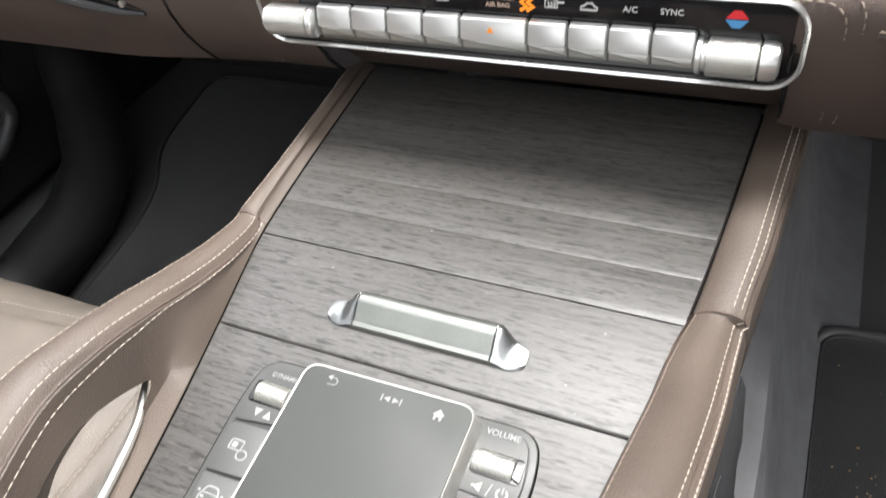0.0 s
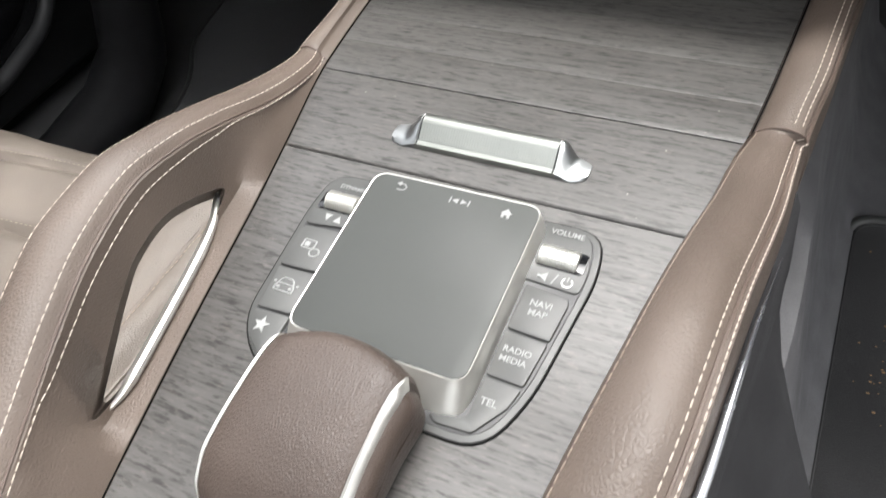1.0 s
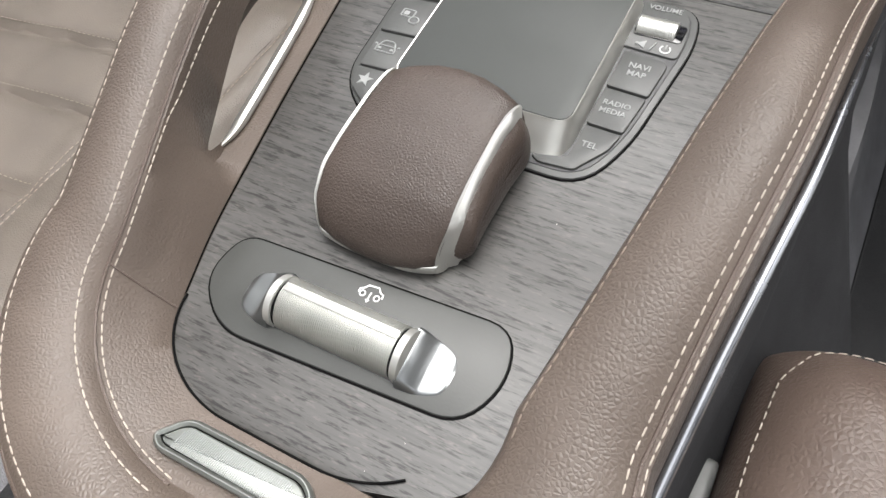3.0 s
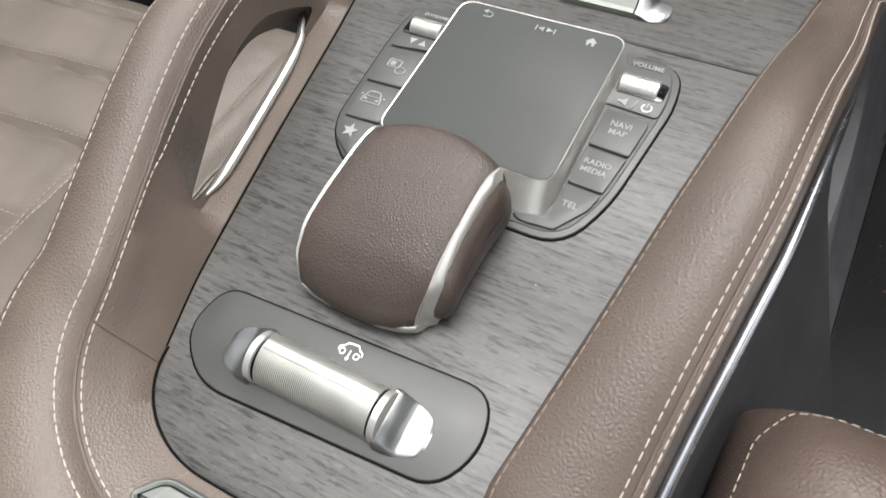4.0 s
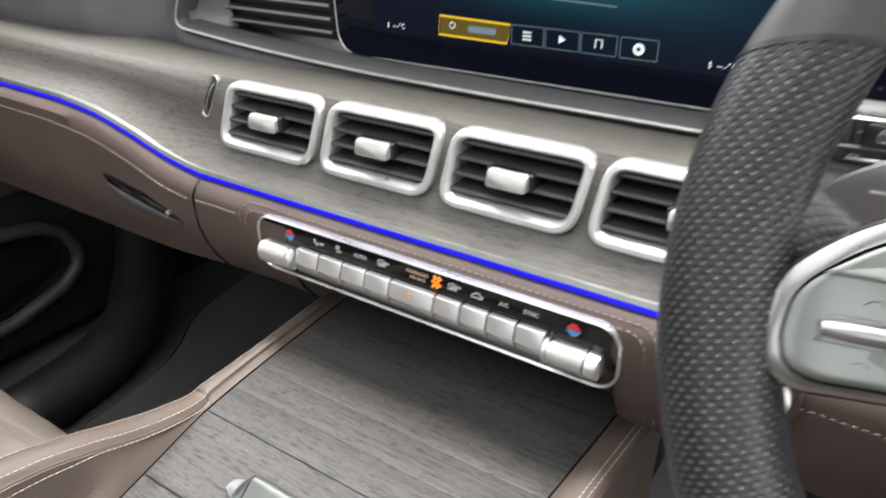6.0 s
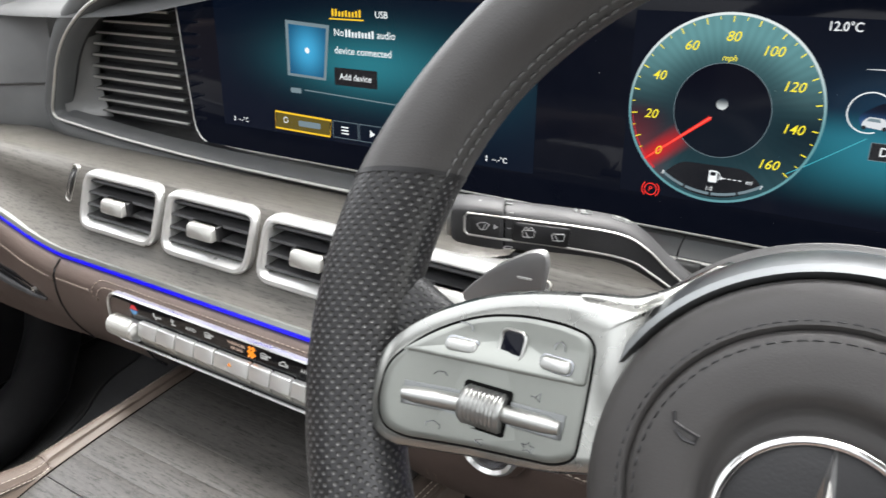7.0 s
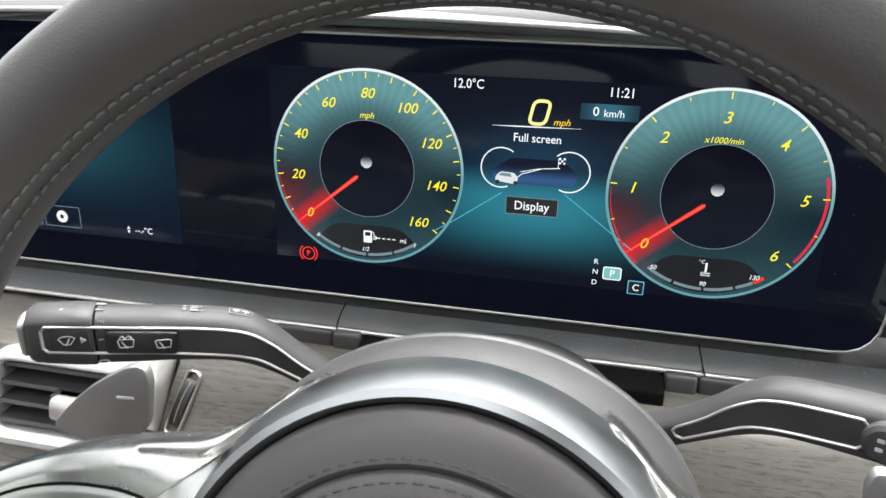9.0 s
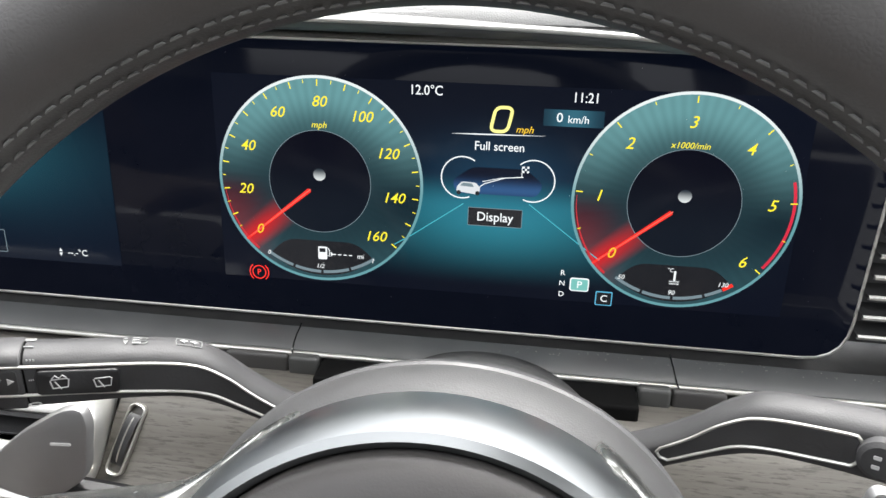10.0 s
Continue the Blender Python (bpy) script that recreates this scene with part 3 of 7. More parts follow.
# ---- touch controller and its buttons ----
panel_line = rounded([(-.0490, -.2975), (.0810, -.2955), (.0850, -.318), (.0790, -.376), (.0690, -.3995), (-.0290, -.3995), (-.0470, -.382), (-.0510, -.318)], [.012, .012, .01, .014, .018, .018, .014, .01])
controls = thing("touch_controller", "grey touchpad with shortcut buttons set into the wood console", "touchpad")
part("gap", slab(inset(panel_line, -.0007), con, -.003, .0005, .0003), GAP, controls)
part("button_panel", slab(panel_line, con, -.002, .0012, .0006), GREY, controls)
part("button_gap", slab(inset(panel_line, .0028), con, -.002, .0016, .0002), DARK, controls)


def key(points, label, r=0.0015):
    return part("button", slab(rounded(points, r), con, .0005, .0028, .0006), GREY, controls, label)


part("upper_panel", slab(rounded([(-.0455, -.2995), (.0780, -.2980), (.0815, -.3175), (.0810, -.3285), (.060, -.3275), (-.030, -.3275), (-.0475, -.3300), (-.0480, -.3180)], [.010, .010, .006, .003, .002, .002, .003, .006]), con, .0005, .0026, .0006), GREY, controls)
key([(.060, -.3300), (.0775, -.3310), (.0790, -.3340), (.0775, -.3518), (.060, -.3510)], "grey button with white lettering")
key([(.060, -.3522), (.0773, -.3530), (.0750, -.3725), (.060, -.3720)], "grey button with white lettering")
key([(.060, -.3732), (.0748, -.3737), (.0728, -.3820), (.0640, -.3950), (.0500, -.3960), (.046, -.3935), (.060, -.3900)], "grey button with white lettering")
key([(-.0265, -.3300), (-.0455, -.3310), (-.0475, -.3340), (-.0460, -.3535), (-.0265, -.3525)], "grey button with a white symbol")
key([(-.0265, -.3537), (-.0458, -.3547), (-.0437, -.3755), (-.0265, -.3745)], "grey button with a white symbol")
key([(-.0265, -.3757), (-.0435, -.3767), (-.0400, -.3880), (-.0300, -.3950), (-.0265, -.3950)], "grey button with a white symbol")
pad_line = rounded([(-.0230, -.2990), (.0560, -.2980), (.0570, -.3830), (-.0210, -.3830)], .007)
base_rings = []
for d, h, out in ((-.0026, 0.0, .0085), (-.0022, .002, .0066), (-.0016, .0050, .0040), (-.0009, .0096, .0008), (-.0005, .0108, 0), (-.0001, .0115, 0), (.0006, .0112, 0)):
    base_rings.append([con(a, b - out * smooth01((-.372 - b) / .010), h) for a, b in inset(pad_line, d)])
part("pad_base", loft(base_rings), SILVER, controls, "satin chrome frame of the touchpad")
part("touch_surface", slab(inset(pad_line, .0003), con, .005, .0118, .0006), TOUCH, controls, "matt grey touch surface")


def mark(name, outline, to, h, material, parent, label=""):
    return part(name, slab(outline, to, h - .0002, h + .0002, .00005), material, parent, label, smooth=False)


ph = .0119
for x0, x1 in ((.0200, .0172), (.0214, .0242)):
    mark("symbol", [(x0, -.3042), (x1, -.3055), (x0, -.3068)], con, ph, DIM_PRINT, controls)
for x0 in (.0163, .0250):
    mark("symbol", rrect(x0, -.3055, .0006, .0030, .0002, 2), con, ph, DIM_PRINT, controls)
mark("home_symbol", [(.0397, -.3060), (.0423, -.3034), (.0449, -.3060), (.0441, -.3060), (.0441, -.3083), (.0430, -.3083), (.0430, -.3068), (.0416, -.3068), (.0416, -.3083), (.0405, -.3083), (.0405, -.3060)], con, ph, DIM_PRINT, controls)
part("back_symbol", tube([con(-.0085, -.3035, ph), con(-.0066, -.3035, ph), con(-.0055, -.3046, ph), con(-.0055, -.3058, ph), con(-.0066, -.3068, ph), con(-.0095, -.3068, ph)], .0003, 6), DIM_PRINT, controls)
mark("symbol", [(-.0085, -.3022), (-.0106, -.3035), (-.0085, -.3048)], con, ph, DIM_PRINT, controls)
for x, y, body, sz in ((.0675, -.3015, "VOLUME", .0037), (.0690, -.3376, "NAVI", .0040), (.0690, -.3420, "MAP", .0040), (.0678, -.3599, "RADIO", .0037), (.0675, -.3641, "MEDIA", .0037), (.0655, -.3825, "TEL", .0041), (-.0345, -.3055, "DYNAMIC", .0032)):
    lettering("lettering", body, sz, Matrix.Translation(con(x, y, .0029)) @ pose(0, 0, 0, 4, 0, 0), DIM_PRINT, controls)
# symbols under the rollers and on the left keys
mark("symbol", [(.0625, -.3240), (.0640, -.3240), (.0665, -.3222), (.0665, -.3268), (.0640, -.3252), (.0625, -.3252)], con, .0028, DIM_PRINT, controls)
mark("symbol", [(.0688, -.3270), (.0694, -.3270), (.0708, -.3220), (.0702, -.3220)], con, .0028, DIM_PRINT, controls)
part("power_symbol", tube([con(.0750 + .0021 * math.sin(a), -.3247 + .0021 * math.cos(a), .0028) for a in np.linspace(.7, 5.6, 14)], .0003, 5), WHITE_PRINT, controls)
mark("symbol", rrect(.0750, -.3232, .0006, .0026, .0002, 2), con, .0028, DIM_PRINT, controls)
mark("symbol", [(-.0400, -.3225), (-.0360, -.3225), (-.0380, -.3262)], con, .0028, DIM_PRINT, controls)
mark("symbol", [(-.0345, -.3262), (-.0305, -.3262), (-.0325, -.3225)], con, .0028, DIM_PRINT, controls)
part("screens_symbol", tube([con(x, y, .0029) for x, y in rrect(-.0382, -.3406, .0062, .0044, .0006, 2)], .00042, 5, True), DIM_PRINT, controls)
mark("symbol", rrect(-.0390, -.3406, .0026, .0026, .0006, 2), con, .0029, DIM_PRINT, controls)
part("screens_symbol", tube([con(-.0335 + .0024 * math.cos(a), -.3442 + .0021 * math.sin(a), .0029) for a in np.linspace(0, 2 * math.pi, 15)[:-1]], .00042, 5, True), DIM_PRINT, controls)
part("car_symbol", tube([con(x, y, .0029) for x, y in ((-.0413, -.3640), (-.0405, -.3624), (-.0395, -.3602), (-.0384, -.3596), (-.0350, -.3596), (-.0339, -.3602), (-.0329, -.3624), (-.0321, -.3640), (-.0321, -.3660), (-.0330, -.3662), (-.0404, -.3662), (-.0413, -.3660))], .00042, 5, True), DIM_PRINT, controls)
part("car_symbol", tube([con(x, y, .0029) for x, y in ((-.0403, -.3626), (-.0331, -.3626))], .00036, 5), DIM_PRINT, controls)
for x in (-.0397, -.0337):
    mark("lamp_symbol", rrect(x, -.3643, .0016, .0012, .0004, 2), con, .0029, DIM_PRINT, controls)
for x in (-.0424, -.0310):
    mark("mirror_symbol", rrect(x, -.3622, .0012, .0010, .0003, 2), con, .0029, DIM_PRINT, controls)
star_pts = [(-.0362 + (.0040 if k % 2 == 0 else .0017) * math.sin(math.pi * k / 5), -.3830 + (.0040 if k % 2 == 0 else .0017) * math.cos(math.pi * k / 5)) for k in range(10)]
mark("star_symbol", star_pts, con, .0029, DIM_PRINT, controls)


def ribbed_roll(x0, x1, y, h, r, pitch=0.0011, n=18):
    """A small roller with fine rings round it."""
    rings = []
    x, k = x0, 0
    while x <= x1 + 1e-6:
        for dx, rr in ((0, r), (pitch * 0.45, r), (pitch * 0.55, r * 0.90), (pitch * 0.95, r * 0.90)):
            rings.append([con(x + dx, y + rr * math.cos(2 * math.pi * i / n), h + rr * math.sin(2 * math.pi * i / n)) for i in range(n)])
        x += pitch
    return loft(rings)


part("roller_recess", slab(rrect(.0695, -.3145, .0205, .0108, .002), con, .001, .0030, .0003), PIANO, controls)
part("volume_roller", ribbed_roll(.0605, .0755, -.3145, .0022, .0050, .0010), SILVER, controls, "ribbed silver volume roller")
part("roller_recess", slab(rrect(-.0368, -.3150, .0195, .0108, .002), con, .001, .0030, .0003), PIANO, controls)
part("drive_roller", ribbed_roll(-.0425, -.0285, -.3150, .0022, .0050, .0010), SILVER, controls, "ribbed silver drive mode roller")

# ---- palm rest ----
rest = thing("palm_rest", "brown leather palm rest with satin chrome edges", "palm rest")


def rest_profile(shrink=0.0):
    """Side view of the rest: along, above the wood, with a little taken off all round."""
    pts = [(-.3905, .0305), (-.398, .0322), (-.412, .0318), (-.428, .0292), (-.442, .0245), (-.452, .0180), (-.4575, .0110), (-.4580, .0055), (-.4545, .0022), (-.440, .0010), (-.410, .0010), (-.3890, .0010), (-.3850, .0060), (-.3855, .0200)]
    ca, cb = -.42, .015
    return [(ca + (a - ca) * (1 - shrink / .036), cb + (b - cb) * (1 - shrink / .014)) for a, b in rounded(pts, .004, 3)]


rest_left = curve([-.460, -.457, -.451, -.4424, -.427, -.412, -.392], [-.0115, -.0128, -.0150, -.0150, -.0131, -.0113, -.0095])
rest_right = curve([-.460, -.455, -.4467, -.4363, -.4216, -.404, -.392], [.0365, .0378, .0396, .0400, .0408, .0416, .0432])
rest_outer = curve([-.460, -.452, -.445, -.433, -.416, -.399, -.390], [.0415, .0442, .0453, .0447, .0452, .0468, .0468])


def rest_at(y, h, k):
    """Plan of the rest: -1 to 1 across the leather, 2 at the outer side of the wide chrome edge."""
    yc = min(max(y, -.460), -.390)
    xl, xr, xo = rest_left(yc), rest_right(yc), rest_outer(yc)
    if k < -1:
        px = xl + (k + 1) * .004
    elif k <= 1:
        px = xl + (xr - xl) * (k + 1) / 2
    elif k <= 2:
        px = xr + (xo - xr) * (k - 1)
    else:
        px = xo + (k - 2) * .004
    e = min(abs(k), 1.25)
    back = (.0042 if k > 0 else .0022) * e ** 3 * smooth01((-.438 - y) / .020)
    return con(px, y + back - 0.0050 * e ** 2 * smooth01((y + .41) / .02), h)


body_rings = [[rest_at(y, h * (1 - .03 * abs(k) ** 3), k) for y, h in rest_profile(s)] for k, s in ((-1.0, .0014), (-.95, .0002), (-.7, -.0006), (-.35, -.0012), (0, -.0014), (.35, -.0012), (.7, -.0006), (.95, .0002), (1.0, .0014))]
part("leather_top", loft(body_rings), REST_HIDE, rest)
arc = [(y, h) for y, h in rest_profile(0) if h > .004]
arc = sorted((p for p in arc if p[0] < -.3885), key=lambda p: math.atan2(p[1] - .004, p[0] + .425))
for inner, outer, drop in ((-.975, -1.42, .0014), (.985, 2.02, .0034)):
    rows = []
    for i, (y, h) in enumerate(arc):
        g = .60 + .40 * min(1.0, (i + 2) / len(arc))
        g *= .45 + .55 * smooth01((h - .002) / .012)
        a, b = inner, inner + (outer - inner) * g
        hy, hz = (y + .425) / .04, 1.0
        n = math.hypot(hy, hz)
        hy, hz = hy / n, hz / n
        rows.append([rest_at(y + hy * e, h * .97 + hz * e, k) for k, e in ((a, .0), (a + (b - a) * .2, .0005), (a + (b - a) * .6, .0001 - drop * .2), (b, -drop), (b, -drop - .003), (a, -.003))])
    part("chrome_edge", loft(rows), SILVER, rest, "satin chrome edge")
for cheek in (((1.5, .0012), (2.0, .0028), (2.35, .0048), (2.55, .0075), (2.55, .012)), ((-.97, .0018), (-1.25, .0026), (-1.4, .0040), (-1.45, .006), (-1.45, .012))):
    part("leather_side", loft([[rest_at(y, h * .95, kk) for y, h in rest_profile(sh)] for kk, sh in cheek]), REST_HIDE, rest, "brown leather cheek")

band = []
for k in np.linspace(-1.2, 1.45, 31):
    k = float(k)
    band.append([rest_at(y, h, k) for y, h in ((-.4565, .0072), (-.4580, .0066), (-.4586, .0050), (-.4578, .0026), (-.4550, .0006), (-.4480, .0006), (-.4520, .0050))])
part("chrome_foot", loft(band), SILVER, rest, "satin chrome lower edge")

# ---- air-suspension switch ----
switch = thing("suspension_switch", "grey switch plate with a ribbed silver roller in the wood console", "switch")
plate_line = rounded([(-.0420, -.4665), (.0710, -.4615), (.0765, -.480), (.0680, -.4980), (-.030, -.5035), (-.0475, -.487)], [.008, .01, .012, .012, .012, .012])
part("gap", slab(inset(plate_line, -.0008), con, -.003, .0004, .0002), GAP, switch)
part("plate", slab(plate_line, con, -.002, .0010, .0005), PLATE_GREY, switch)
for x_in, x_out, s in ((-.0112, -.0278, -1), (.0425, .0592, 1)):
    # shining end caps that rise from the plate towards the roller
    rows = []
    for g in np.linspace(0, radians(88), 18):
        u = math.sin(float(g))
        hw = .0108 * math.cos(float(g)) ** .55
        hz = .0016 + (.0052 if s < 0 else .0060) * (1 - smooth01(u / .55)) - .0006 * smooth01((u - .85) / .15)
        x = x_in + (x_out - x_in) * u
        rows.append([con(x, -.4855 + hw * q, hz * z) for q, z in ((-1, -.5), (-1, .35), (-.95, .75), (-.82, .96), (0, 1.0), (.82, .96), (.95, .75), (1, .35), (1, -.5))])
    part("end_cap", loft(rows), COLLAR, switch, "polished end cap")
    part("collar", tube([con(x_in + s * d, -.4855, .0030) for d in (-.0022, -.0018, .0008, .0012)], [.0090, .0100, .0100, .0094], 28), SILVER, switch, "polished collar")
    part("collar_gap", tube([con(x_in - s * d, -.4855, .0030) for d in (.0022, .0030)], .0092, 28), GAP, switch)
part("roller", ribbed_roll(-.0082, .0394, -.4855, .0030, .0094, .0008, 26), SILVER, switch, "ribbed silver roller")
part("roller_band", slab(rrect(.0158, -.4836, .0478, .0036, .001), con, .0085, .0129, .001), SILVER, switch, "smooth bright band on the roller")
part("car_symbol", tube([con(x, y, .0012) for x, y in ((.0128, -.4704), (.0128, -.4690), (.0142, -.4682), (.0155, -.4667), (.0195, -.4663), (.0208, -.4678), (.0222, -.4683), (.0224, -.4698))], .00035, 5), WHITE_PRINT, switch)
for x in (.0145, .0205):
    part("wheel_symbol", tube([con(x + .0011 * math.cos(a), -.4703 + .0011 * math.sin(a), .0012) for a in np.linspace(0, 6.28, 13)[:-1]], .00028, 4, True), WHITE_PRINT, switch)
part("arrow_symbol", tube([con(.0176, -.4690, .0012), con(.0175, -.4722, .0012)], .0003, 5), WHITE_PRINT, switch)
mark("arrow_symbol", [(.0166, -.4720), (.0184, -.4719), (.0175, -.4732)], con, .0012, WHITE_PRINT, switch)

# ---- pull bar of the sliding cover ----
pull = thing("cover_pull", "ribbed satin chrome pull bar on the wood cover", "pull handle")
bar_x0, bar_x1, by = -.0205, .0500, -.2615
for s, x in ((-1, bar_x0), (1, bar_x1)):
    # smooth caps that run down from the bar's end to a flat rounded tip
    rows = []
    for g in np.linspace(0, radians(87), 16):
        u = math.sin(float(g))
        hw, fall = .0090 * (1 - .25 * u) * math.cos(float(g)) ** .34, smooth01(u / .56)
        yc = by - .0002 - .0022 * fall
        rows.append([con(x + s * .0145 * u, yc + hw * q, z) for q, z in ((-1, -.001), (-1, .0006 + .0018 * (1 - fall)), (-.8, .0016 + .0016 * (1 - fall)), (-.1, .0018 + .0062 * (1 - fall)), (.5, .0018 + .0074 * (1 - fall)), (.85, .0016 + .0058 * (1 - fall)), (1, .0006 + .0030 * (1 - fall)), (1, -.001))])
    part("end_cap", loft(rows), COLLAR, pull, "polished end cap")
prof = [(-.0092, .0), (-.0090, .0026), (-.0072, .0034), (-.0066, .0030), (.0000, .0084), (.0010, .0092), (.0048, .0094), (.0072, .0078), (.0084, .0040), (.0085, 0)]
part("bar", loft([[con(x, by + a, h) for a, h in prof] for x in np.linspace(bar_x0, bar_x1, 20)]), SATIN, pull)
for x in (bar_x0 + .0008, bar_x1 - .0008):
    part("end_gap", tube([con(x, by + a, h + .0001) for a, h in prof[1:7]], .00045, 5), PIANO, pull)
for k in range(52):
    x = bar_x0 + .0022 + k * (bar_x1 - bar_x0 - .0044) / 51
    part("rib", tube([con(x, by + a, h - .00026) for a, h in ((-.0064, .0032), (-.0002, .0083))], .00034, 6), SATIN, pull)

# ---- dashboard ----
dash = thing("dashboard", "brown leather dashboard with grey wood trim and a blue light line", "dashboard")
blue_z = curve([-.80, -.52, -.40, -.34, -.29, -.24, -.20, -.10, .9], [.580, .581, .580, .5755, .565, .552, .547, .547, .549])
foot_z = curve([-.80, -.30, -.19, -.14, .12, .16, .9], [.455, .455, .462, .464, .464, .459, .460])
xs = [float(v) for v in np.linspace(-.75, .77, 96)]


def strip(points_at, over=None):
    """A skin along the dashboard; points_at(x) gives its section as (y, z)."""
    return loft([[Vector((x, y, z)) for y, z in points_at(x)] for x in (over or xs)], False, False)


def span(a, b, n=30):
    return [float(v) for v in np.linspace(a, b, n)]




def trim_at(x):
    """Section of the trim: upright between the vents, lying back behind the wheel."""
    b, k = blue_z(x), .5 * smooth01((x - .165) / .045)
    near = [(y, b + (.6195 - b) * f) for y, f in ((-.030, .945), (-.055, .986), (-.080, 1.0), (-.0885, .959), (-.0940, .84), (-.0972, .62), (-.0990, .43), (-.1062, .193), (-.119, .062))]
    back = [(-.022, .608), (-.0454, .607), (-.049, .604), (-.052, .600), (-.060, .593), (-.068, .586), (-.0826, b + .024), (-.1024, b + .013), (-.119, b + .0045)]
    return [(p[0] + (q[0] - p[0]) * k, p[1] + (q[1] - p[1]) * k) for p, q in zip(near, back)]


VENTS = ((-.1455, .098, 0.0), (-.0435, .096, 0.0), (.0580, .096, 0.0), (.1590, .096, .009))


def vent_line(x, w):
    return rounded([(x - w / 2 - .003, .5680), (x + w / 2 - .004, .5680), (x + w / 2 + .004, .6175), (x - w / 2 + .004, .6175)], [.016, .016, .014, .014], 6)


trim = part("trim", loft([[Vector((x, y, z)) for y, z in trim_at(x) + [(-.02, .556)]] for x in span(-.75, .77, 160)]), TRIM_WOOD, dash, "grey open-pore wood trim")
# openings for the vents
holes = new("holes", mesh_of("holes", joined([loft([[Vector((a, y, b)) for a, b in inset(vent_line(x, w), .0025)] for y in (-.14, -.045)]) for x, w, _ in VENTS])))
cut = trim.modifiers.new("openings", "BOOLEAN")
cut.object, cut.operation, cut.solver = holes, "DIFFERENCE", "EXACT"
bpy.context.view_layer.update()
pierced = bpy.data.meshes.new_from_object(trim.evaluated_get(bpy.context.evaluated_depsgraph_get()))
trim.modifiers.clear()
bpy.data.objects.remove(holes)
pierced.shade_smooth()
pierced.set_sharp_from_angle(angle=radians(38))
trim.data = pierced
part("silver_strip", strip(lambda x: [(-.117, blue_z(x) + .0048), (-.1205, blue_z(x) + .0040), (-.1222, blue_z(x) + .0012), (-.117, blue_z(x) + .0005)]), SATIN, dash, "satin chrome strip")
part("light_strip", strip(lambda x: [(-.117, blue_z(x) + .0012), (-.1226, blue_z(x) + .0008), (-.1230, blue_z(x) - .0018), (-.117, blue_z(x) - .0027)]), BLUE_LIGHT, dash, "glowing blue ambient light line")


def lower(x):
    b = blue_z(x)
    return [(-.116, b - .002), (-.124, b - .004), (-.1300, b - .010), (-.1325, (b + .525) / 2 - .004), (-.1330, .518), (-.1315, .505), (-.1270, .490), (-.1200, .476), (-.1100, foot_z(x)), (-.095, foot_z(x) - .005), (.10, .445), (.34, .44)]


part("glovebox_lid", strip(lower, span(-.75, -.2060, 40)), DASH_BROWN, dash, "brown leather glovebox lid")
part("centre_leather", strip(lower, span(-.2042, -.1050, 12)), DASH_BROWN, dash, "brown stitched leather")
part("upper_leather", strip(lambda x: lower(x)[:4] + [(-.1300, .5335), (-.1255, .5340)], span(-.1050, .1420, 24)), DASH_BROWN, dash, "brown stitched leather")
part("driver_leather", strip(lower, span(.1420, .77, 50)), DASH_BROWN, dash, "brown stitched leather")
part("underside", strip(lambda x: [(-.1265, .4985), (-.1240, .4940), (-.1040, .4740), (-.0820, .4520), (-.0640, .4440), (-.02, .4440)], span(-.1060, .1430, 20)), DASH_BROWN, dash, "smooth brown panel under the climate controls")
for x in (-.1055, .1425):
    part("panel_gap", tube([Vector((x, y, z)) for y, z in ((-.1335, .518), (-.1320, .505), (-.1275, .490), (-.1205, .476), (-.1105, .464))], .0010, 6), PIANO, dash)
part("lid_gap", tube([Vector((-.2051, y - .0002, z)) for y, z in lower(-.205)[1:9]], .0010, 6), PIANO, dash)

# display surround: ledge below, ring round the side louvres, hood above
ring_pts = rounded([(-.3190, .6350), (-.2250, .6272), (-.1100, .6222), (.0, .6210), (.722, .6210), (.722, .700), (.600, .7605), (.450, .7780), (.260, .7815), (-.080, .7710), (-.2250, .7450), (-.2840, .7040)], [.014, .05, .05, .05, .045, .06, .08, .10, .12, .12, .04, .03], 8)


def ring_at(d, y):
    return [Vector((a, y, b)) for a, b in inset(ring_pts, d)]


part("display_surround", loft([ring_at(-.012, -.010), ring_at(-.0085, -.024), ring_at(-.0050, -.0345), ring_at(-.0010, -.0385), ring_at(.0012, -.0378), ring_at(.0030, -.0350), ring_at(.0048, -.0290), ring_at(.0058, -.0220)], True, False), LEDGE, dash, "dark grey satin frame round the displays")
part("surround_gap", loft([ring_at(.0058, -.0220), ring_at(.0040, -.0190), ring_at(.0008, -.0140), ring_at(.0, .035)], True, False), BLACK, dash, "black gap beside the display")
part("chrome_line", loft([[v for v in ring_at(-.0004 + .0013 * math.cos(a), -.0388 + .0013 * math.sin(a))] for a in np.linspace(0, 2 * math.pi, 11)[:-1]], True, False, True), SILVER, dash, "bright chrome line of the display frame")
for x_ in (.2795, .4660):
    part("joint", tube([Vector((x_ + .003 * k * k / 36, y, z)) for k, (y, z) in enumerate(((-.0200, .6276), (-.0220, .6268), (-.0290, .6258), (-.0352, .6239), (-.0398, .6222), (-.0403, .6208), (-.0398, .6198)))], .00042, 6), PIANO, dash)
part("recess", slab(inset(ring_pts, .006), lambda a, b, h: Vector((a, .036 - h, b)), 0, .002), BLACK, dash)
def hood_drop(x):
    d = .20 * max(0, abs(x - .36) - .12) ** 1.6
    return d if d < .04 else .04 + .016 * (1 - math.exp(-(d - .04) / .016))


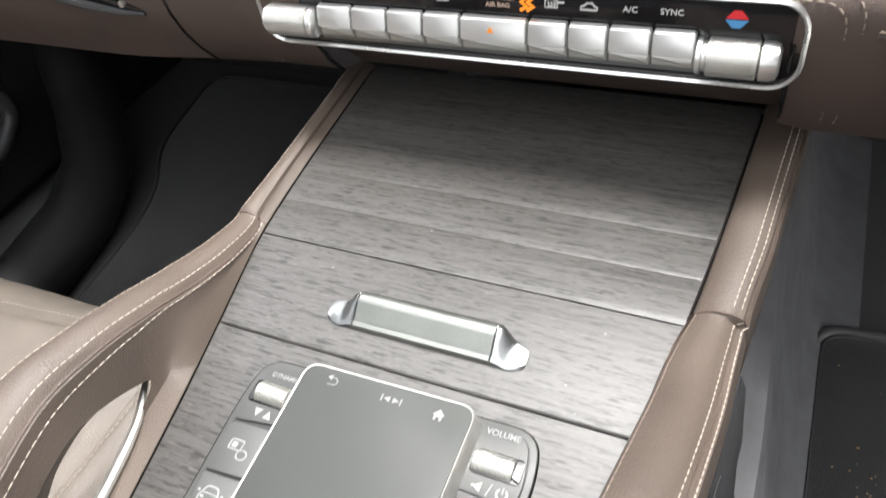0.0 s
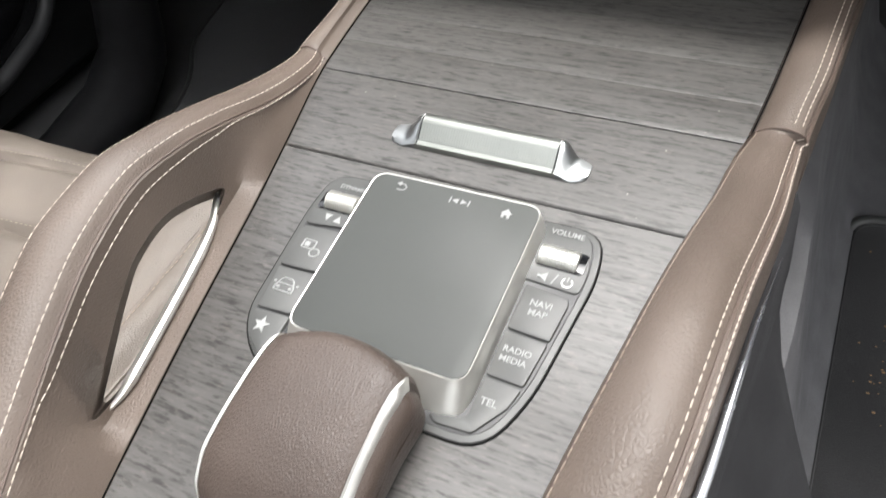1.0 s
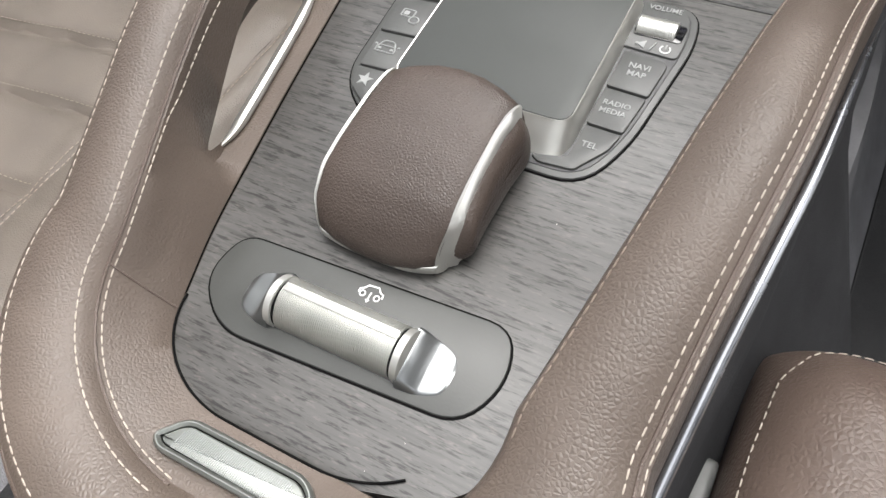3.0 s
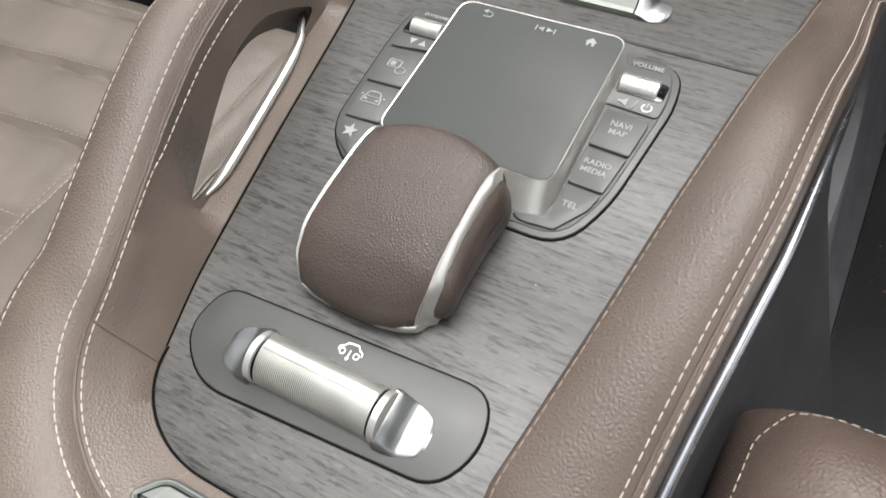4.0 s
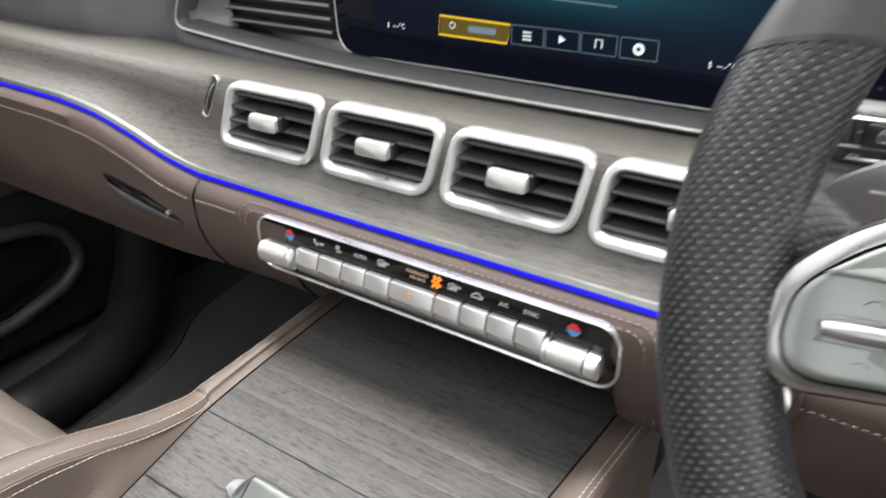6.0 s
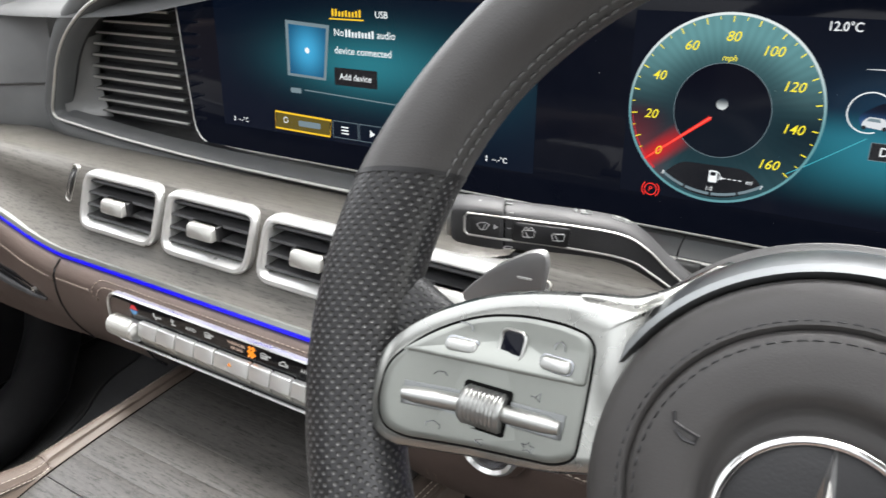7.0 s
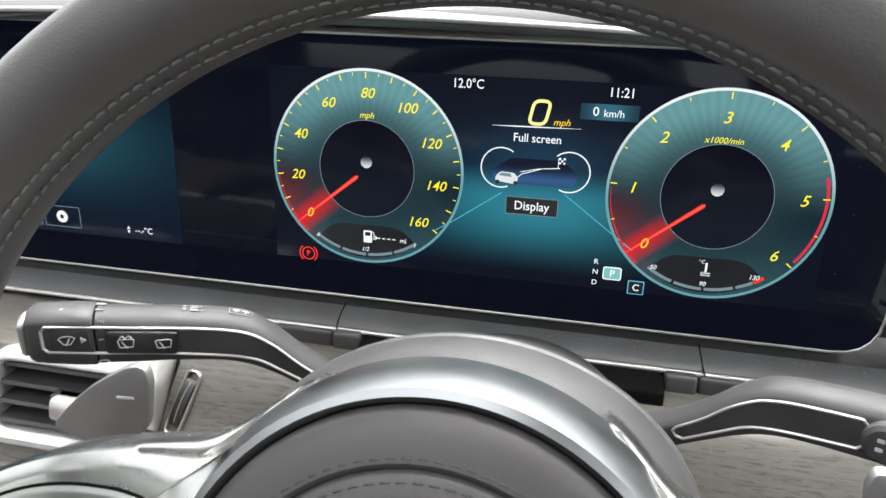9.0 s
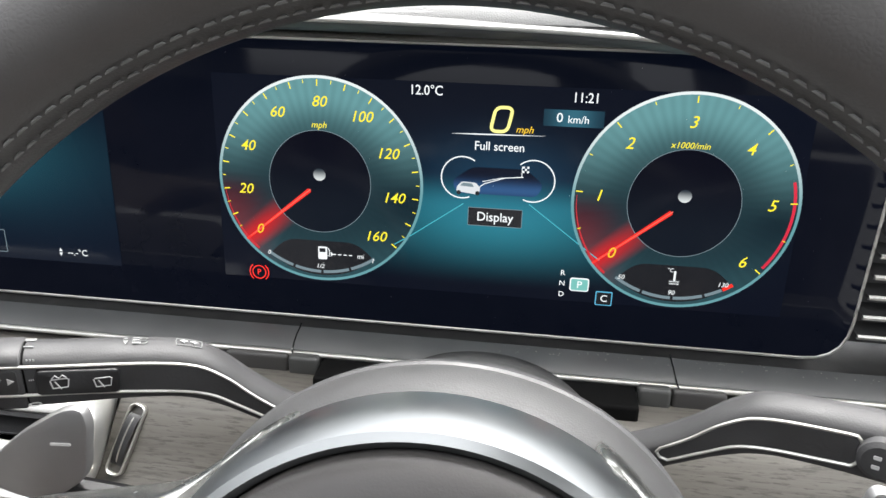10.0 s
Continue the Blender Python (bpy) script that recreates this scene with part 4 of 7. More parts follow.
part("hood", strip(lambda x: [(-.0375, .7812 - hood_drop(x)), (-.0360, .7838 - hood_drop(x)), (-.030, .7880 - hood_drop(x)), (-.012, .7975 - hood_drop(x)), (.03, .8080 - .75 * hood_drop(x)), (.12, .806 - .3 * hood_drop(x)), (.30, .795), (.62, .755)], span(-.75, .77, 60)), GREY_HIDE, dash, "grey grained leather dashboard top")
for xs_, s in ((span(-.75, -.336, 40), -1), (span(.730, .77, 8), 1)):
    def pad_at(x, s=s):
        k = .12 + .88 * smooth01(((-.338 - x) if s < 0 else (x - .732)) / .09)
        return [(-.008 + (y + .008) * k, z) for y, z in ((-.020, .596), (-.040, .604), (-.055, .630), (-.060, .670), (-.055, .715), (-.040, .750), (-.010, .785), (.03, .79))]
    part("end_pad", strip(pad_at, xs_), PAD_HIDE, dash, "grey leather pad beside the louvres")
part("pad_seam", tube([Vector((x, -.0085 - .0525 * (.12 + .88 * smooth01((-.338 - x) / .09)), .660)) for x in span(-.75, -.352, 24)], .0012, 6), BLACK_HIDE, dash)
moulding = ring_at(-.0125, -.0265)
moulding = moulding[90:108] + moulding[0:36] + [Vector((.262, -.0265, moulding[35].z))]
part("moulding", tube(resample(moulding, .012), .0105, 12), GREY_HIDE, dash, "dark grey leather moulding round the display")
part("stitching", stitches([p + Vector((-.006, -.0085, -.002)) for p in resample(moulding[:30], .004)], .0046, .0032, .0004, (0, -.0002, 0)), DARK_THREAD, dash, "dark thread")
ring_left = curve([.625, .6358, .6458, .6732, .7052, .7354, .752], [-.290, -.3095, -.3125, -.3030, -.2813, -.2504, -.225])
louvre_end = curve([.620, .6256, .6430, .6644, .6885, .7251, .750], [-.2600, -.2688, -.2855, -.2877, -.2829, -.2609, -.2350])
for s, x0, x1 in ((-1, -.268, -.172), (1, .652, .566)):
    for k in range(11):
        z = .6385 + k * .0105
        cut_in = .080 * (k / 10) ** 1.7 + .016 * (1 - k / 10) ** 3
        x1 = -.1592 - .010 * (z - .6235) / .1445 if s < 0 else .5537 + .0055 * (z - .6235) / .1445
        a, b = (louvre_end(z) + .001, x1) if s < 0 else (x1, x0 - cut_in)
        lou = part("louvre", loft([[Vector((x, y, z + dz)) for y, dz in ((-.0070, .0), (-.0076, .0006), (-.0070, .0014), (.008, .0034), (.008, .0012))] for x in (a, (a + b) / 2, b)]), DARK, dash, "thin louvre with a metal edge")
        part("edge", tube([Vector((x, -.0075, z + .0007)) for x in (a, (a + b) / 2, b)], .0013, 6), SILVER, lou, "thin metal edge")
    bx0, bx1 = (x0 - .025, x1 + .004) if s < 0 else (x1 - .004, x0 + .03)
    part("louvre_back", box_bm(bx0, bx1, .006, .010, .630, .752), DARK, dash)
    if s < 0:
        # satin funnel from the ring down to the ends of the louvres
        rows = []
        for z in span(.6300, .7440, 26):
            o, i_ = ring_left(z) + .0045, louvre_end(z)
            rows.append([Vector((o + (i_ - o) * f, -.0300 + .028 * g, z)) for f, g in ((0, 0), (.06, .22), (.22, .46), (.45, .66), (.70, .82), (.90, .94), (1.0, 1.05))])
        part("louvre_funnel", loft(rows, False, False), FUNNEL, dash, "satin grey funnel beside the louvres")
        continue
    # shallow dish between louvres and ring
    part("louvre_dish", slab(rounded([(x0 - s * .050, .6290), (x0 + s * .085, .6290), (x0 + s * .080, .650), (x0 + s * .010, .735), (x0 - s * .060, .760), (x0 - s * .035, .735), (x0 + s * .004, .690), (x0 + s * .002, .645)], .012), lambda a, b, h: Vector((a, -.016 - h - .022 * min(1, max(0, s * (a - x0)) / .06), b)), -.004, .001), LEDGE, dash, "satin grey dish round the louvres")

# stitched seams of the leather
for off in (-.0030, .0030):
    hoop = rounded([(-.150 - off, .462), (-.150 - off, .5385 + off * .6), (.1635 + off, .5385 + off * .6), (.1635 + off, .462)], .012, 6)
    hoop = [p for p in hoop if p[1] > .466]
    line = []
    for a, z in hoop:
        sec = lower(a)
        y = float(np.interp(-z, [-q[1] for q in sec[:10]], [q[0] for q in sec[:10]]))
        line.append(Vector((a, y - .0006, z)))
    part("stitching", stitches(line, .0046, .0034, .00045, (0, -.0002, 0)), BROWN_THREAD, dash, "brown thread")
for x0, x1, dz in ((-.70, -.2080, .0185), (-.2020, -.155, .0165), (.172, .76, .021)):
    line = []
    for a in span(x0, x1, 60):
        z = blue_z(a) - dz
        sec = lower(a)
        line.append(Vector((a, float(np.interp(-z, [-q[1] for q in sec[:10]], [q[0] for q in sec[:10]])) - .0006, z)))
    part("stitching", stitches(line, .0046, .0034, .00055, (0, -.0002, 0)), BROWN_THREAD, dash, "brown thread")
    part("crease", tube([p + Vector((0, .0002, -.0022)) for p in line], .0007, 5), DASH_BROWN, dash)

# glovebox pull: a shallow scoop with a bright lip
scoop = thing("glovebox_pull", "recessed glovebox pull with a metal lip", "handle")


def lid(a, b, h):
    sec = lower(a)
    return Vector((a, float(np.interp(-b, [-q[1] for q in sec[:10]], [q[0] for q in sec[:10]])) - h, b))


scoop_line = rounded([(-.328, .526), (-.318, .5275), (-.268, .5205), (-.232, .5080), (-.224, .5040), (-.240, .5030), (-.290, .5100), (-.316, .5180)], .006)
part("recess", slab(scoop_line, lid, -.002, .0006, .0003), PIANO, scoop)
part("lip", tube([lid(a, b, .0016) for a, b in ((-.318, .5185), (-.295, .5110), (-.270, .5065), (-.245, .5035), (-.226, .5035))], [.001, .0035, .0032, .0022, .0010], 8), DARK, scoop, "satin lip")
part("lock", tube([lid(-.2400, .5105, .0005), lid(-.2400, .5105, .0030)], .0022, 12), CHROME, scoop)

# ---- climate panel ----
climate = thing("climate_panel", "gloss black climate panel with silver keys in a chrome frame", "climate panel")
cl = upright(-.1315)
cline = rrect(.0068, .5160, .2790, .0400, .0125)
part("frame", frame_ring(inset(cline, -.0016), inset(cline, .0006), cl, -.006, .0030, .0010), CHROME, climate, "satin chrome frame")
part("glass", slab(cline, cl, -.004, .0010, .0003), PIANO, climate, "gloss black fascia")
part("key_base", slab(rrect(.0055, .5100, .1990, .0170, .002), cl, 0, .0050, .0012), COLLAR, climate, "silver key rail")
key_ends = [-.0925, -.0712, -.0500, -.0294, -.0088, .0262, .0460, .0650, .0846, .1040]
for x0, x1 in zip(key_ends, key_ends[1:]):
    w = x1 - x0
    key_line = rrect((x0 + x1) / 2, .5158, w - .0011, .0108, .0012, 3)

    def keyed(a, b, h):
        return cl(a, b, h + .0032 * (1 - (b - .5104) / .0108) if h > .0035 else h)
    part("key", slab(key_line, keyed, .002, .0056, .0008), KEY_METAL, climate, "silver key")
    part("key_foot", slab(rrect((x0 + x1) / 2, .5072, w - .0009, .0052, .0006, 3), cl, .002, .0066, .0010), SILVER, climate, "lower lip of the key")
mark("warning_symbol", [(.0060, .5150), (.0096, .5150), (.0078, .5180)], cl, .0076, glow("amber_triangle", (1.0, .34, .05), .8 * KEY), climate)
for x0, x1 in ((-.1245, -.0975), (.1085, .1305)):
    knob = part("knob", loft([[cl(x, .5112 + r * math.sin(2 * math.pi * i / 28), .0052 + r * math.cos(2 * math.pi * i / 28)) for i in range(28)]
                              for x, r in ((x0, .0066), (x0 + .0008, .0084), (x1 - .0008, .0084), (x1, .0066))]), SILVER, climate, "ribbed silver temperature roller")
    for i in range(26):
        x = x0 + .0014 + i * (x1 - x0 - .0028) / 25
        part("ring", loft([[cl(x + d, .5112 + r * math.sin(2 * math.pi * j / 16), .0052 + r * math.cos(2 * math.pi * j / 16)) for j in range(16)] for d, r in ((-.00032, .0083), (0, .0087), (.00032, .0083))]), SILVER, knob, smooth=True)
for steps in (((.1042, .0072), (.1048, .0082), (.1066, .0082), (.1072, .0068), (.1085, .0066)), ((.1305, .0066), (.1310, .0086), (.1352, .0085), (.1378, .0076), (.1388, .0050)), ((-.0975, .0066), (-.0970, .0084), (-.0945, .0080), (-.0936, .0066)), ((-.1262, .0060), (-.1256, .0074), (-.1245, .0074))):
    part("knob_end", loft([[cl(x, .5112 + r * math.sin(2 * math.pi * i / 24), .0050 + r * math.cos(2 * math.pi * i / 24)) for i in range(24)] for x, r in steps]), CHROME, climate)
ICON = glow("lit_white_symbol", (0.75, 0.75, 0.73), 0.55 * KEY)
AMBER = glow("lit_amber_symbol", (1.0, 0.30, 0.02), 1.0 * KEY)
PALE_AMBER = glow("pale_amber_lettering", (0.85, 0.62, 0.50), 0.5 * KEY)
RED_MARK = glow("red_mark", (0.75, 0.03, 0.04), 0.7 * KEY)
BLUE_MARK = glow("blue_mark", (0.08, 0.30, 0.60), 0.7 * KEY)
FACE = Matrix.Rotation(radians(90), 4, "X")
for x in (-.1015, .1188):
    mark("red_symbol", [(x - .0046, .5275), (x + .0046, .5275), (x + .0016, .5312), (x - .0016, .5312)], cl, .0013, RED_MARK, climate)
    mark("blue_symbol", [(x - .0046, .5268), (x + .0046, .5268), (x + .0016, .5232), (x - .0016, .5232)], cl, .0013, BLUE_MARK, climate)
for x, body in ((-.0364, "AUTO"), (.0737, "A/C"), (.0919, "SYNC")):
    lettering("lettering", body, .0040, Matrix.Translation(cl(x, .5284, .0012)) @ FACE, ICON, climate)
lettering("lettering", "PASSENGER", .0033, Matrix.Translation(cl(.0105, .5302, .0012)) @ FACE, PALE_AMBER, climate)
lettering("lettering", "AIR BAG", .0033, Matrix.Translation(cl(.0105, .5264, .0012)) @ FACE, PALE_AMBER, climate)
# small lit symbols: seat, fan, screen heater, belt, rear heater, air circulation
for dx in (-.0016, .0016):
    part("belt_symbol", tube([cl(.0256 + dx + ex, .5287 + ez, .0013) for ex, ez in ((-.0018, -.0040), (.0012, -.0022), (-.0014, .0002), (.0014, .0024), (-.0004, .0042))], .0011, 6), AMBER, climate, "amber airbag symbol")
for x, kind in ((-.0745, 0), (-.0563, 1), (-.0184, 2), (.0372, 2), (.0549, 3)):
    def cs(a, b, h, x=x):
        return cl(x + (a - x) * .72, .5286 + (b - .5270) * .72, h)
    if kind == 0:
        part("seat_symbol", tube([cs(x - .004, .5300, .0012), cs(x - .0035, .5260, .0012), cs(x - .0005, .5255, .0012), cs(x - .0015, .5232, .0012)], .0006, 5), ICON, climate)
        mark("bar", rrect(x + .0042, .5262, .0062, .0018, .0003, 2), cs, .0012, ICON, climate)
    elif kind == 1:
        for k in range(4):
            a = math.pi / 2 * k + .5
            mark("fan_blade", rrect(x + .0017 * math.cos(a), .5285 + .0017 * math.sin(a), .0020, .0016, .0006, 3), cs, .0012, ICON, climate)
        mark("bar", rrect(x + .001, .5243, .0060, .0014, .0003, 2), cs, .0012, ICON, climate)
    elif kind == 2:
        part("screen_symbol", tube([cs(x + p * .0042, .5272 + q * .0026, .0012) for p, q in ((-1, -1), (-.9, 1), (0, 1.35), (.9, 1), (1, -1), (0, -.7))], .0004, 5, True), ICON, climate)
        for d in (-.002, 0, .002):
            part("heat_symbol", tube([cs(x + d, .5285, .0012), cs(x + d + .0006, .5265, .0012), cs(x + d - .0004, .5242, .0012)], .0004, 5), ICON, climate)
        mark("bar", rrect(x + .0066, .5285, .0044, .0014, .0003, 2), cs, .0012, ICON, climate)
    else:
        part("car_symbol", tube([cs(x + p * .0055, .5262 + q * .003, .0012) for p, q in ((-1, -.5), (-.9, .2), (-.5, .4), (-.2, 1), (.4, 1), (.7, .3), (1, .1), (1, -.5))], .0005, 5, True), ICON, climate)

# ---- start button ----
starter = thing("start_button", "round start button in a satin chrome ring", "button")
start_at = Vector((.2145, -.1335, .5305))


def disc(a, b, h):
    return start_at + Vector((a, -h, b))


circ = lambda r, n=40: [(r * math.cos(2 * math.pi * i / n), r * math.sin(2 * math.pi * i / n)) for i in range(n)]  # noqa: E731
part("housing", slab(circ(.0235), disc, -.01, .004, .003), DASH_BROWN, starter)
part("ring", frame_ring(circ(.0190), circ(.0150), disc, 0, .0085, .0018), CHROME, starter, "satin chrome ring")
part("cap", slab(circ(.0145), disc, 0, .0070, .0015), CHROME_DARK, starter, "dark button cap")
mark("bar", rrect(0, .002, .012, .0022, .0005, 2), disc, .0072, WHITE_PRINT, starter)
mark("bar", rrect(0, -.002, .010, .0022, .0005, 2), disc, .0072, WHITE_PRINT, starter)

# ---- air vents ----


def vent(x, w, aside):
    v = thing("air_vent", "air vent with a satin chrome frame and black slats", "air vent", group="dashboard air vents")

    def face(a, b, h):
        return Vector((a, -.100 + .25 * (b - .592) - h, b))
    out = vent_line(x, w)
    rings = []
    for d, h in ((.0078, -.026), (.0074, -.004), (.0062, .0005), (.0044, .0024), (.0018, .0024), (.0002, .0008), (-.0002, -.0030), (.0012, -.010), (.0045, -.022), (.0085, -.036)):
        rings.append([face(a, b, h) for a, b in inset(out, d)])
    part("frame", loft(rings, True, False), VENT_METAL, v, "satin chrome frame")
    part("back", slab(inset(out, .0045), face, -.034, -.028), BLACK, v)
    for k in range(4):
        z = .5775 + k * .0098
        lean = (z - .592) * .2
        part("slat", loft([[Vector((a, -.100 + .25 * (z - .592) + dy, z + dz)) for dy, dz in ((.0020, .0), (.0010, .0012), (.0022, .0026), (.020, .0040), (.020, .0022))] for a in (x - w / 2 + .006 + lean, x, x + w / 2 - .006 + lean)]), DARK, v, "black slat")
    for k in range(7):
        a = x - w / 2 + .014 + k * (w - .028) / 6
        part("vane", box_bm(a, a + .0012, -.080, -.066, .5720, .6140), BLACK, v, smooth=False)

    def tabbed(a, b, h):
        return Vector((a, -.101 + .25 * (b - .592) - h - .0022 * math.cos((b - .594) / .006 * 1.3), b))
    part("tab_neck", box_bm(x + aside - .0155, x + aside + .0155, -.103, -.085, .5885, .5995, .0015), BLACK, v)
    part("tab", slab(rrect(x + aside, .594, .0270, .0110, .0022, 4), tabbed, -.002, .0052, .0012), SILVER, v, "silver tab")
    return v


for x, w, aside in VENTS:
    vent(x, w, aside)
# thumb rollers beside the outer vents
for at, along, out in ((Vector((-.2125, -.0935, .6010)), Vector((.33, .22, .92)), Vector((0, -.96, .27))), (Vector((.2132, -.0822, .5917)), Vector((.0074, .0146, .0249)), Vector((.03, -.88, .46)))):
    th = thing("vent_roller", "narrow black thumb roller in a silver frame", "roller", group="vent rollers")
    along = along.normalized()
    out = (out - along * out.dot(along)).normalized()

    def slot(a, b, h, at=at, u=along, n=out):
        return at + u.cross(n) * a + u * b + n * h
    o = rrect(0, 0, .0086, .0345, .0034, 4)
    part("frame", frame_ring(o, inset(o, .0011), slot, -.004, .0022, .0006), SILVER, th)
    part("roller", loft([[slot(a, .0125 * math.sin(t), .0034 * math.cos(t) + .0002) for t in np.linspace(-1.4, 1.4, 12)] for a in (-.0029, -.0008, .0008, .0029)], False, False), BLACK, th)
    part("roller_line", tube([slot(0, .0115 * math.sin(t), .0034 * math.cos(t) + .0004) for t in np.linspace(-1.2, 1.2, 10)], .0004, 5), SILVER, th)

# ---- displays ----
display = thing("display_unit", "wide black glass display with the instruments and the media screen", "display")
glass_line = rounded([(-.158, .6235), (.5525, .6235), (.558, .7680), (-.168, .7680)], [.020, .020, .01, .01])
part("housing", frame_ring(inset(glass_line, -.0014), inset(glass_line, .0002), scr, -.030, .0004, .0004), SILVER, display, "thin metal edge")
part("glass", slab(glass_line, scr, -.004, 0, .0005), GLASS, display, "black display glass")


def lit(name, build):
    """An emitting picture surface; build(t, x, z) gives its colour from the place on the glass."""
    m, t, p = nodes_of(name)
    c = t.nodes.new("ShaderNodeTexCoord")
    s = t.nodes.new("ShaderNodeSeparateXYZ")
    t.links.new(c.outputs["Object"], s.inputs[0])
    p.inputs["Base Color"].default_value = (0.004, 0.004, 0.006, 1)
    p.inputs["Roughness"].default_value = 0.1
    p.inputs["Specular IOR Level"].default_value = 0.15
    p.inputs["Emission Strength"].default_value = KEY
    t.links.new(build(t, s.outputs["X"], s.outputs["Z"]), p.inputs["Emission Color"])
    return m


def num(t, op, a, b=None, c=None, clamp=False):
    n = t.nodes.new("ShaderNodeMath")
    n.operation, n.use_clamp = op, clamp
    for i, v in enumerate((a, b, c)):
        if v is None:
            continue
        if isinstance(v, (int, float)):
            n.inputs[i].default_value = v
        else:
            t.links.new(v, n.inputs[i])
    return n.outputs[0]


def bell(t, v, centre, width):
    d = num(t, "DIVIDE", num(t, "SUBTRACT", v, centre), width)
    return num(t, "POWER", 2.718, num(t, "MULTIPLY", num(t, "MULTIPLY", d, d), -1.0))


def rise(t, v, a, b):
    n = add(t, "ShaderNodeMapRange", From_Min=a, From_Max=b)
    n.interpolation_type = "SMOOTHSTEP"
    t.links.new(v, n.inputs["Value"])
    return n.outputs["Result"]


def blend(t, f, a, b):
    n = t.nodes.new("ShaderNodeMix")
    n.data_type = "RGBA"
    for v, i in ((f, 0), (a, 6), (b, 7)):
        if isinstance(v, tuple):
            n.inputs[i].default_value = (*v, 1)
        else:
            t.links.new(v, n.inputs[i])
    return n.outputs[2]


def dial_face(cx):
    def build(t, x, z):
        dx, dz = num(t, "SUBTRACT", x, cx), num(t, "SUBTRACT", z, .6985)
        ang = num(t, "ARCTAN2", dz, dx)
        rays = num(t, "MULTIPLY_ADD", num(t, "SINE", num(t, "MULTIPLY", ang, 62.0)), 0.055, 0.95)
        high = rise(t, z, .690, .742)
        base = blend(t, high, (.006, .018, .025), (.120, .285, .300))
        low = rise(t, z, .692, .650)
        base = blend(t, num(t, "MULTIPLY", low, 0.75), base, (.028, .080, .094))
        far = num(t, "SQRT", num(t, "ADD", num(t, "MULTIPLY", dx, dx), num(t, "MULTIPLY", dz, dz)))
        base = blend(t, num(t, "MULTIPLY", rise(t, far, .046, .026), 0.65), base, (.012, .034, .042))
        n = t.nodes.new("ShaderNodeVectorMath")
        n.operation = "SCALE"
        t.links.new(base, n.inputs[0])
        t.links.new(rays, n.inputs["Scale"])
        along = num(t, "ADD", num(t, "MULTIPLY", dx, -.775), num(t, "MULTIPLY", dz, -.632))
        across = num(t, "ABSOLUTE", num(t, "SUBTRACT", num(t, "MULTIPLY", dx, .632), num(t, "MULTIPLY", dz, .775)))
        red = num(t, "MULTIPLY", rise(t, across, .010, .0), rise(t, along, .008, .046))
        edge = num(t, "MULTIPLY", num(t, "MULTIPLY", rise(t, dx, -.020, -.052), rise(t, dz, .006, -.024)), 0.22)
        red = num(t, "MAXIMUM", red, edge)
        return blend(t, num(t, "MULTIPLY", red, 0.85), n.outputs[0], (.62, .010, .012))
    return build


def instrument_back(t, x, z):
    teal = num(t, "MULTIPLY", bell(t, x, .378, .058), rise(t, z, .648, .690))
    teal = num(t, "MULTIPLY", teal, rise(t, z, .708, .690))
    sky_ = num(t, "MULTIPLY", bell(t, x, .378, .040), bell(t, z, .706, .018))
    c = blend(t, teal, (.0018, .0034, .0085), (.022, .205, .270))
    return blend(t, num(t, "MULTIPLY", sky_, .5), c, (.010, .060, .120))


def media_back(t, x, z):
    teal = num(t, "MULTIPLY", bell(t, x, .040, .075), bell(t, z, .704, .022))
    c = blend(t, teal, (.0022, .0048, .0120), (.020, .170, .210))
    side_ = num(t, "MULTIPLY", bell(t, x, .120, .060), bell(t, z, .692, .03))
    return blend(t, num(t, "MULTIPLY", side_, .3), c, (.010, .050, .080))


INK_W = glow("screen_white", (.86, .90, .92), KEY)
INK_Y = glow("screen_yellow", (.95, .80, .03), KEY)
INK_AMBER = glow("screen_amber", (.90, .55, .02), KEY)
INK_R = glow("screen_red", (.95, .025, .015), KEY)
INK_CORE = glow("screen_pointer_core", (1.0, .15, .11), KEY)
INK_PALE = glow("screen_pale_yellow", (.95, .90, .28), KEY)
INK_RIM = lit("dial_rim", lambda t, x, z: blend(t, rise(t, z, .69, .745), (.12, .30, .33), (.72, .78, .78)))
INK_DISC = lit("dial_disc", lambda t, x, z: blend(t, rise(t, z, .68, .72), (.004, .007, .012), (.0012, .0016, .005)))
INK_LINE = glow("screen_cyan_line", (.05, .38, .46), KEY)
INK_DIM = glow("screen_grey", (.16, .22, .25), KEY)
INK_GREEN = glow("screen_teal_box", (.16, .46, .42), KEY)
INK_BLUE = glow("screen_blue_box", (.10, .42, .62), KEY)
INK_BLACK = glow("screen_black", (.006, .007, .010), KEY)


def ink(name, outline, h, material):
    """A printed patch of light on the glass."""
    bm = bmesh.new()
    vs = [bm.verts.new(scr(a, b, h)) for a, b in outline]
    bm.faces.new(vs)
    return part(name, bm, material, display, smooth=False)


def stroke(name, pts, w, h, material, closed=False):
    bm = bmesh.new()
    rows = []
    m = len(pts)
    for i, p in enumerate(pts):
        a = pts[i - 1] if (i or closed) else p
        b = pts[(i + 1) % m] if (i < m - 1 or closed) else p
        d = Vector((b[0] - a[0], b[1] - a[1])).normalized()
        ww = w[i] if isinstance(w, (list, tuple)) else w
        rows.append((bm.verts.new(scr(p[0] - d.y * ww / 2, p[1] + d.x * ww / 2, h)), bm.verts.new(scr(p[0] + d.y * ww / 2, p[1] - d.x * ww / 2, h))))
    for a, b in list(zip(rows, rows[1:])) + ([(rows[-1], rows[0])] if closed else []):
        bm.faces.new((a[0], a[1], b[1], b[0]))
    return part(name, bm, material, display, smooth=False)


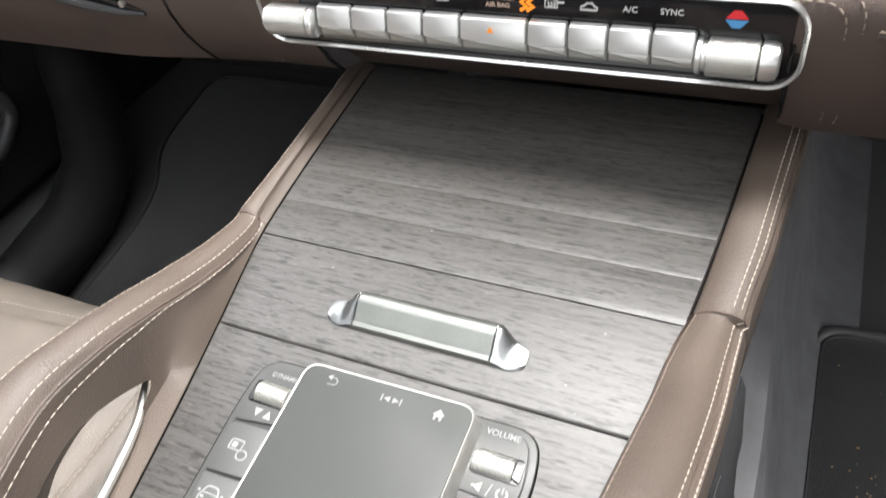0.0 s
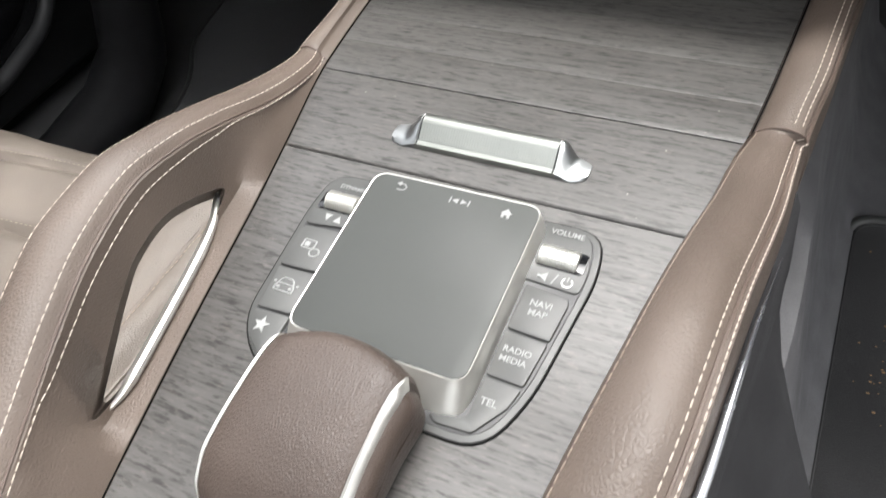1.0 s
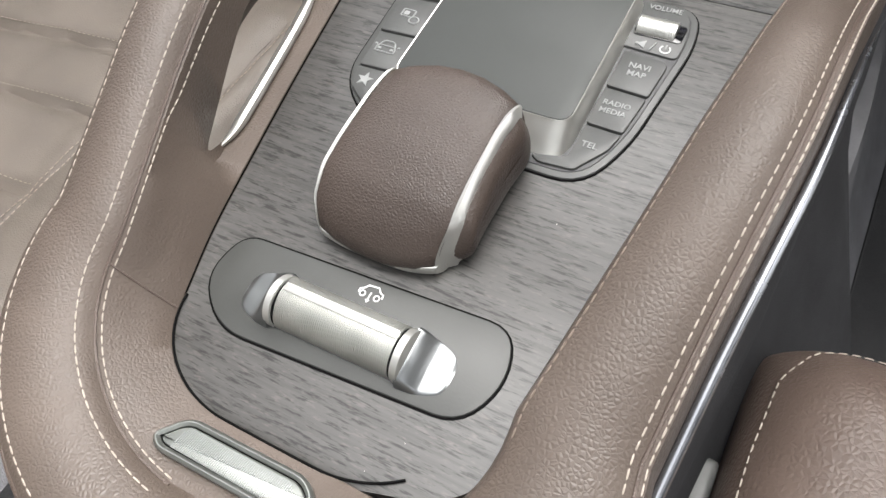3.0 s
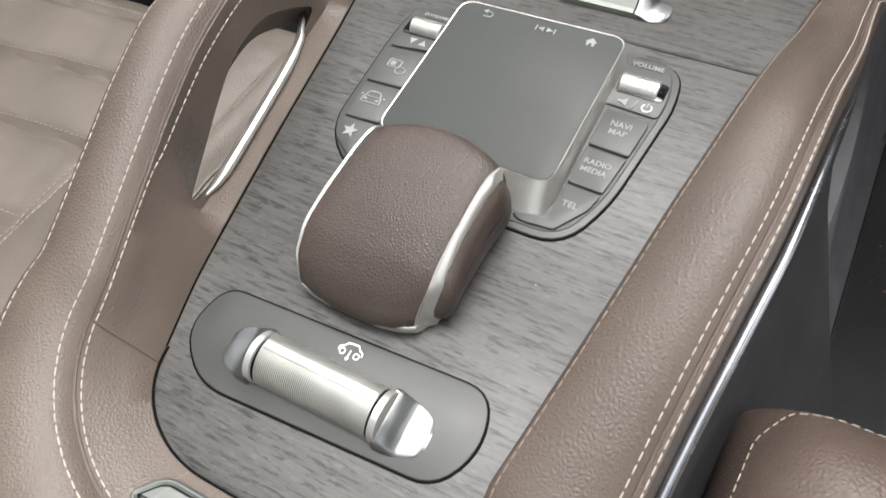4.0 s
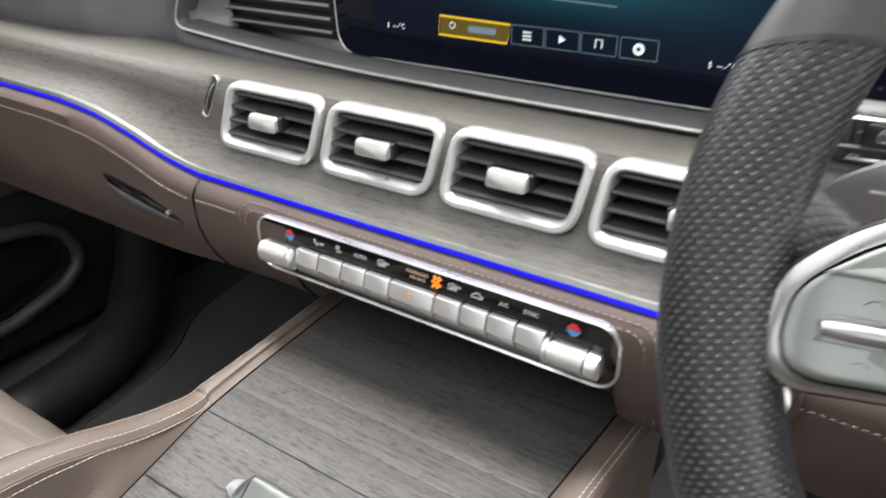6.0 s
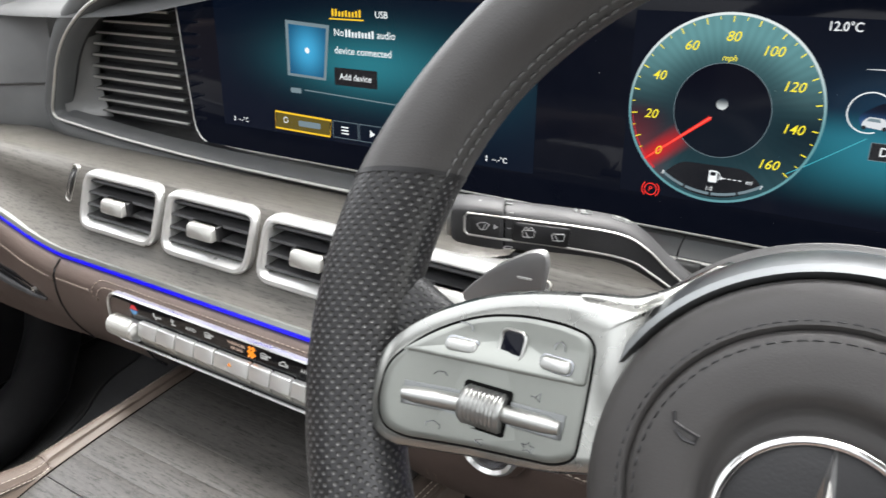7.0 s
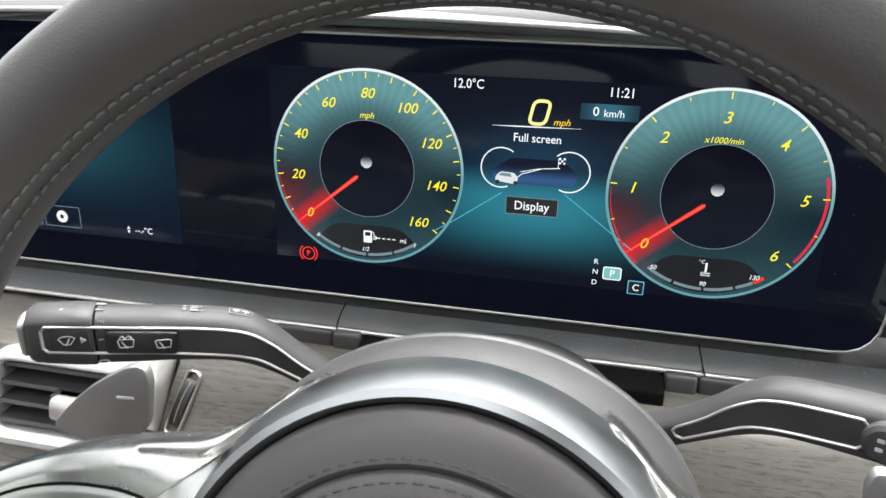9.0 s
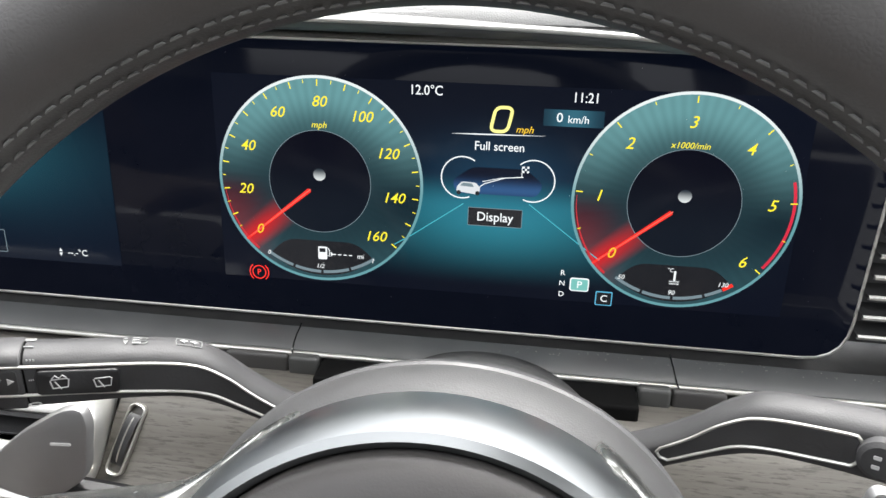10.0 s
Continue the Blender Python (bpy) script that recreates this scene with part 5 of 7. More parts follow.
def words(body, x, z, size, material, h=.0008, shear=0.0, width=1.0, align="CENTER"):
    return lettering("lettering", body, size, Matrix.Translation(scr(x, z, h)) @ FACE, material, display, shear, width, align, 0.0, 0.004)


def arc(cx, cz, r, a0, a1, n=40):
    return [(cx + r * math.cos(radians(a0 + (a1 - a0) * i / n)), cz + r * math.sin(radians(a0 + (a1 - a0) * i / n))) for i in range(n + 1)]


ink("instrument_picture", [(.2320, .6440), (.5190, .6440), (.5190, .7510), (.2320, .7510)], .0002, lit("instrument_back", instrument_back))
ink("media_picture", [(-.1200, .6440), (.1720, .6440), (.1720, .7510), (-.1200, .7510)], .0002, lit("media_back", media_back))
CZ = .6985
for cx, nm in ((.2862, "speedometer"), (.4660, "rev_counter")):
    full = arc(cx, CZ, .0526, 0, 360, 96)[:-1]
    ink(nm, full, .0004, lit(nm + "_face", dial_face(cx)))
    stroke("dial_rim", arc(cx, CZ, .0526, 0, 360, 96)[:-1], .0014, .0006, INK_RIM, True)
    ink("dial_disc", arc(cx, CZ, .0265, 0, 360, 64)[:-1], .0005, INK_DISC)
    stroke("disc_line", arc(cx, CZ, .0265, 0, 360, 64)[:-1], .0003, .0006, INK_DIM, True)
    ink("dial_cap", arc(cx, CZ + .004, .0032, 0, 360, 24)[:-1], .0007, lit("cap_" + nm, lambda t, x, z: blend(t, rise(t, z, .699, .7055), (.62, .66, .66), (.02, .03, .04))))
    # lower gauge of the dial
    gl = rounded([(cx - .0285, .6580), (cx - .0190, .6672), (cx + .0185, .6672), (cx + .0285, .6585), (cx + .0150, .6500), (cx, .6475), (cx - .0150, .6500)], [.004, .006, .006, .004, .01, .02, .01], 6)
    ink("gauge_field", gl, .0006, INK_BLACK)
    for k in range(4):
        a0 = 234 + k * 18.2
        stroke("gauge_bar", arc(cx, CZ, .0484, a0 + .5, a0 + (10.5 if cx > .4 and k == 3 else 17.2), 6), .0016, .0008, INK_DIM)
        if cx > .4 and k == 3:
            stroke("gauge_bar", arc(cx, CZ, .0484, a0 + 11, a0 + 17.2, 4), .0018, .0008, INK_R)
    # pointer
    ux, uz = -.775, -.632
    stroke("pointer", [(cx + ux * .0068, CZ + uz * .0068), (cx + ux * .052, CZ + uz * .052)], [.0023, .0010], .0010, INK_R)
    stroke("pointer_core", [(cx + ux * .0060, CZ + uz * .0060), (cx + ux * .049, CZ + uz * .049)], [.0006, .0003], .0012, INK_CORE)
# speedometer scale
for k in range(33):
    mph = k * 5
    a = 219 - mph / 160 * 258
    big = k % 2 == 0
    r0 = .0482 if big else .0497
    stroke("tick", [(.2862 + r0 * math.cos(radians(a)), CZ + r0 * math.sin(radians(a))), (.2862 + .0514 * math.cos(radians(a)), CZ + .0514 * math.sin(radians(a)))], .0006 if big else .0004, .0009, INK_Y)
for body, x, z in (("0", .2531, .6716), ("20", .2468, .6929), ("40", .2492, .7155), ("60", .2653, .7331), ("80", .2870, .7391), ("100", .3082, .7326), ("120", .3213, .7150), ("140", .3245, .6925), ("160", .3151, .6716)):
    words(body, x, z, .0076, INK_AMBER if body == "0" else INK_Y, .0011, .26, 1.0)
words("mph", .2867, .7277, .0045, INK_Y, .0011, .25)
for k in range(13):
    a = 219 - k / 12 * 258
    big = k % 2 == 0
    r0 = .0482 if big else .0497
    stroke("tick", [(.4660 + r0 * math.cos(radians(a)), CZ + r0 * math.sin(radians(a))), (.4660 + .0514 * math.cos(radians(a)), CZ + .0514 * math.sin(radians(a)))], .0006 if big else .0004, .0009, INK_Y)
stroke("red_zone", arc(.4660, CZ, .0502, 16, -36, 30), .0014, .0008, glow("red_zone", (.62, .02, .05), KEY))
stroke("red_zone", arc(.4660, CZ, .0507, 178, 228, 24), [.0002 + .0010 * i / 24 for i in range(25)], .0008, glow("red_edge", (.55, .02, .03), KEY))
stroke("red_zone", arc(.2862, CZ, .0507, 186, 228, 24), [.0002 + .0010 * i / 24 for i in range(25)], .0008, bpy.data.materials["red_edge"])
for body, x, z in (("0", .4341, .6716), ("1", .4255, .7003), ("2", .4376, .7264), ("3", .4653, .7376), ("4", .4924, .7264), ("5", .5060, .7002), ("6", .4968, .6713)):
    words(body, x, z, .0080, INK_AMBER if body == "0" else INK_Y, .0011, .26, 1.0)
words("x1000/min", .4654, .7268, .0042, INK_Y, .0011, .2)
# fuel and temperature gauges
words("0", .2577, .6590, .0032, INK_W, .0011, .2)
words("1", .3136, .6580, .0032, INK_W, .0011, .2)
words("1/2", .2854, .6532, .0034, INK_W, .0011, .2)
words("mi", .3072, .6600, .0038, INK_W, .0011)
for k in range(4):
    ink("dash_mark", rrect(.2932 + k * .0029, .6603, .0018, .0005, .0001, 2), .0011, INK_W)
ink("pump_symbol", rounded([(.2845, .6572), (.2893, .6572), (.2893, .6642), (.2845, .6642)], .0006, 3), .0011, INK_W)
stroke("pump_symbol", [(.2893, .6595), (.2904, .6590), (.2906, .6622), (.2897, .6638)], .0004, .0011, INK_W)
ink("pump_window", [(.2853, .6612), (.2885, .6612), (.2885, .6634), (.2853, .6634)], .0013, INK_BLACK)
ink("arrow_symbol", [(.2912, .6590), (.2912, .6616), (.2927, .6603)], .0011, INK_W)
words("50", .4404, .6594, .0034, INK_W, .0011, .2)
words("90", .4655, .6530, .0034, INK_W, .0011, .2)
words("130", .4896, .6590, .0034, INK_W, .0011, .2)
words("°C", .4640, .6648, .0028, INK_W, .0011)
stroke("gauge_symbol", [(.4663, .6595), (.4663, .6645)], .0010, .0011, INK_W)
for dz in (0, .0012):
    stroke("wave_symbol", [(.4640 + .0046 * i / 8, .6578 + dz + .0003 * (-1) ** i) for i in range(9)], .0004, .0011, INK_W)
# middle of the instruments
words("12.0°C", .3402, .7468, .0066, INK_W, .0010, 0, .88)
words("11:21", .4158, .7464, .0066, INK_W, .0010, 0, .88)
ink("km_box", [(.3966, .7328), (.4249, .7328), (.4249, .7407), (.3966, .7407)], .0006, lit("km_box", lambda t, x, z: blend(t, bell(t, x, .4105, .010), (.006, .020, .035), (.030, .120, .170))))
words("0", .4042, .7368, .0064, INK_W, .0010)
words("km/h", .4130, .7362, .0050, INK_W, .0010)
stroke("speed_digit", rounded([(.3716, .7290), (.3798, .7290), (.3822, .7405), (.3740, .7405)], .0032, 6), .0016, .0010, INK_PALE, True)
words("mph", .3880, .7303, .0048, INK_AMBER, .0010, .3)
stroke("line", [(.3531, .7270), (.3650, .7272), (.3760, .7274), (.3980, .7278)], [.0001, .0006, .0006, .0001], .0008, INK_W)
words("Full screen", .3765, .7215, .0061, INK_W, .0010, 0, .92)
stroke("loop", arc(.3590, .7055, .0104, 55, 292, 30), .0006, .0010, INK_W)
stroke("loop", arc(.3938, .7055, .0104, 130, -115, 30), .0006, .0010, INK_W)
ink("road_picture", rounded([(.3560, .6975), (.3960, .6975), (.3990, .7040), (.3900, .7110), (.3640, .7110), (.3540, .7040)], .003, 4), .0007, lit("road_picture", lambda t, x, z: blend(t, bell(t, z, .7000, .004), (.002, .004, .012), (.025, .080, .200))))
stroke("route", [(.3645, .6985), (.3700, .7030), (.3800, .7064), (.3890, .7073)], .0004, .0011, INK_W)
stroke("route", [(.3690, .7040), (.3780, .7062), (.3890, .7074)], .0003, .0011, INK_W)
stroke("flag_pole", [(.3881, .7072), (.3881, .7126)], .0003, .0012, INK_W)
for i in range(3):
    for j in range(3):
        if (i + j) % 2 == 0:
            ink("flag_square", rrect(.3888 + i * .0011, .7122 - j * .0011, .0010, .0010, .0001, 1), .0012, INK_W)
ink("car_picture", rounded([(.3562, .6985), (.3672, .6972), (.3682, .7005), (.3660, .7032), (.3590, .7036), (.3566, .7012)], .0010, 4), .0012, glow("car_white", (.62, .65, .68), KEY))
ink("car_window", rounded([(.3580, .7014), (.3650, .7010), (.3640, .7028), (.3594, .7030)], .0005, 3), .0013, INK_DIM)
for x in (.3575, .3668):
    ink("car_wheel", arc(x, .6980, .0011, 0, 360, 12)[:-1], .0013, INK_BLACK)
ink("display_box", rrect(.3760, .6860, .0268, .0092, .0004, 2), .0010, INK_BLACK)
stroke("display_box_edge", rrect(.3760, .6860, .0268, .0092, .0004, 2), .0003, .0011, INK_DIM, True)
words("Display", .3760, .6860, .0067, INK_W, .0013, 0, .93)
stroke("road_edge", [(.3600, .6921), (.3343, .6739), (.3250, .6680)], .0005, .0005, INK_LINE)
stroke("road_edge", [(.3925, .6937), (.4201, .6735), (.4290, .6672)], .0005, .0005, INK_LINE)
for z, body in ((.6593, "R"), (.6537, "N"), (.6478, "D")):
    words(body, .4117, z, .0040, INK_W, .0010)
ink("gear_box", rrect(.4204, .6535, .0096, .0072, .0012, 3), .0008, INK_W)
ink("gear_box_fill", rrect(.4204, .6535, .0084, .0060, .0008, 3), .0010, INK_GREEN)
words("P", .4204, .6535, .0054, INK_W, .0013)
ink("mode_box", rrect(.4331, .6470, .0084, .0076, .0005, 2), .0008, INK_BLUE)
ink("mode_box_fill", rrect(.4331, .6470, .0074, .0066, .0004, 2), .0010, INK_BLACK)
words("C", .4331, .6470, .0052, INK_W, .0013)
stroke("brake_symbol", arc(.2515, .6472, .0036, 0, 360, 32)[:-1], .0006, .0010, INK_R, True)
words("P", .2515, .6472, .0046, INK_R, .0012)
stroke("brake_symbol", arc(.2515, .6472, .0052, 130, 230, 12), .0006, .0010, INK_R)
stroke("brake_symbol", arc(.2515, .6472, .0052, -50, 50, 12), .0006, .0010, INK_R)

# media screen
ink("album_tile", [(-.0427, .6912), (-.0036, .6902), (.0019, .7309), (-.0416, .7330)], .0005, INK_DIM)
ink("album_picture", [(-.0395, .6932), (-.0055, .6922), (-.0010, .7285), (-.0385, .7302)], .0008, lit("album", lambda t, x, z: blend(t, num(t, "MULTIPLY", bell(t, x, -.0205, .016), bell(t, z, .7115, .017)), (.006, .05, .12), (.05, .36, .62))))
ink("album_dot", arc(-.0205, .7115, .0022, 0, 360, 16)[:-1], .0011, INK_W)
def letter_bars(x0, x1, z, tall, material):
    """Nine narrow bars in place of a word that is not lettered."""
    w = (x1 - x0) / 9
    for k, up in enumerate((1, 1, .7, .7, .85, .7, .7, .85, 1)):
        ink("letter_bar", rrect(x0 + (k + .5) * w, z - tall * (1 - up) / 2, w * .58, tall * up, w * .2, 2), .0008, material)


letter_bars(.0045, .0325, .7402, .0054, INK_AMBER)
ink("tab_line", rrect(.0185, .7358, .0320, .0010, .0003, 2), .0008, INK_AMBER)
words("USB", .0500, .7400, .0066, INK_W, .0008)
words("No", .0062, .7262, .0074, INK_W, .0008, align="LEFT")
letter_bars(.0165, .0435, .7262, .0056, INK_W)
words("audio", .0455, .7262, .0074, INK_W, .0008, align="LEFT")
words("device connected", .0062, .7135, .0074, INK_W, .0008, align="LEFT")
ink("button_box", rrect(.0250, .6945, .0400, .0130, .001, 3), .0006, INK_BLACK)
words("Add device", .0250, .6945, .0066, INK_W, .0009)
ink("time_bar", rrect(-.0350, .6800, .0110, .0040, .0008, 2), .0006, INK_DIM)
stroke("time_line", [(-.0260, .6812), (.0750, .6780)], .0008, .0006, INK_DIM)
stroke("menu_box", [(-.0600, .6478), (-.0025, .6472), (-.0004, .6600), (-.0591, .6612)], .0014, .0006, INK_AMBER, True)
ink("menu_fill", [(-.0590, .6486), (-.0035, .6480), (-.0016, .6592), (-.0582, .6604)], .0004, glow("menu_fill", (.10, .075, .01), KEY))
ink("text_bar", rrect(-.0230, .6540, .0230, .0046, .001, 2), .0007, INK_DIM)
stroke("search_symbol", arc(-.0480, .6552, .0022, 0, 360, 16)[:-1], .0006, .0008, INK_W, True)
for k, x in enumerate((.0132, .0392, .0652, .0921)):
    stroke("menu_cell", rrect(x, .6540, .0245, .0128, .0005, 2), .0004, .0006, INK_DIM, True)
for k in range(3):
    ink("list_symbol", rrect(.0130, .6515 + k * .0024, .0070, .0010, .0002, 2), .0008, INK_W)
ink("play_symbol", [(.0370, .6515), (.0370, .6570), (.0418, .6542)], .0008, INK_W)
stroke("skip_symbol", [(.0630, .6515), (.0630, .6570), (.0675, .6570), (.0675, .6515)], .0009, .0008, INK_W)
ink("gear_symbol", arc(.0921, .6540, .0038, 0, 360, 16)[:-1], .0008, INK_W)
ink("gear_symbol", arc(.0921, .6540, .0014, 0, 360, 12)[:-1], .0010, INK_BLACK)
for x in (-.0980, .1455):
    words("--.-°C", x + .0015, .6500, .0052, INK_W, .0008)
    ink("arrow_symbol", [(x - .0095, .6504), (x - .0075, .6504), (x - .0085, .6524)], .0008, INK_W)
    ink("arrow_symbol", [(x - .0095, .6496), (x - .0075, .6496), (x - .0085, .6476)], .0008, INK_W)
ink("warning_symbol", rrect(-.1120, .7490, .0080, .0060, .002, 3), .0008, INK_Y)
ink("text_bar", rrect(-.0900, .7500, .0170, .0040, .001, 2), .0008, INK_W)
ink("text_bar", rrect(-.0760, .7500, .0090, .0050, .0015, 2), .0008, INK_R)

# ---- steering wheel ----
wheel = thing("steering_wheel", "black leather steering wheel with perforated grips and silver spokes", "steering wheel")
R_RIM = .163


def unrolled(bm, sides, du, dv):
    """Lay the skin of a loft out flat, in metres, for the punched hide."""
    lay = bm.loops.layers.uv.new("hide")
    bm.verts.index_update()
    for f in bm.faces:
        ks = [lp.vert.index % sides for lp in f.loops]
        for lp, k in zip(f.loops, ks):
            k = sides if (k == 0 and max(ks) == sides - 1) else k
            lp[lay].uv = (du * (lp.vert.index // sides), dv * k)
    return bm


def rim_arc(a0, a1, r_at, n=40, sides=22, skew0=0.0, skew1=0.0):
    """A stretch of the rim between two angles; r_at gives its half thickness, the skews slant its ends."""
    rings = []
    for i in range(n + 1):
        ring = []
        for k in range(sides):
            ck, sk = math.cos(2 * math.pi * k / sides), math.sin(2 * math.pi * k / sides)
            deg = a0 + (a1 - a0) * i / n + (skew0 * (1 - i / n) ** 3 + skew1 * (i / n) ** 3) * ck
            a, r = radians(deg), r_at(deg)
            rad = Vector((math.cos(a), 0, 0)) + W_UP * math.sin(a)
            ring.append(WHEEL + rad * (R_RIM + r * 0.96 * ck) + W_N * (r * 1.08 * sk))
        rings.append(ring)
    return unrolled(loft(rings), sides, radians(a1 - a0) * R_RIM / n, .108 / sides)


def grip_r(a):
    a = abs(((a - 90 + 180) % 360) - 180)
    return .0168 + .0024 * smooth01((a - 50) / 30) * smooth01((150 - a) / 20)


part("upper_rim", rim_arc(21, 161, grip_r, 60, 22, -3.5, 3.5), BLACK_HIDE, wheel, "smooth black leather")
part("lower_rim", rim_arc(228, 312, grip_r, 40), BLACK_HIDE, wheel, "smooth black leather")


def perforated(name):
    """Black hide with rows of punched dimples."""
    m, t, p = nodes_of(name)
    uv = t.nodes.new("ShaderNodeUVMap")
    uv.uv_map = "hide"
    mp = add(t, "ShaderNodeMapping", Rotation=(0, 0, radians(45)))
    t.links.new(uv.outputs["UV"], mp.inputs["Vector"])
    vo = add(t, "ShaderNodeTexVoronoi", Scale=345.0, Randomness=0.06)
    vo.voronoi_dimensions = "2D"
    t.links.new(mp.outputs["Vector"], vo.inputs["Vector"])
    r = add(t, "ShaderNodeMapRange", From_Min=0.16, From_Max=0.34)
    t.links.new(vo.outputs["Distance"], r.inputs["Value"])
    t.links.new(ramp(t, r.outputs["Result"], (.060, .060, .058), (.018, .018, .019), 0.0, 1.0), p.inputs["Base Color"])
    b = add(t, "ShaderNodeBump", Strength=0.8, Distance=0.0008)
    t.links.new(r.outputs["Result"], b.inputs["Height"])
    t.links.new(b.outputs["Normal"], p.inputs["Normal"])
    p.inputs["Roughness"].default_value = 0.38
    return m


PERF = perforated("perforated_leather")
part("grip", rim_arc(161, 228, grip_r, 40, 22, 3.5, 0), PERF, wheel, "perforated black leather grip")
part("grip", rim_arc(-48, 21, grip_r, 40, 22, 0, -3.5), PERF, wheel, "perforated black leather grip")
for a in (161, 21, 228, 312):
    slant = {161: 3.5, 21: -3.5}.get(a, 0)
    part("rim_seam", rim_arc(a - .35, a + .35, lambda q: grip_r(q) + .0003, 1, 22, slant, slant), BLACK, wheel)
for row in (-.0022, .0022):
    line = []
    for a in np.linspace(23, 159, 120):
        g = radians(float(a))
        rad = Vector((math.cos(g), 0, 0)) + W_UP * math.sin(g)
        r = grip_r(float(a))
        f = radians(166) + row / r
        line.append(WHEEL + rad * (R_RIM + (r + .0004) * .96 * math.cos(f)) + W_N * ((r + .0004) * 1.08 * math.sin(f)))
    part("stitching", stitches(line, .0042, .0032, .00040, tuple(W_N * .0001)), DARK_THREAD, wheel, "dark grey thread")
# thumb rests where the rim meets the spokes
for s in (-1, 1):
    rows = []
    for i in range(9):
        f = i / 8
        c = whl(s * (.154 - .024 * f), .004 - .006 * f, -.002 - .010 * f)
        r = .0185 - .0085 * f
        rows.append([c + W_UP * r * math.cos(2 * math.pi * k / 14) + W_N * r * 0.7 * math.sin(2 * math.pi * k / 14) for k in range(14)])
    part("thumb_rest", unrolled(loft(rows), 14, .003, .0065), PERF, wheel, "perforated black leather thumb rest")

HUB_B = -.0205


def lathe(profile, b0, n=64, a0=0.0, a1=360.0):
    """A turned form round the wheel's axis from (radius, height) pairs."""
    whole = abs(a1 - a0) >= 359.9
    m = n if whole else n + 1
    rings = []
    for i in range(m):
        a = radians(a0 + (a1 - a0) * i / n)
        rings.append([whl(r * math.cos(a), b0 + r * math.sin(a), h) for r, h in profile])
    return loft(rings, False, False, whole)


part("airbag_cover", lathe([(.0670, -.022), (.0670, .0000), (.0655, .0036), (.0620, .0058), (.0580, .0068), (.0546, .0074), (.0537, .0068), (.0531, .0056), (.0525, .0068), (.0514, .0078), (.0460, .0088), (.0390, .0096), (.0362, .0095), (.0342, .0086), (.0322, .0062), (.0300, .0046), (.0288, .0044), (.0010, .0050)], HUB_B), COVER, wheel, "soft dark grey airbag cover")
for r, h in ((.0558, .0071), (.0504, .0080)):
    line = [whl(r * math.cos(a), HUB_B + r * math.sin(a), h) for a in np.linspace(0, 2 * math.pi, 200)]
    part("stitching", stitches(line, .0040, .0029, .00032, tuple(W_N * .0001)), BLACK, wheel, "dark thread")
part("horn_symbol", tube([whl(-.0425, -.0010, .0094), whl(-.0418, -.0040, .0094), whl(-.0385, -.0052, .0096), whl(-.0345, -.0062, .0098), whl(-.0350, -.0085, .0098), whl(-.0385, -.0082, .0096), whl(-.0412, -.0062, .0094)], .0006, 6), BLACK, wheel, "embossed horn symbol")
part("emblem_disc", slab([(.0262 * math.cos(2 * math.pi * i / 48), HUB_B - .004 + .0262 * math.sin(2 * math.pi * i / 48)) for i in range(48)], whl, .005, .0070, .0005), BLACK, wheel, "dark round emblem field")
part("emblem_ring", tube([whl(.0272 * math.cos(2 * math.pi * i / 64), HUB_B - .004 + .0272 * math.sin(2 * math.pi * i / 64), .0078) for i in range(64)], .0016, 10, True), BRIGHT, wheel, "bright chrome ring")
for k in range(3):
    a = radians(90 + 120 * k)
    d, sd = (math.cos(a), math.sin(a)), (-math.sin(a), math.cos(a))
    tip = .0262
    e = HUB_B - .004
    rows = [[whl(d[0] * q + sd[0] * w, e + d[1] * q + sd[1] * w, .0072 + hh) for w, hh in ((-ww, 0), (0, hgt), (ww, 0))] for q, ww, hgt in ((.0, .0042, .0030), (.008, .0028, .0026), (.018, .0014, .0018), (tip, .0004, .0008))]
    part("blade", loft(rows), BRIGHT, wheel, "polished blade", smooth=False)
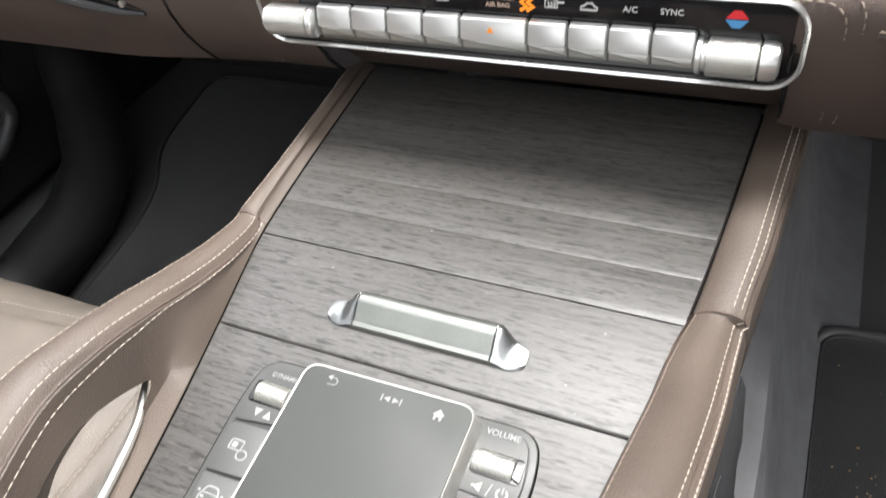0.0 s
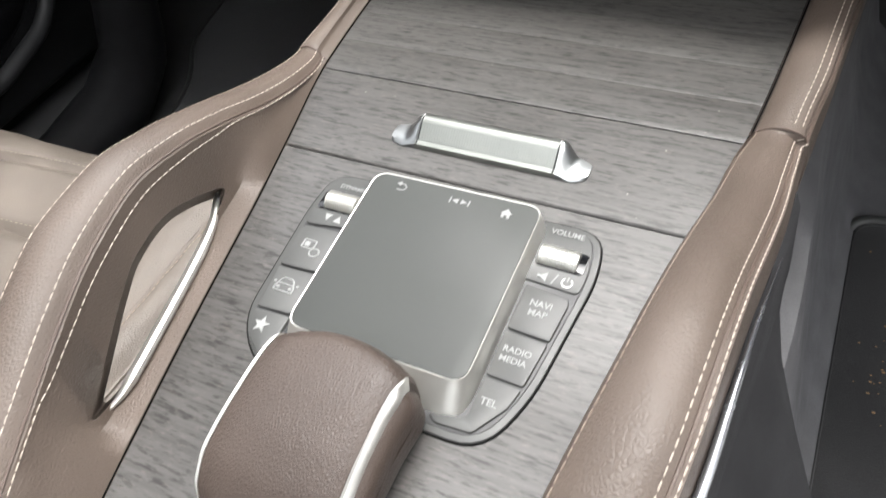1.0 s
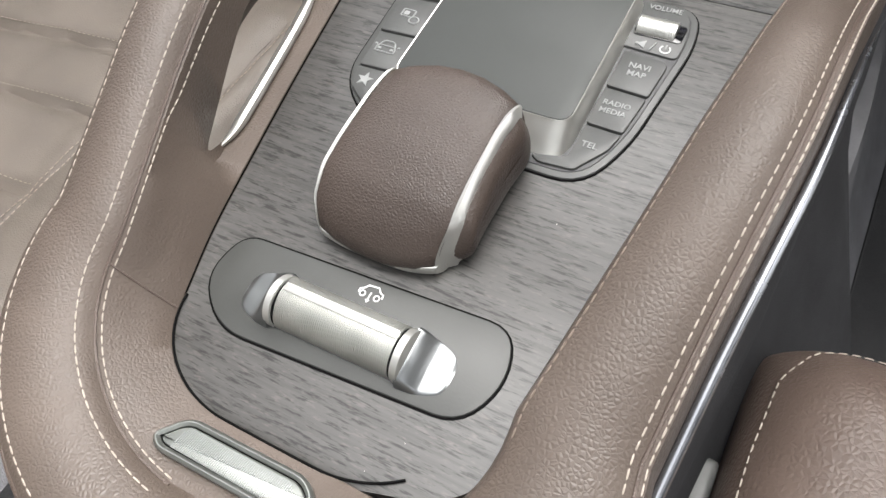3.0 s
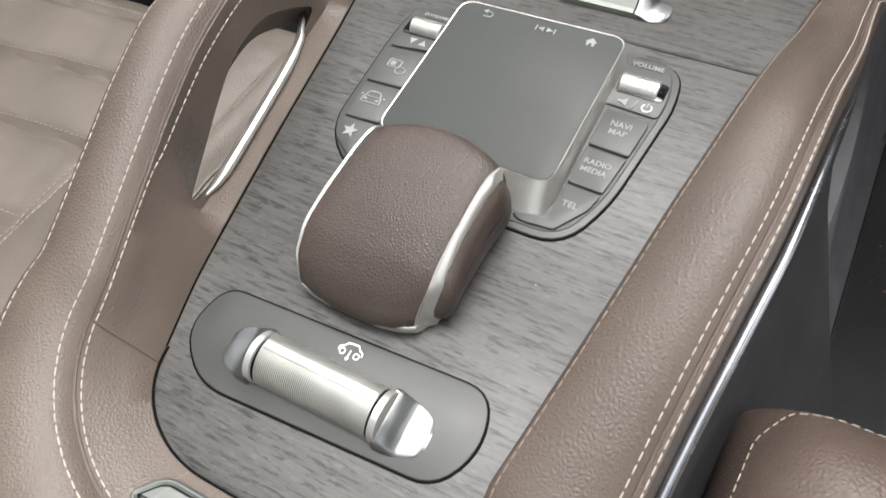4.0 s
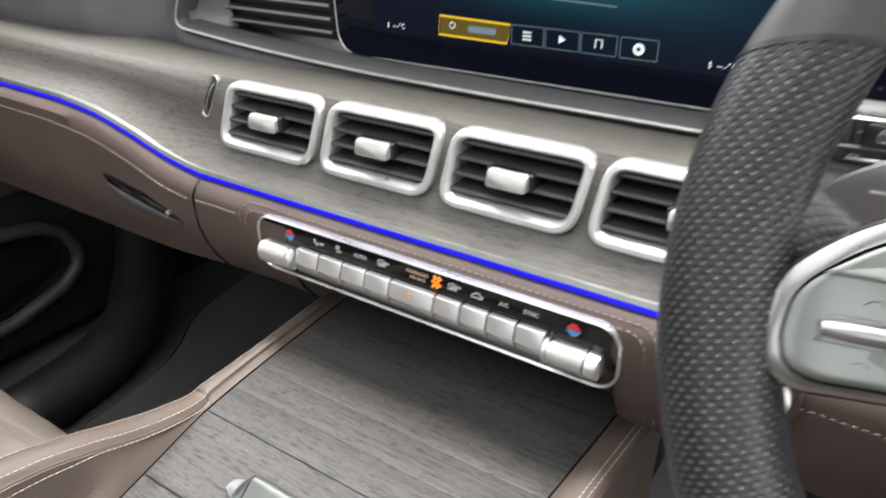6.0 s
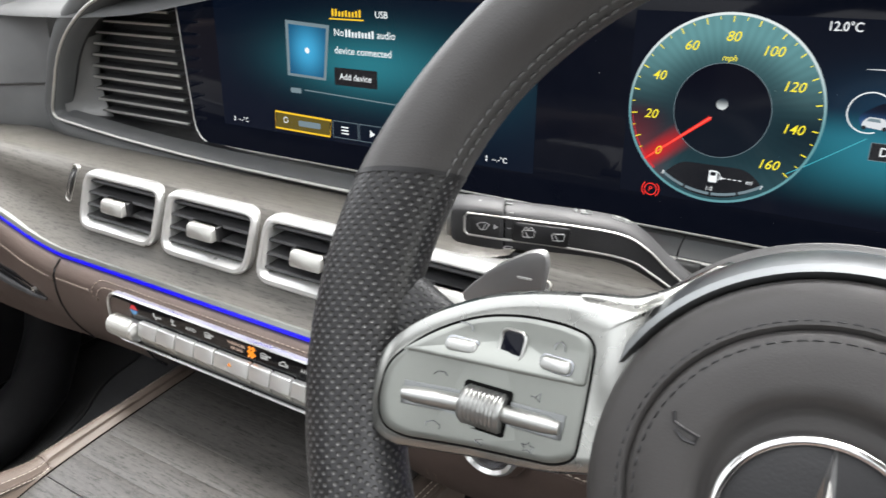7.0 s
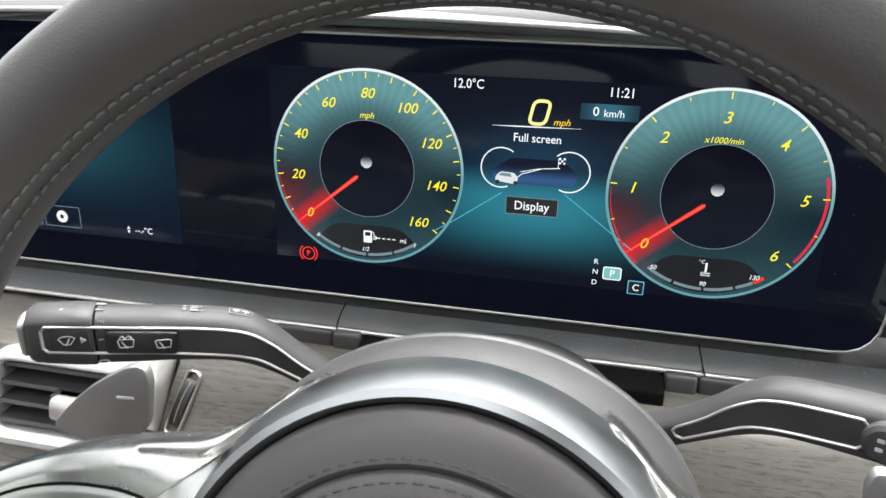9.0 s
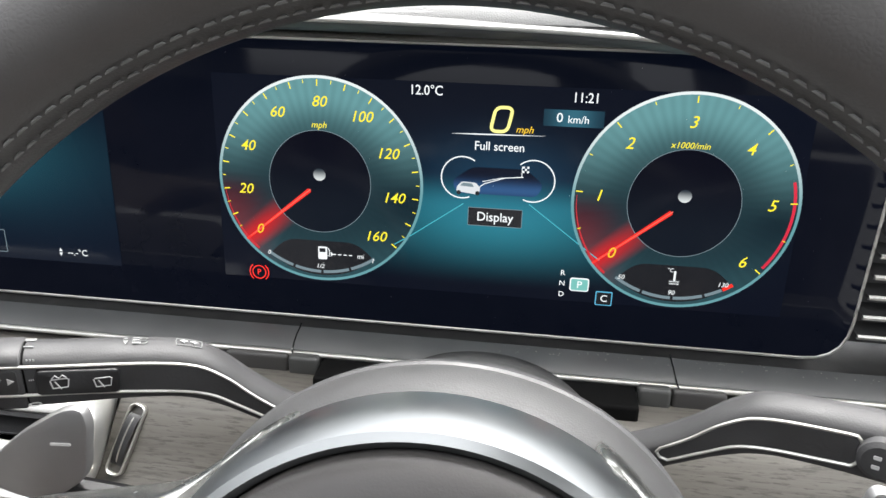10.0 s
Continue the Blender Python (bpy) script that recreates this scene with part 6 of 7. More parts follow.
# silver collar over the hub, then the spokes
part("collar", lathe([(.0672, -.006), (.0676, -.0008), (.0692, .0010), (.0714, .0000), (.0742, -.0060), (.0760, -.0150), (.0764, -.0250), (.070, -.030)], HUB_B, 60, 0, 180), COLLAR, wheel, "polished silver collar")
for s in (-1, 1):
    body = rounded([(s * a, b) for a, b in ((.1478, -.0285), (.1470, -.0100), (.1328, .0058), (.1140, .0170), (.0985, .0222), (.0786, .0260), (.0640, .0278), (.0560, .0330), (.0490, .0400), (.0400, .0465), (.0400, -.0300), (.0600, -.0300), (.0680, -.0320), (.0785, -.0355), (.1040, -.0396), (.1360, -.0434), (.1450, -.0389))], [.008, .010, .02, .02, .02, .02, .02, .012, .01, .004, .004, .004, .006, .006, .02, .007, .006], 6)

    def curved(a, b, h):
        return whl(a, b, h + .0095 * smooth01((abs(a) - .10) / .045) - .024 * smooth01((.090 - abs(a)) / .040) * smooth01((b - .016) / .030))
    part("spoke", slab(body, curved, -.016, .0030, .0042, 1e-6), SPOKE_METAL, wheel, "polished silver spoke")
    face_line = rounded([(s * a, b) for a, b in ((.1425, -.0286), (.1420, -.0135), (.1278, .0018), (.1122, .0110), (.0963, .0146), (.0822, .0151), (.0739, .0138), (.0704, .0099), (.0695, -.0071), (.0693, -.0275), (.0761, -.0320), (.1034, -.0358), (.1305, -.0388), (.1390, -.0367))], [.006, .008, .02, .02, .02, .01, .005, .006, .01, .006, .006, .02, .006, .005], 6)
    part("face_gap", frame_ring(inset(face_line, .0003), inset(face_line, .0014), curved, .001, .0033, .0002), GAP, wheel)
    panel = part("switch_panel", slab(inset(face_line, .0010), curved, .001, .0036, .0008, 1e-6), SATIN, wheel, "satin silver switch panel")
    # the upper field stands a little proud, down to a slanting crease
    upper = rounded([(s * a, b) for a, b in ((.1360, -.0078), (.1262, .0010), (.1115, .0096), (.0963, .0131), (.0825, .0136), (.0748, .0124), (.0718, .0092), (.0714, -.0036))], [.002, .02, .02, .02, .01, .005, .005, .002], 6)

    def tipped(a, b, h):
        low = -.0036 - .0042 * (abs(a) - .0714) / .0646
        return curved(a, b, h + (.0014 * (1 - smooth01((b - low) / .012)) if h > .003 else 0))
    part("upper_field", slab(upper, tipped, .002, .0040, .0010, 1e-6), SATIN, panel, "raised upper field of the panel")
    for x, z in ((.1152, -.0012), (.0820, .0012)):
        part("button_gap", slab(rrect(s * x, z, .0118, .0056, .0022, 4), tipped, .003, .0047, .0002), CHROME_DARK, panel)
        part("button", slab(rrect(s * x, z, .0108, .0046, .0019, 4), tipped, .003, .0066, .0012), BUTTON_METAL, panel, "small silver button")
    part("touch_key_rim", frame_ring(rrect(s * .0986, .0032, .0098, .0110, .0026, 4), rrect(s * .0986, .0032, .0076, .0086, .0018, 4), tipped, .003, .0056, .0007), BUTTON_METAL, panel)
    part("touch_key", slab(rrect(s * .0986, .0032, .0078, .0088, .0018, 4), tipped, .003, .0050, .0004), GLASS, panel, "gloss black touch key")

    def bar_b(x):
        return -.0184 - .0039 * (x - .0753) / .0578
    slot = [(s * x, bar_b(x) + .0042) for x in span(.0758, .1328, 8)] + [(s * x, bar_b(x) - .0042) for x in span(.1328, .0758, 8)]
    part("slot", slab(slot, curved, .003, .0042, .0002, 1e-6), COLLAR, panel)
    part("rocker_bar", tube([curved(s * x, bar_b(x), .0052) for x in span(.0765, .1322, 12)], [.0022, .0029] + [.0031] * 8 + [.0029, .0022], 12), BUTTON_METAL, panel, "silver rocker bar")
    rings = []
    for i in range(21):
        x = .0962 + i * .00076
        rr = (.0072 if i % 2 == 0 else .0068) if 0 < i < 20 else .0062
        rings.append([curved(s * x, bar_b(.1038) + rr * math.cos(2 * math.pi * k / 24), .0040 + rr * math.sin(2 * math.pi * k / 24)) for k in range(24)])
    part("roller_gap", slab(rrect(s * .1038, bar_b(.1038), .0172, .0160, .0012, 3), curved, .003, .0046, .0002), GAP, panel)
    part("scroll_roller", loft(rings), BUTTON_METAL, panel, "ribbed silver scroll roller")
    for x, z, pts in ((.1155, .0052, ((1, -.5), (1, .3), (.2, .8), (-.9, .8))), (.0820, .0072, ((-.7, -.8), (-.7, .2), (0, 1), (.7, .2), (.7, -.8))),
                      (.1212, -.0132, ((-1, -.3), (-.5, .5), (.4, .7), (1, .1))), (.1040, -.0105, ((-.8, -.5), (-.8, .8), (.4, .8), (.4, -.5), (.9, -.9))),
                      (.0868, -.0110, ((-.9, -.3), (-.2, -.3), (.5, .8), (.5, -1), (-.2, -.3))), (.1205, -.0310, ((-1, -.6), (-1, .2), (0, .8), (1, .2), (1, -.6))),
                      (.1040, -.0322, ((-.6, 0), (.6, .6), (.6, -.6), (-.6, 0))), (.0863, -.0283, ((-1, .3), (-.3, .3), (0, 1), (.3, .3), (1, .3), (.5, -.2), (.7, -1), (0, -.5), (-.7, -1), (-.5, -.2), (-1, .3)))):
        part("symbol", tube([curved(s * (x - p * .0024), z + q * .0018, .0050 if z > 0 else .0038) for p, q in pts], .00020, 4), CHROME_DARK, panel, smooth=False)

# shift paddles behind the spokes
for s in (-1, 1):
    pd = thing("shift_paddle", "satin silver shift paddle behind the wheel spoke", "paddle", group="shift paddles")
    line = rounded([(s * -.163, 0), (s * -.146, .018), (s * -.128, .0290), (s * -.1215, .0300), (s * -.1200, .0240), (s * -.1235, .0020), (s * -.140, -.010)], [.006, .02, .008, .003, .006, .006, .01], 5)

    def pad(a, b, h):
        return Vector((.376 - a, -.1665 - h - .10 * (abs(a) - .14), .6365 + b))
    part("blade", slab(line, pad, -.004, 0, .0012), PADDLE, pd)
    mark("sign", rrect(s * -.1300, .0160, .0068, .0010, .0003, 2), pad, .0002, WHITE_PRINT, pd)
    if s > 0:
        mark("sign", rrect(s * -.1300, .0160, .0010, .0068, .0003, 2), pad, .0003, WHITE_PRINT, pd)
    part("arm", tube([pad(s * -.135, -.004, -.004), pad(s * -.11, -.014, -.010), pad(s * -.08, -.02, -.012)], .004, 8), BLACK, pd)

# steering column shroud
column = thing("steering_column", "dark plastic steering column shroud behind the wheel", "column")
def shroud_skin(profile):
    """A turned shroud that is wider than it is high."""
    rings = []
    for i in range(72):
        g = 2 * math.pi * i / 72
        rings.append([whl(r * 1.27 * math.cos(g), r * math.sin(g), h) for r, h in profile])
    return loft(rings, False, False, True)


part("shroud", shroud_skin([(.020, -.028), (.0490, -.032), (.0560, -.040), (.0592, -.052), (.0588, -.066), (.0570, -.078), (.0545, -.095), (.0520, -.130), (.0500, -.200)]), SHROUD, column)
part("shroud_ring", shroud_skin([(.0585, -.0580), (.0599, -.0595), (.0599, -.0655), (.0585, -.0670)]), DARK, column)
# solid black box in place of the shade in the open gap
part("void_box", box_bm(.2965, .4485, -.058, .0, .585, .6195, .002), GAP, column, "black box standing in for the shaded gap between column and dashboard")
for x0, x1, l0, l1 in ((.2800, .2955, .2470, .2795), (.4490, .4645, .4650, .4900)):
    part("gap_block", box_bm(x0, x1, -.0445, -.018, .6110, .6215, .0022), GREY, column, "grey block under the display ledge")
    part("leather_block", box_bm(l0, l1, -.0430, -.018, .6090, .6210, .0022), BLACK_HIDE, column, "dark grained block")
    part("bracket", box_bm(x0 + .002, x1 + .002, -.0430, -.018, .5960, .6060, .002), DARK, column)

# column stalks
for s in (-1, 1):
    st = thing("column_stalk", "black column stalk with silver outline and printed symbols" if s < 0 else "black column stalk with a silver outline", "stalk", group="column stalks")
    x0 = .2105
    line_up = curve([.2090, .2166, .2265, .2415, .2572, .2736, .2819, .2902, .2986, .3039, .3100, .3400], [.6785, .6781, .6772, .6755, .6739, .6716, .6692, .6633, .6543, .6493, .6440, .6230])
    line_low = curve([.2090, .2145, .2324, .2480, .2642, .2759, .2844, .2930, .3018, .3100, .3400], [.6690, .6682, .6659, .6644, .6621, .6601, .6575, .6515, .6447, .6385, .6170])
    edge_low = curve([.2090, .2239, .2393, .2555, .2722, .2807, .2892, .2980, .3070, .3400], [.6632, .6610, .6596, .6588, .6570, .6546, .6499, .6435, .6367, .6110])

    def st_at(x, d, z):
        """A place in the stalk: along, behind its face, height."""
        v = (x - .41 * d, -.154 + .45 * (x - .2435) + .91 * d, z)
        return Vector((v[0] if s < 0 else .752 - v[0], v[1], v[2]))

    def ring_of(x, grow=0.0, k=1.0):
        u, lo = line_up(x), edge_low(x)
        m = (u + lo) / 2
        sec = ((0, lo + .0030), (0, u + .0004), (.0006, u + .0016), (.0030, u + .0034), (.0075, u + .0046), (.0120, u + .0040), (.0150, u + .0010), (.0160, m), (.0145, lo + .0030), (.0100, lo + .0006), (.0040, lo), (.0010, lo + .0010))
        return [st_at(x, .0080 + (d - .0080) * k - (grow if d < .008 else -grow), m + (z - m) * k + (grow if z > m else -grow)) for d, z in sec]
    part("stem", loft([ring_of(x) for x in span(.2325 if s < 0 else .2060, .338, 50)]), STALK, st)
    loop_x0 = .2172 if s < 0 else .2555
    top_line = [(x, line_up(x)) for x in span(loop_x0, .3040, 36)]
    low_line = [(x, line_low(x)) for x in span(.3040, loop_x0, 36)]
    loop = top_line + [(.3068, .6468), (.3078, .6448), (.3066, .6432)] + low_line + [(loop_x0 - .0014, line_low(loop_x0) + .0016), (loop_x0 - .0014, line_up(loop_x0) - .0016)]
    part("silver_line", tube([st_at(x, -.0003, z) for x, z in loop], .00060, 6, True), SILVER, st, "thin silver outline")
    dish_x0 = .2625 if s < 0 else .2580
    part("inlay", loft([[st_at(x, -.0002, line_low(x) + (line_up(x) - line_low(x)) * f) for k, f in enumerate((.12, .3, .5, .7, .88))] for x in span(dish_x0, .3035, 30)], False, False), DARK, st, "black inlay between the silver lines")
    if s < 0:
        part("turning_tip", loft([ring_of(x, g, k) for x, g, k in ((.2100, 0, .72), (.2106, 0, .90), (.2125, .0002, 1.0), (.2190, .0004, 1.0), (.2260, .0006, 1.0), (.2312, .0006, 1.0), (.2318, .0002, 1.0))]), STALK, st, "turning black tip")
        part("tip_ring", loft([ring_of(x, -.0004) for x in (.2316, .2327)]), GAP, st)
        part("tip_cap", loft([ring_of(x, 0, k) for x, k in ((.2078, .45), (.2080, .72), (.2092, .80), (.2100, .78))]), BUTTON_METAL, st, "silver end cap")
        part("tip_face", slab([(x, z) for x, z in rounded([(.2180, line_low(.2180) + .0008), (.2305, line_low(.2305) + .0008), (.2305, line_up(.2305) - .0008), (.2180, line_up(.2180) - .0008)], .0020, 4)], lambda a, b, h: st_at(a, -h, b), -.002, .0008, .0003), SHROUD, st, "dark field of the tip")
        part("rocker", slab(rounded([(.2350, line_low(.2350) + .0004), (.2582, line_low(.2582) + .0004), (.2590, line_up(.2590) - .0010), (.2358, line_up(.2358) - .0010)], .0016, 4), lambda a, b, h: st_at(a, -h, b), -.002, .0018, .0008), BLACK, st, "black wiper rocker")
        for x in (.2420, .2540):
            z = (line_low(x) + line_up(x)) / 2 - .0001

            def sym(pts, r=.00024, x=x, z=z):
                part("wiper_symbol", tube([st_at(x + p * .0026, -.0020, z + q * .0019) for p, q in pts], r, 4), SOFT_PRINT, st, smooth=False)
            sym(((-.8, -1), (-1, .5), (-.8, .7), (.8, .7), (1, .5), (.8, -1), (-.8, -1)))
            sym(((.1, -1.3), (-.5, .3)))
            if x < .25:
                sym(((-.8, .9), (-.4, 1.5), (.0, .9), (.4, 1.5), (.8, .9)))
        zt = (line_low(.2235) + line_up(.2235)) / 2
        part("wiper_symbol", tube([st_at(.2235 + p * .0026, -.0011, zt + q * .0019) for p, q in ((-1, .5), (-.4, .95), (.4, .95), (1, .5), (.4, -.8), (-.4, -.8), (-1, .5))], .00022, 4), SOFT_PRINT, st, smooth=False)
        part("wiper_symbol", tube([st_at(.2232, -.0012, zt - .0018), st_at(.2244, -.0012, zt + .0010)], .00026, 4), SOFT_PRINT, st, smooth=False)
        mark("arrow_symbol", [(.2278, zt - .0014), (.2278, zt + .0010), (.2296, zt - .0003)], lambda a, b, h: st_at(a, -h, b), .0010, SOFT_PRINT, st)
        for k in range(3):
            mark("dot", rrect(.2336 + k * .0005, zt - .0008, .0003, .0005, .0001, 2), lambda a, b, h: st_at(a, -h, b), .0004, SOFT_PRINT, st)
        # printed marks on the upper side
        crown = curve([0, .0006, .003, .0075, .012, .015], [.0004, .0016, .0034, .0046, .0040, .0010])

        def top_of(a, d, h):
            return st_at(a, d, line_up(a) + crown(d) + h)
        for x, d, w, l in ((.2334, .0105, .0030, .0022), (.2336, .0055, .0028, .0004), (.2222, .0050, .0018, .0014), (.2262, .0050, .0016, .0014)) + tuple((.2638, d, .0022, .0008) for d in (.0062, .0078, .0096)) + tuple((.2336 + k * .0009, .0008, .0005, .0003) for k in range(3)):
            mark("print_mark", rrect(x, d, w, l, .0001, 2), top_of, .0002, DIM_PRINT, st)
        for sg in (-1, 1):
            mark("arrow_symbol", [(.2600, .0080 + sg * .0006), (.2614, .0080 + sg * .0006), (.2607, .0080 + sg * .0024)], top_of, .0002, DIM_PRINT, st)
        for d in (.0066, .0094):
            part("lamp_symbol", tube([top_of(.2662 + p * .0011, d + q * .0009, .0002) for p, q in ((-1, -1), (.2, -1), (1, 0), (.2, 1), (-1, 1), (-1, -1))], .00016, 4), DIM_PRINT, st, smooth=False)
        part("arrow_frame", tube([top_of(.2796 + p * .0037, .0082 + q * .0024, .0002) for p, q in ((-1, -1), (0, -1), (1, -1), (1.06, 0), (1, 1), (0, 1), (-1, 1), (-1.06, 0), (-1, -1))], .00018, 4), DIM_PRINT, st, smooth=False)
        for sg in (-1, 1):
            mark("arrow_symbol", [(.2796 + sg * .0014, .0066), (.2796 + sg * .0014, .0098), (.2796 + sg * .0030, .0082)], top_of, .0002, DIM_PRINT, st)
            mark("arrow_symbol", rrect(.2796 + sg * .0009, .0082, .0012, .0012, .0001, 2), top_of, .0002, DIM_PRINT, st)
        for z, w in ((.6627, .0018),):
            part("ring_symbol", tube([st_at(.2338 + w * math.cos(g), -.0003, z - .0006 + .0006 * math.sin(g)) for g in np.linspace(0, 6.28, 13)[:-1]], .0002, 4, True), SOFT_PRINT, st)
    else:
        kz = (line_low(.2495) + line_up(.2495)) / 2
        part("knob", tube([st_at(.2490, .003, kz), st_at(.2490, -.0030, kz), st_at(.2490, -.0042, kz)], [.0066, .0066, .0052], 24), STALK, st, "round dark knob")
        for dz in (-.0016, .0016):
            mark("knob_mark", rrect(.2500, kz + dz, .0020, .0012, .0003, 2), lambda a, b, h: st_at(a, -h, b), .0044, SOFT_PRINT, st)

# ---- seats ----


def cushion(x0, x1, y0, y1, height, nx=44, ny=60, low=.16):
    """A seat cushion as a closed skin over a height function."""
    gx = [x0 + (x1 - x0) * (0.5 - 0.5 * math.cos(math.pi * i / nx)) for i in range(nx + 1)]
    gy = [y0 + (y1 - y0) * (0.5 - 0.5 * math.cos(math.pi * j / ny)) * 0.5 + (y1 - y0) * j / ny * 0.5 for j in range(ny + 1)]
    bm = bmesh.new()
    grid = [[bm.verts.new((x, y, height(x, y))) for x in gx] for y in gy]
    for j in range(ny):
        for i in range(nx):
            bm.faces.new((grid[j][i], grid[j][i + 1], grid[j + 1][i + 1], grid[j + 1][i]))
    rim_ = grid[0] + [r[-1] for r in grid[1:]] + list(reversed(grid[-1][:-1])) + [r[0] for r in reversed(grid[1:-1])]
    base = [bm.verts.new((v.co.x, v.co.y, low)) for v in rim_]
    n = len(rim_)
    for i in range(n):
        bm.faces.new((rim_[i], rim_[(i + 1) % n], base[(i + 1) % n], base[i]))
    bm.faces.new(base)
    return bm


def edge_fall(d, r):
    """Roundness near an edge: 0 inside, falls to -r at the edge."""
    if d >= r:
        return 0.0
    q = 1 - max(0.0, d) / r
    return -r * (1 - math.sqrt(max(0.0, 1 - q * q)))


pleats = [-.262, -.330, -.392, -.462, -.532, -.602, -.672]


def passenger_top(x, y):
    z = .318 + .020 * smooth01((x + .285) / .07) + .020 * smooth01((-.535 - x) / .06)
    z += edge_fall(x + .66, .05) + edge_fall(-.150 - x, .045) + edge_fall(-.212 - y, .06) + edge_fall(y + .86, .04)
    inner = smooth01((-.262 - x) / .012) * smooth01((x + .552) / .012)
    for p in pleats:
        z -= .0060 * math.exp(-((y - p - .012 * math.sin((x + .4) * 9)) / .0050) ** 2) * inner
    z -= .003 * math.exp(-((x + .170) / .005) ** 2) + .003 * math.exp(-((x + .192) / .005) ** 2)
    z -= .004 * math.exp(-((x + .262) / .004) ** 2) + .004 * math.exp(-((x + .552) / .004) ** 2)
    z += .0018 * noise.noise(Vector((x * 30, y * 30, 0))) + .0009 * noise.noise(Vector((x * 80, y * 80, 3)))
    return z


seat = thing("car_seat", "taupe leather passenger seat with pleated cushion", "seat")
part("cushion", cushion(-.66, -.150, -.86, -.212, passenger_top, 90, 150), TAUPE, seat, "pleated taupe leather cushion")
for dx in (-.0045, .0045):
    part("stitching", stitches([Vector((-.262 + dx, y, passenger_top(-.262 + dx, y) + .0003)) for y in span(-.26, -.84, 120)], .0046, .0034, .00035), plain("taupe_thread", (.30, .25, .21), .7, 0, .1, 400, .1) if dx < 0 else bpy.data.materials["taupe_thread"], seat)
for p in pleats:
    part("stitching", stitches([Vector((x, p + .012 * math.sin((x + .4) * 9) + .0062, passenger_top(x, p + .012 * math.sin((x + .4) * 9) + .0062) + .0003)) for x in span(-.545, -.270, 60)], .0046, .0032, .0003), bpy.data.materials["taupe_thread"], seat)
for xx in (-.1700, -.1920):
    part("piping", tube([Vector((xx, y, passenger_top(xx, y) - .0002)) for y in span(-.27, -.82, 60)], .0013, 6), TAUPE, seat, "taupe piping on the bolster")
    part("stitching", stitches([Vector((xx + .005, y, passenger_top(xx + .005, y) + .0003)) for y in span(-.27, -.82, 100)], .0046, .0034, .0003), bpy.data.materials["taupe_thread"], seat)
part("base", box_bm(-.63, -.185, -.84, -.26, .128, .20, .02), BLACK, seat, "black seat base")


def driver_top(x, y):
    z = .352 + .045 * smooth01((.285 - x) / .08) + .03 * smooth01((x - .56) / .07)
    z += edge_fall(x - .150, .042) + edge_fall(.70 - x, .05) + edge_fall(-.388 - y, .045) + edge_fall(y + .95, .04)
    z += .0012 * noise.noise(Vector((x * 40, y * 40, 7)))
    return z


drv = thing("car_seat", "brown leather driver seat with a raised side bolster", "seat")
part("cushion", cushion(.150, .70, -.95, -.388, driver_top, 60, 60), BROWN_COARSE, drv, "brown grained leather cushion")
for k, dd in enumerate((.0060,)):
    edge = [Vector((.205, -.388 - dd * 1.4, 0)), Vector((.185, -.390 - dd, 0)), Vector((.168, -.400, 0)), Vector((.158, -.418, 0)), Vector((.150 + dd, -.45, 0)), Vector((.150 + dd, -.60, 0)), Vector((.150 + dd, -.80, 0))]
    part("stitching", stitches([Vector((p.x, p.y, driver_top(p.x, p.y) + .0006)) for p in resample(edge, .004)], .0046, .0034, .00032), THREAD, drv, "pale thread")
part("base", box_bm(.18, .67, -.92, -.43, .128, .22, .02), BLACK, drv, "black seat base")

# seat belt buckle between seat and console
buckle = thing("belt_buckle", "dark grey seat belt buckle beside the driver seat", "buckle")
part("body", box_bm(.1415, .1480, -.505, -.452, .285, .352, .0025), BLACK, buckle)
part("head", box_bm(.1405, .1495, -.482, -.450, .345, .360, .0030), GREY, buckle, "grey release head")

# ---- footwells ----
for s in (1, -1):
    rows = []
    for y in span(-.275 if s > 0 else -1.0, .34, 40):
        top = .372
        wob = .003 * math.sin(y * 21)
        rows.append([Vector((MID + s * x, y, z)) for x, z in ((.120, top - .02), (.1385, top - .02), (.1450, top - .035), (.152 + wob, .33), (.166 + wob, .25), (.178 + wob, .185), (.190, .150), (.206, .134), (.232, .1285), (.120, .1285))])
    t_ = part("tunnel_carpet", loft(rows), FELT)
    tagged(t_, "dark grey carpet on the side of the transmission tunnel", "carpet", kind="structure")


def on_floor(a, b, h):
    return Vector((a, b, .1285 + h))


mat_line = rounded([(.2065, -.72), (.2065, .046), (.60, .060), (.66, -.10), (.66, -.72)], [.03, .032, .05, .05, .03], 7)
dm = thing("driver_floor_mat", "black carpet floor mat with grey edging on the driver side", "floor mat")
part("carpet", slab(mat_line, on_floor, 0, .010, .003), MAT_PILE, dm)
part("edging", tube([on_floor(a, b, .0085) for a, b in mat_line], .0052, 10, True), GREY, dm, "grey bound edge")
part("edge_thread", tube([on_floor(a, b, .0105) for a, b in inset(mat_line, .008)], .0006, 5, True), DARK, dm)
rnd = random.Random(4)
crumbs = bmesh.new()
for k in range(46):
    a, b = (rnd.gauss(.255, .012), rnd.gauss(-.115, .018)) if k < 34 else (rnd.uniform(.22, .40), rnd.uniform(-.30, .03))
    bmesh.ops.create_icosphere(crumbs, subdivisions=1, radius=rnd.uniform(.0004, .0011), matrix=Matrix.Translation(on_floor(a, b, .0104)) @ Matrix.Diagonal((1.5, 1, .5, 1)))
dirt = part("dirt", crumbs, plain("dry_mud", (.32, .20, .10), .9, 0, .3, 300, .2))
tagged(dirt, "dry brown crumbs of dirt on the floor mat", "dirt", kind="stuff")
lint = bmesh.new()
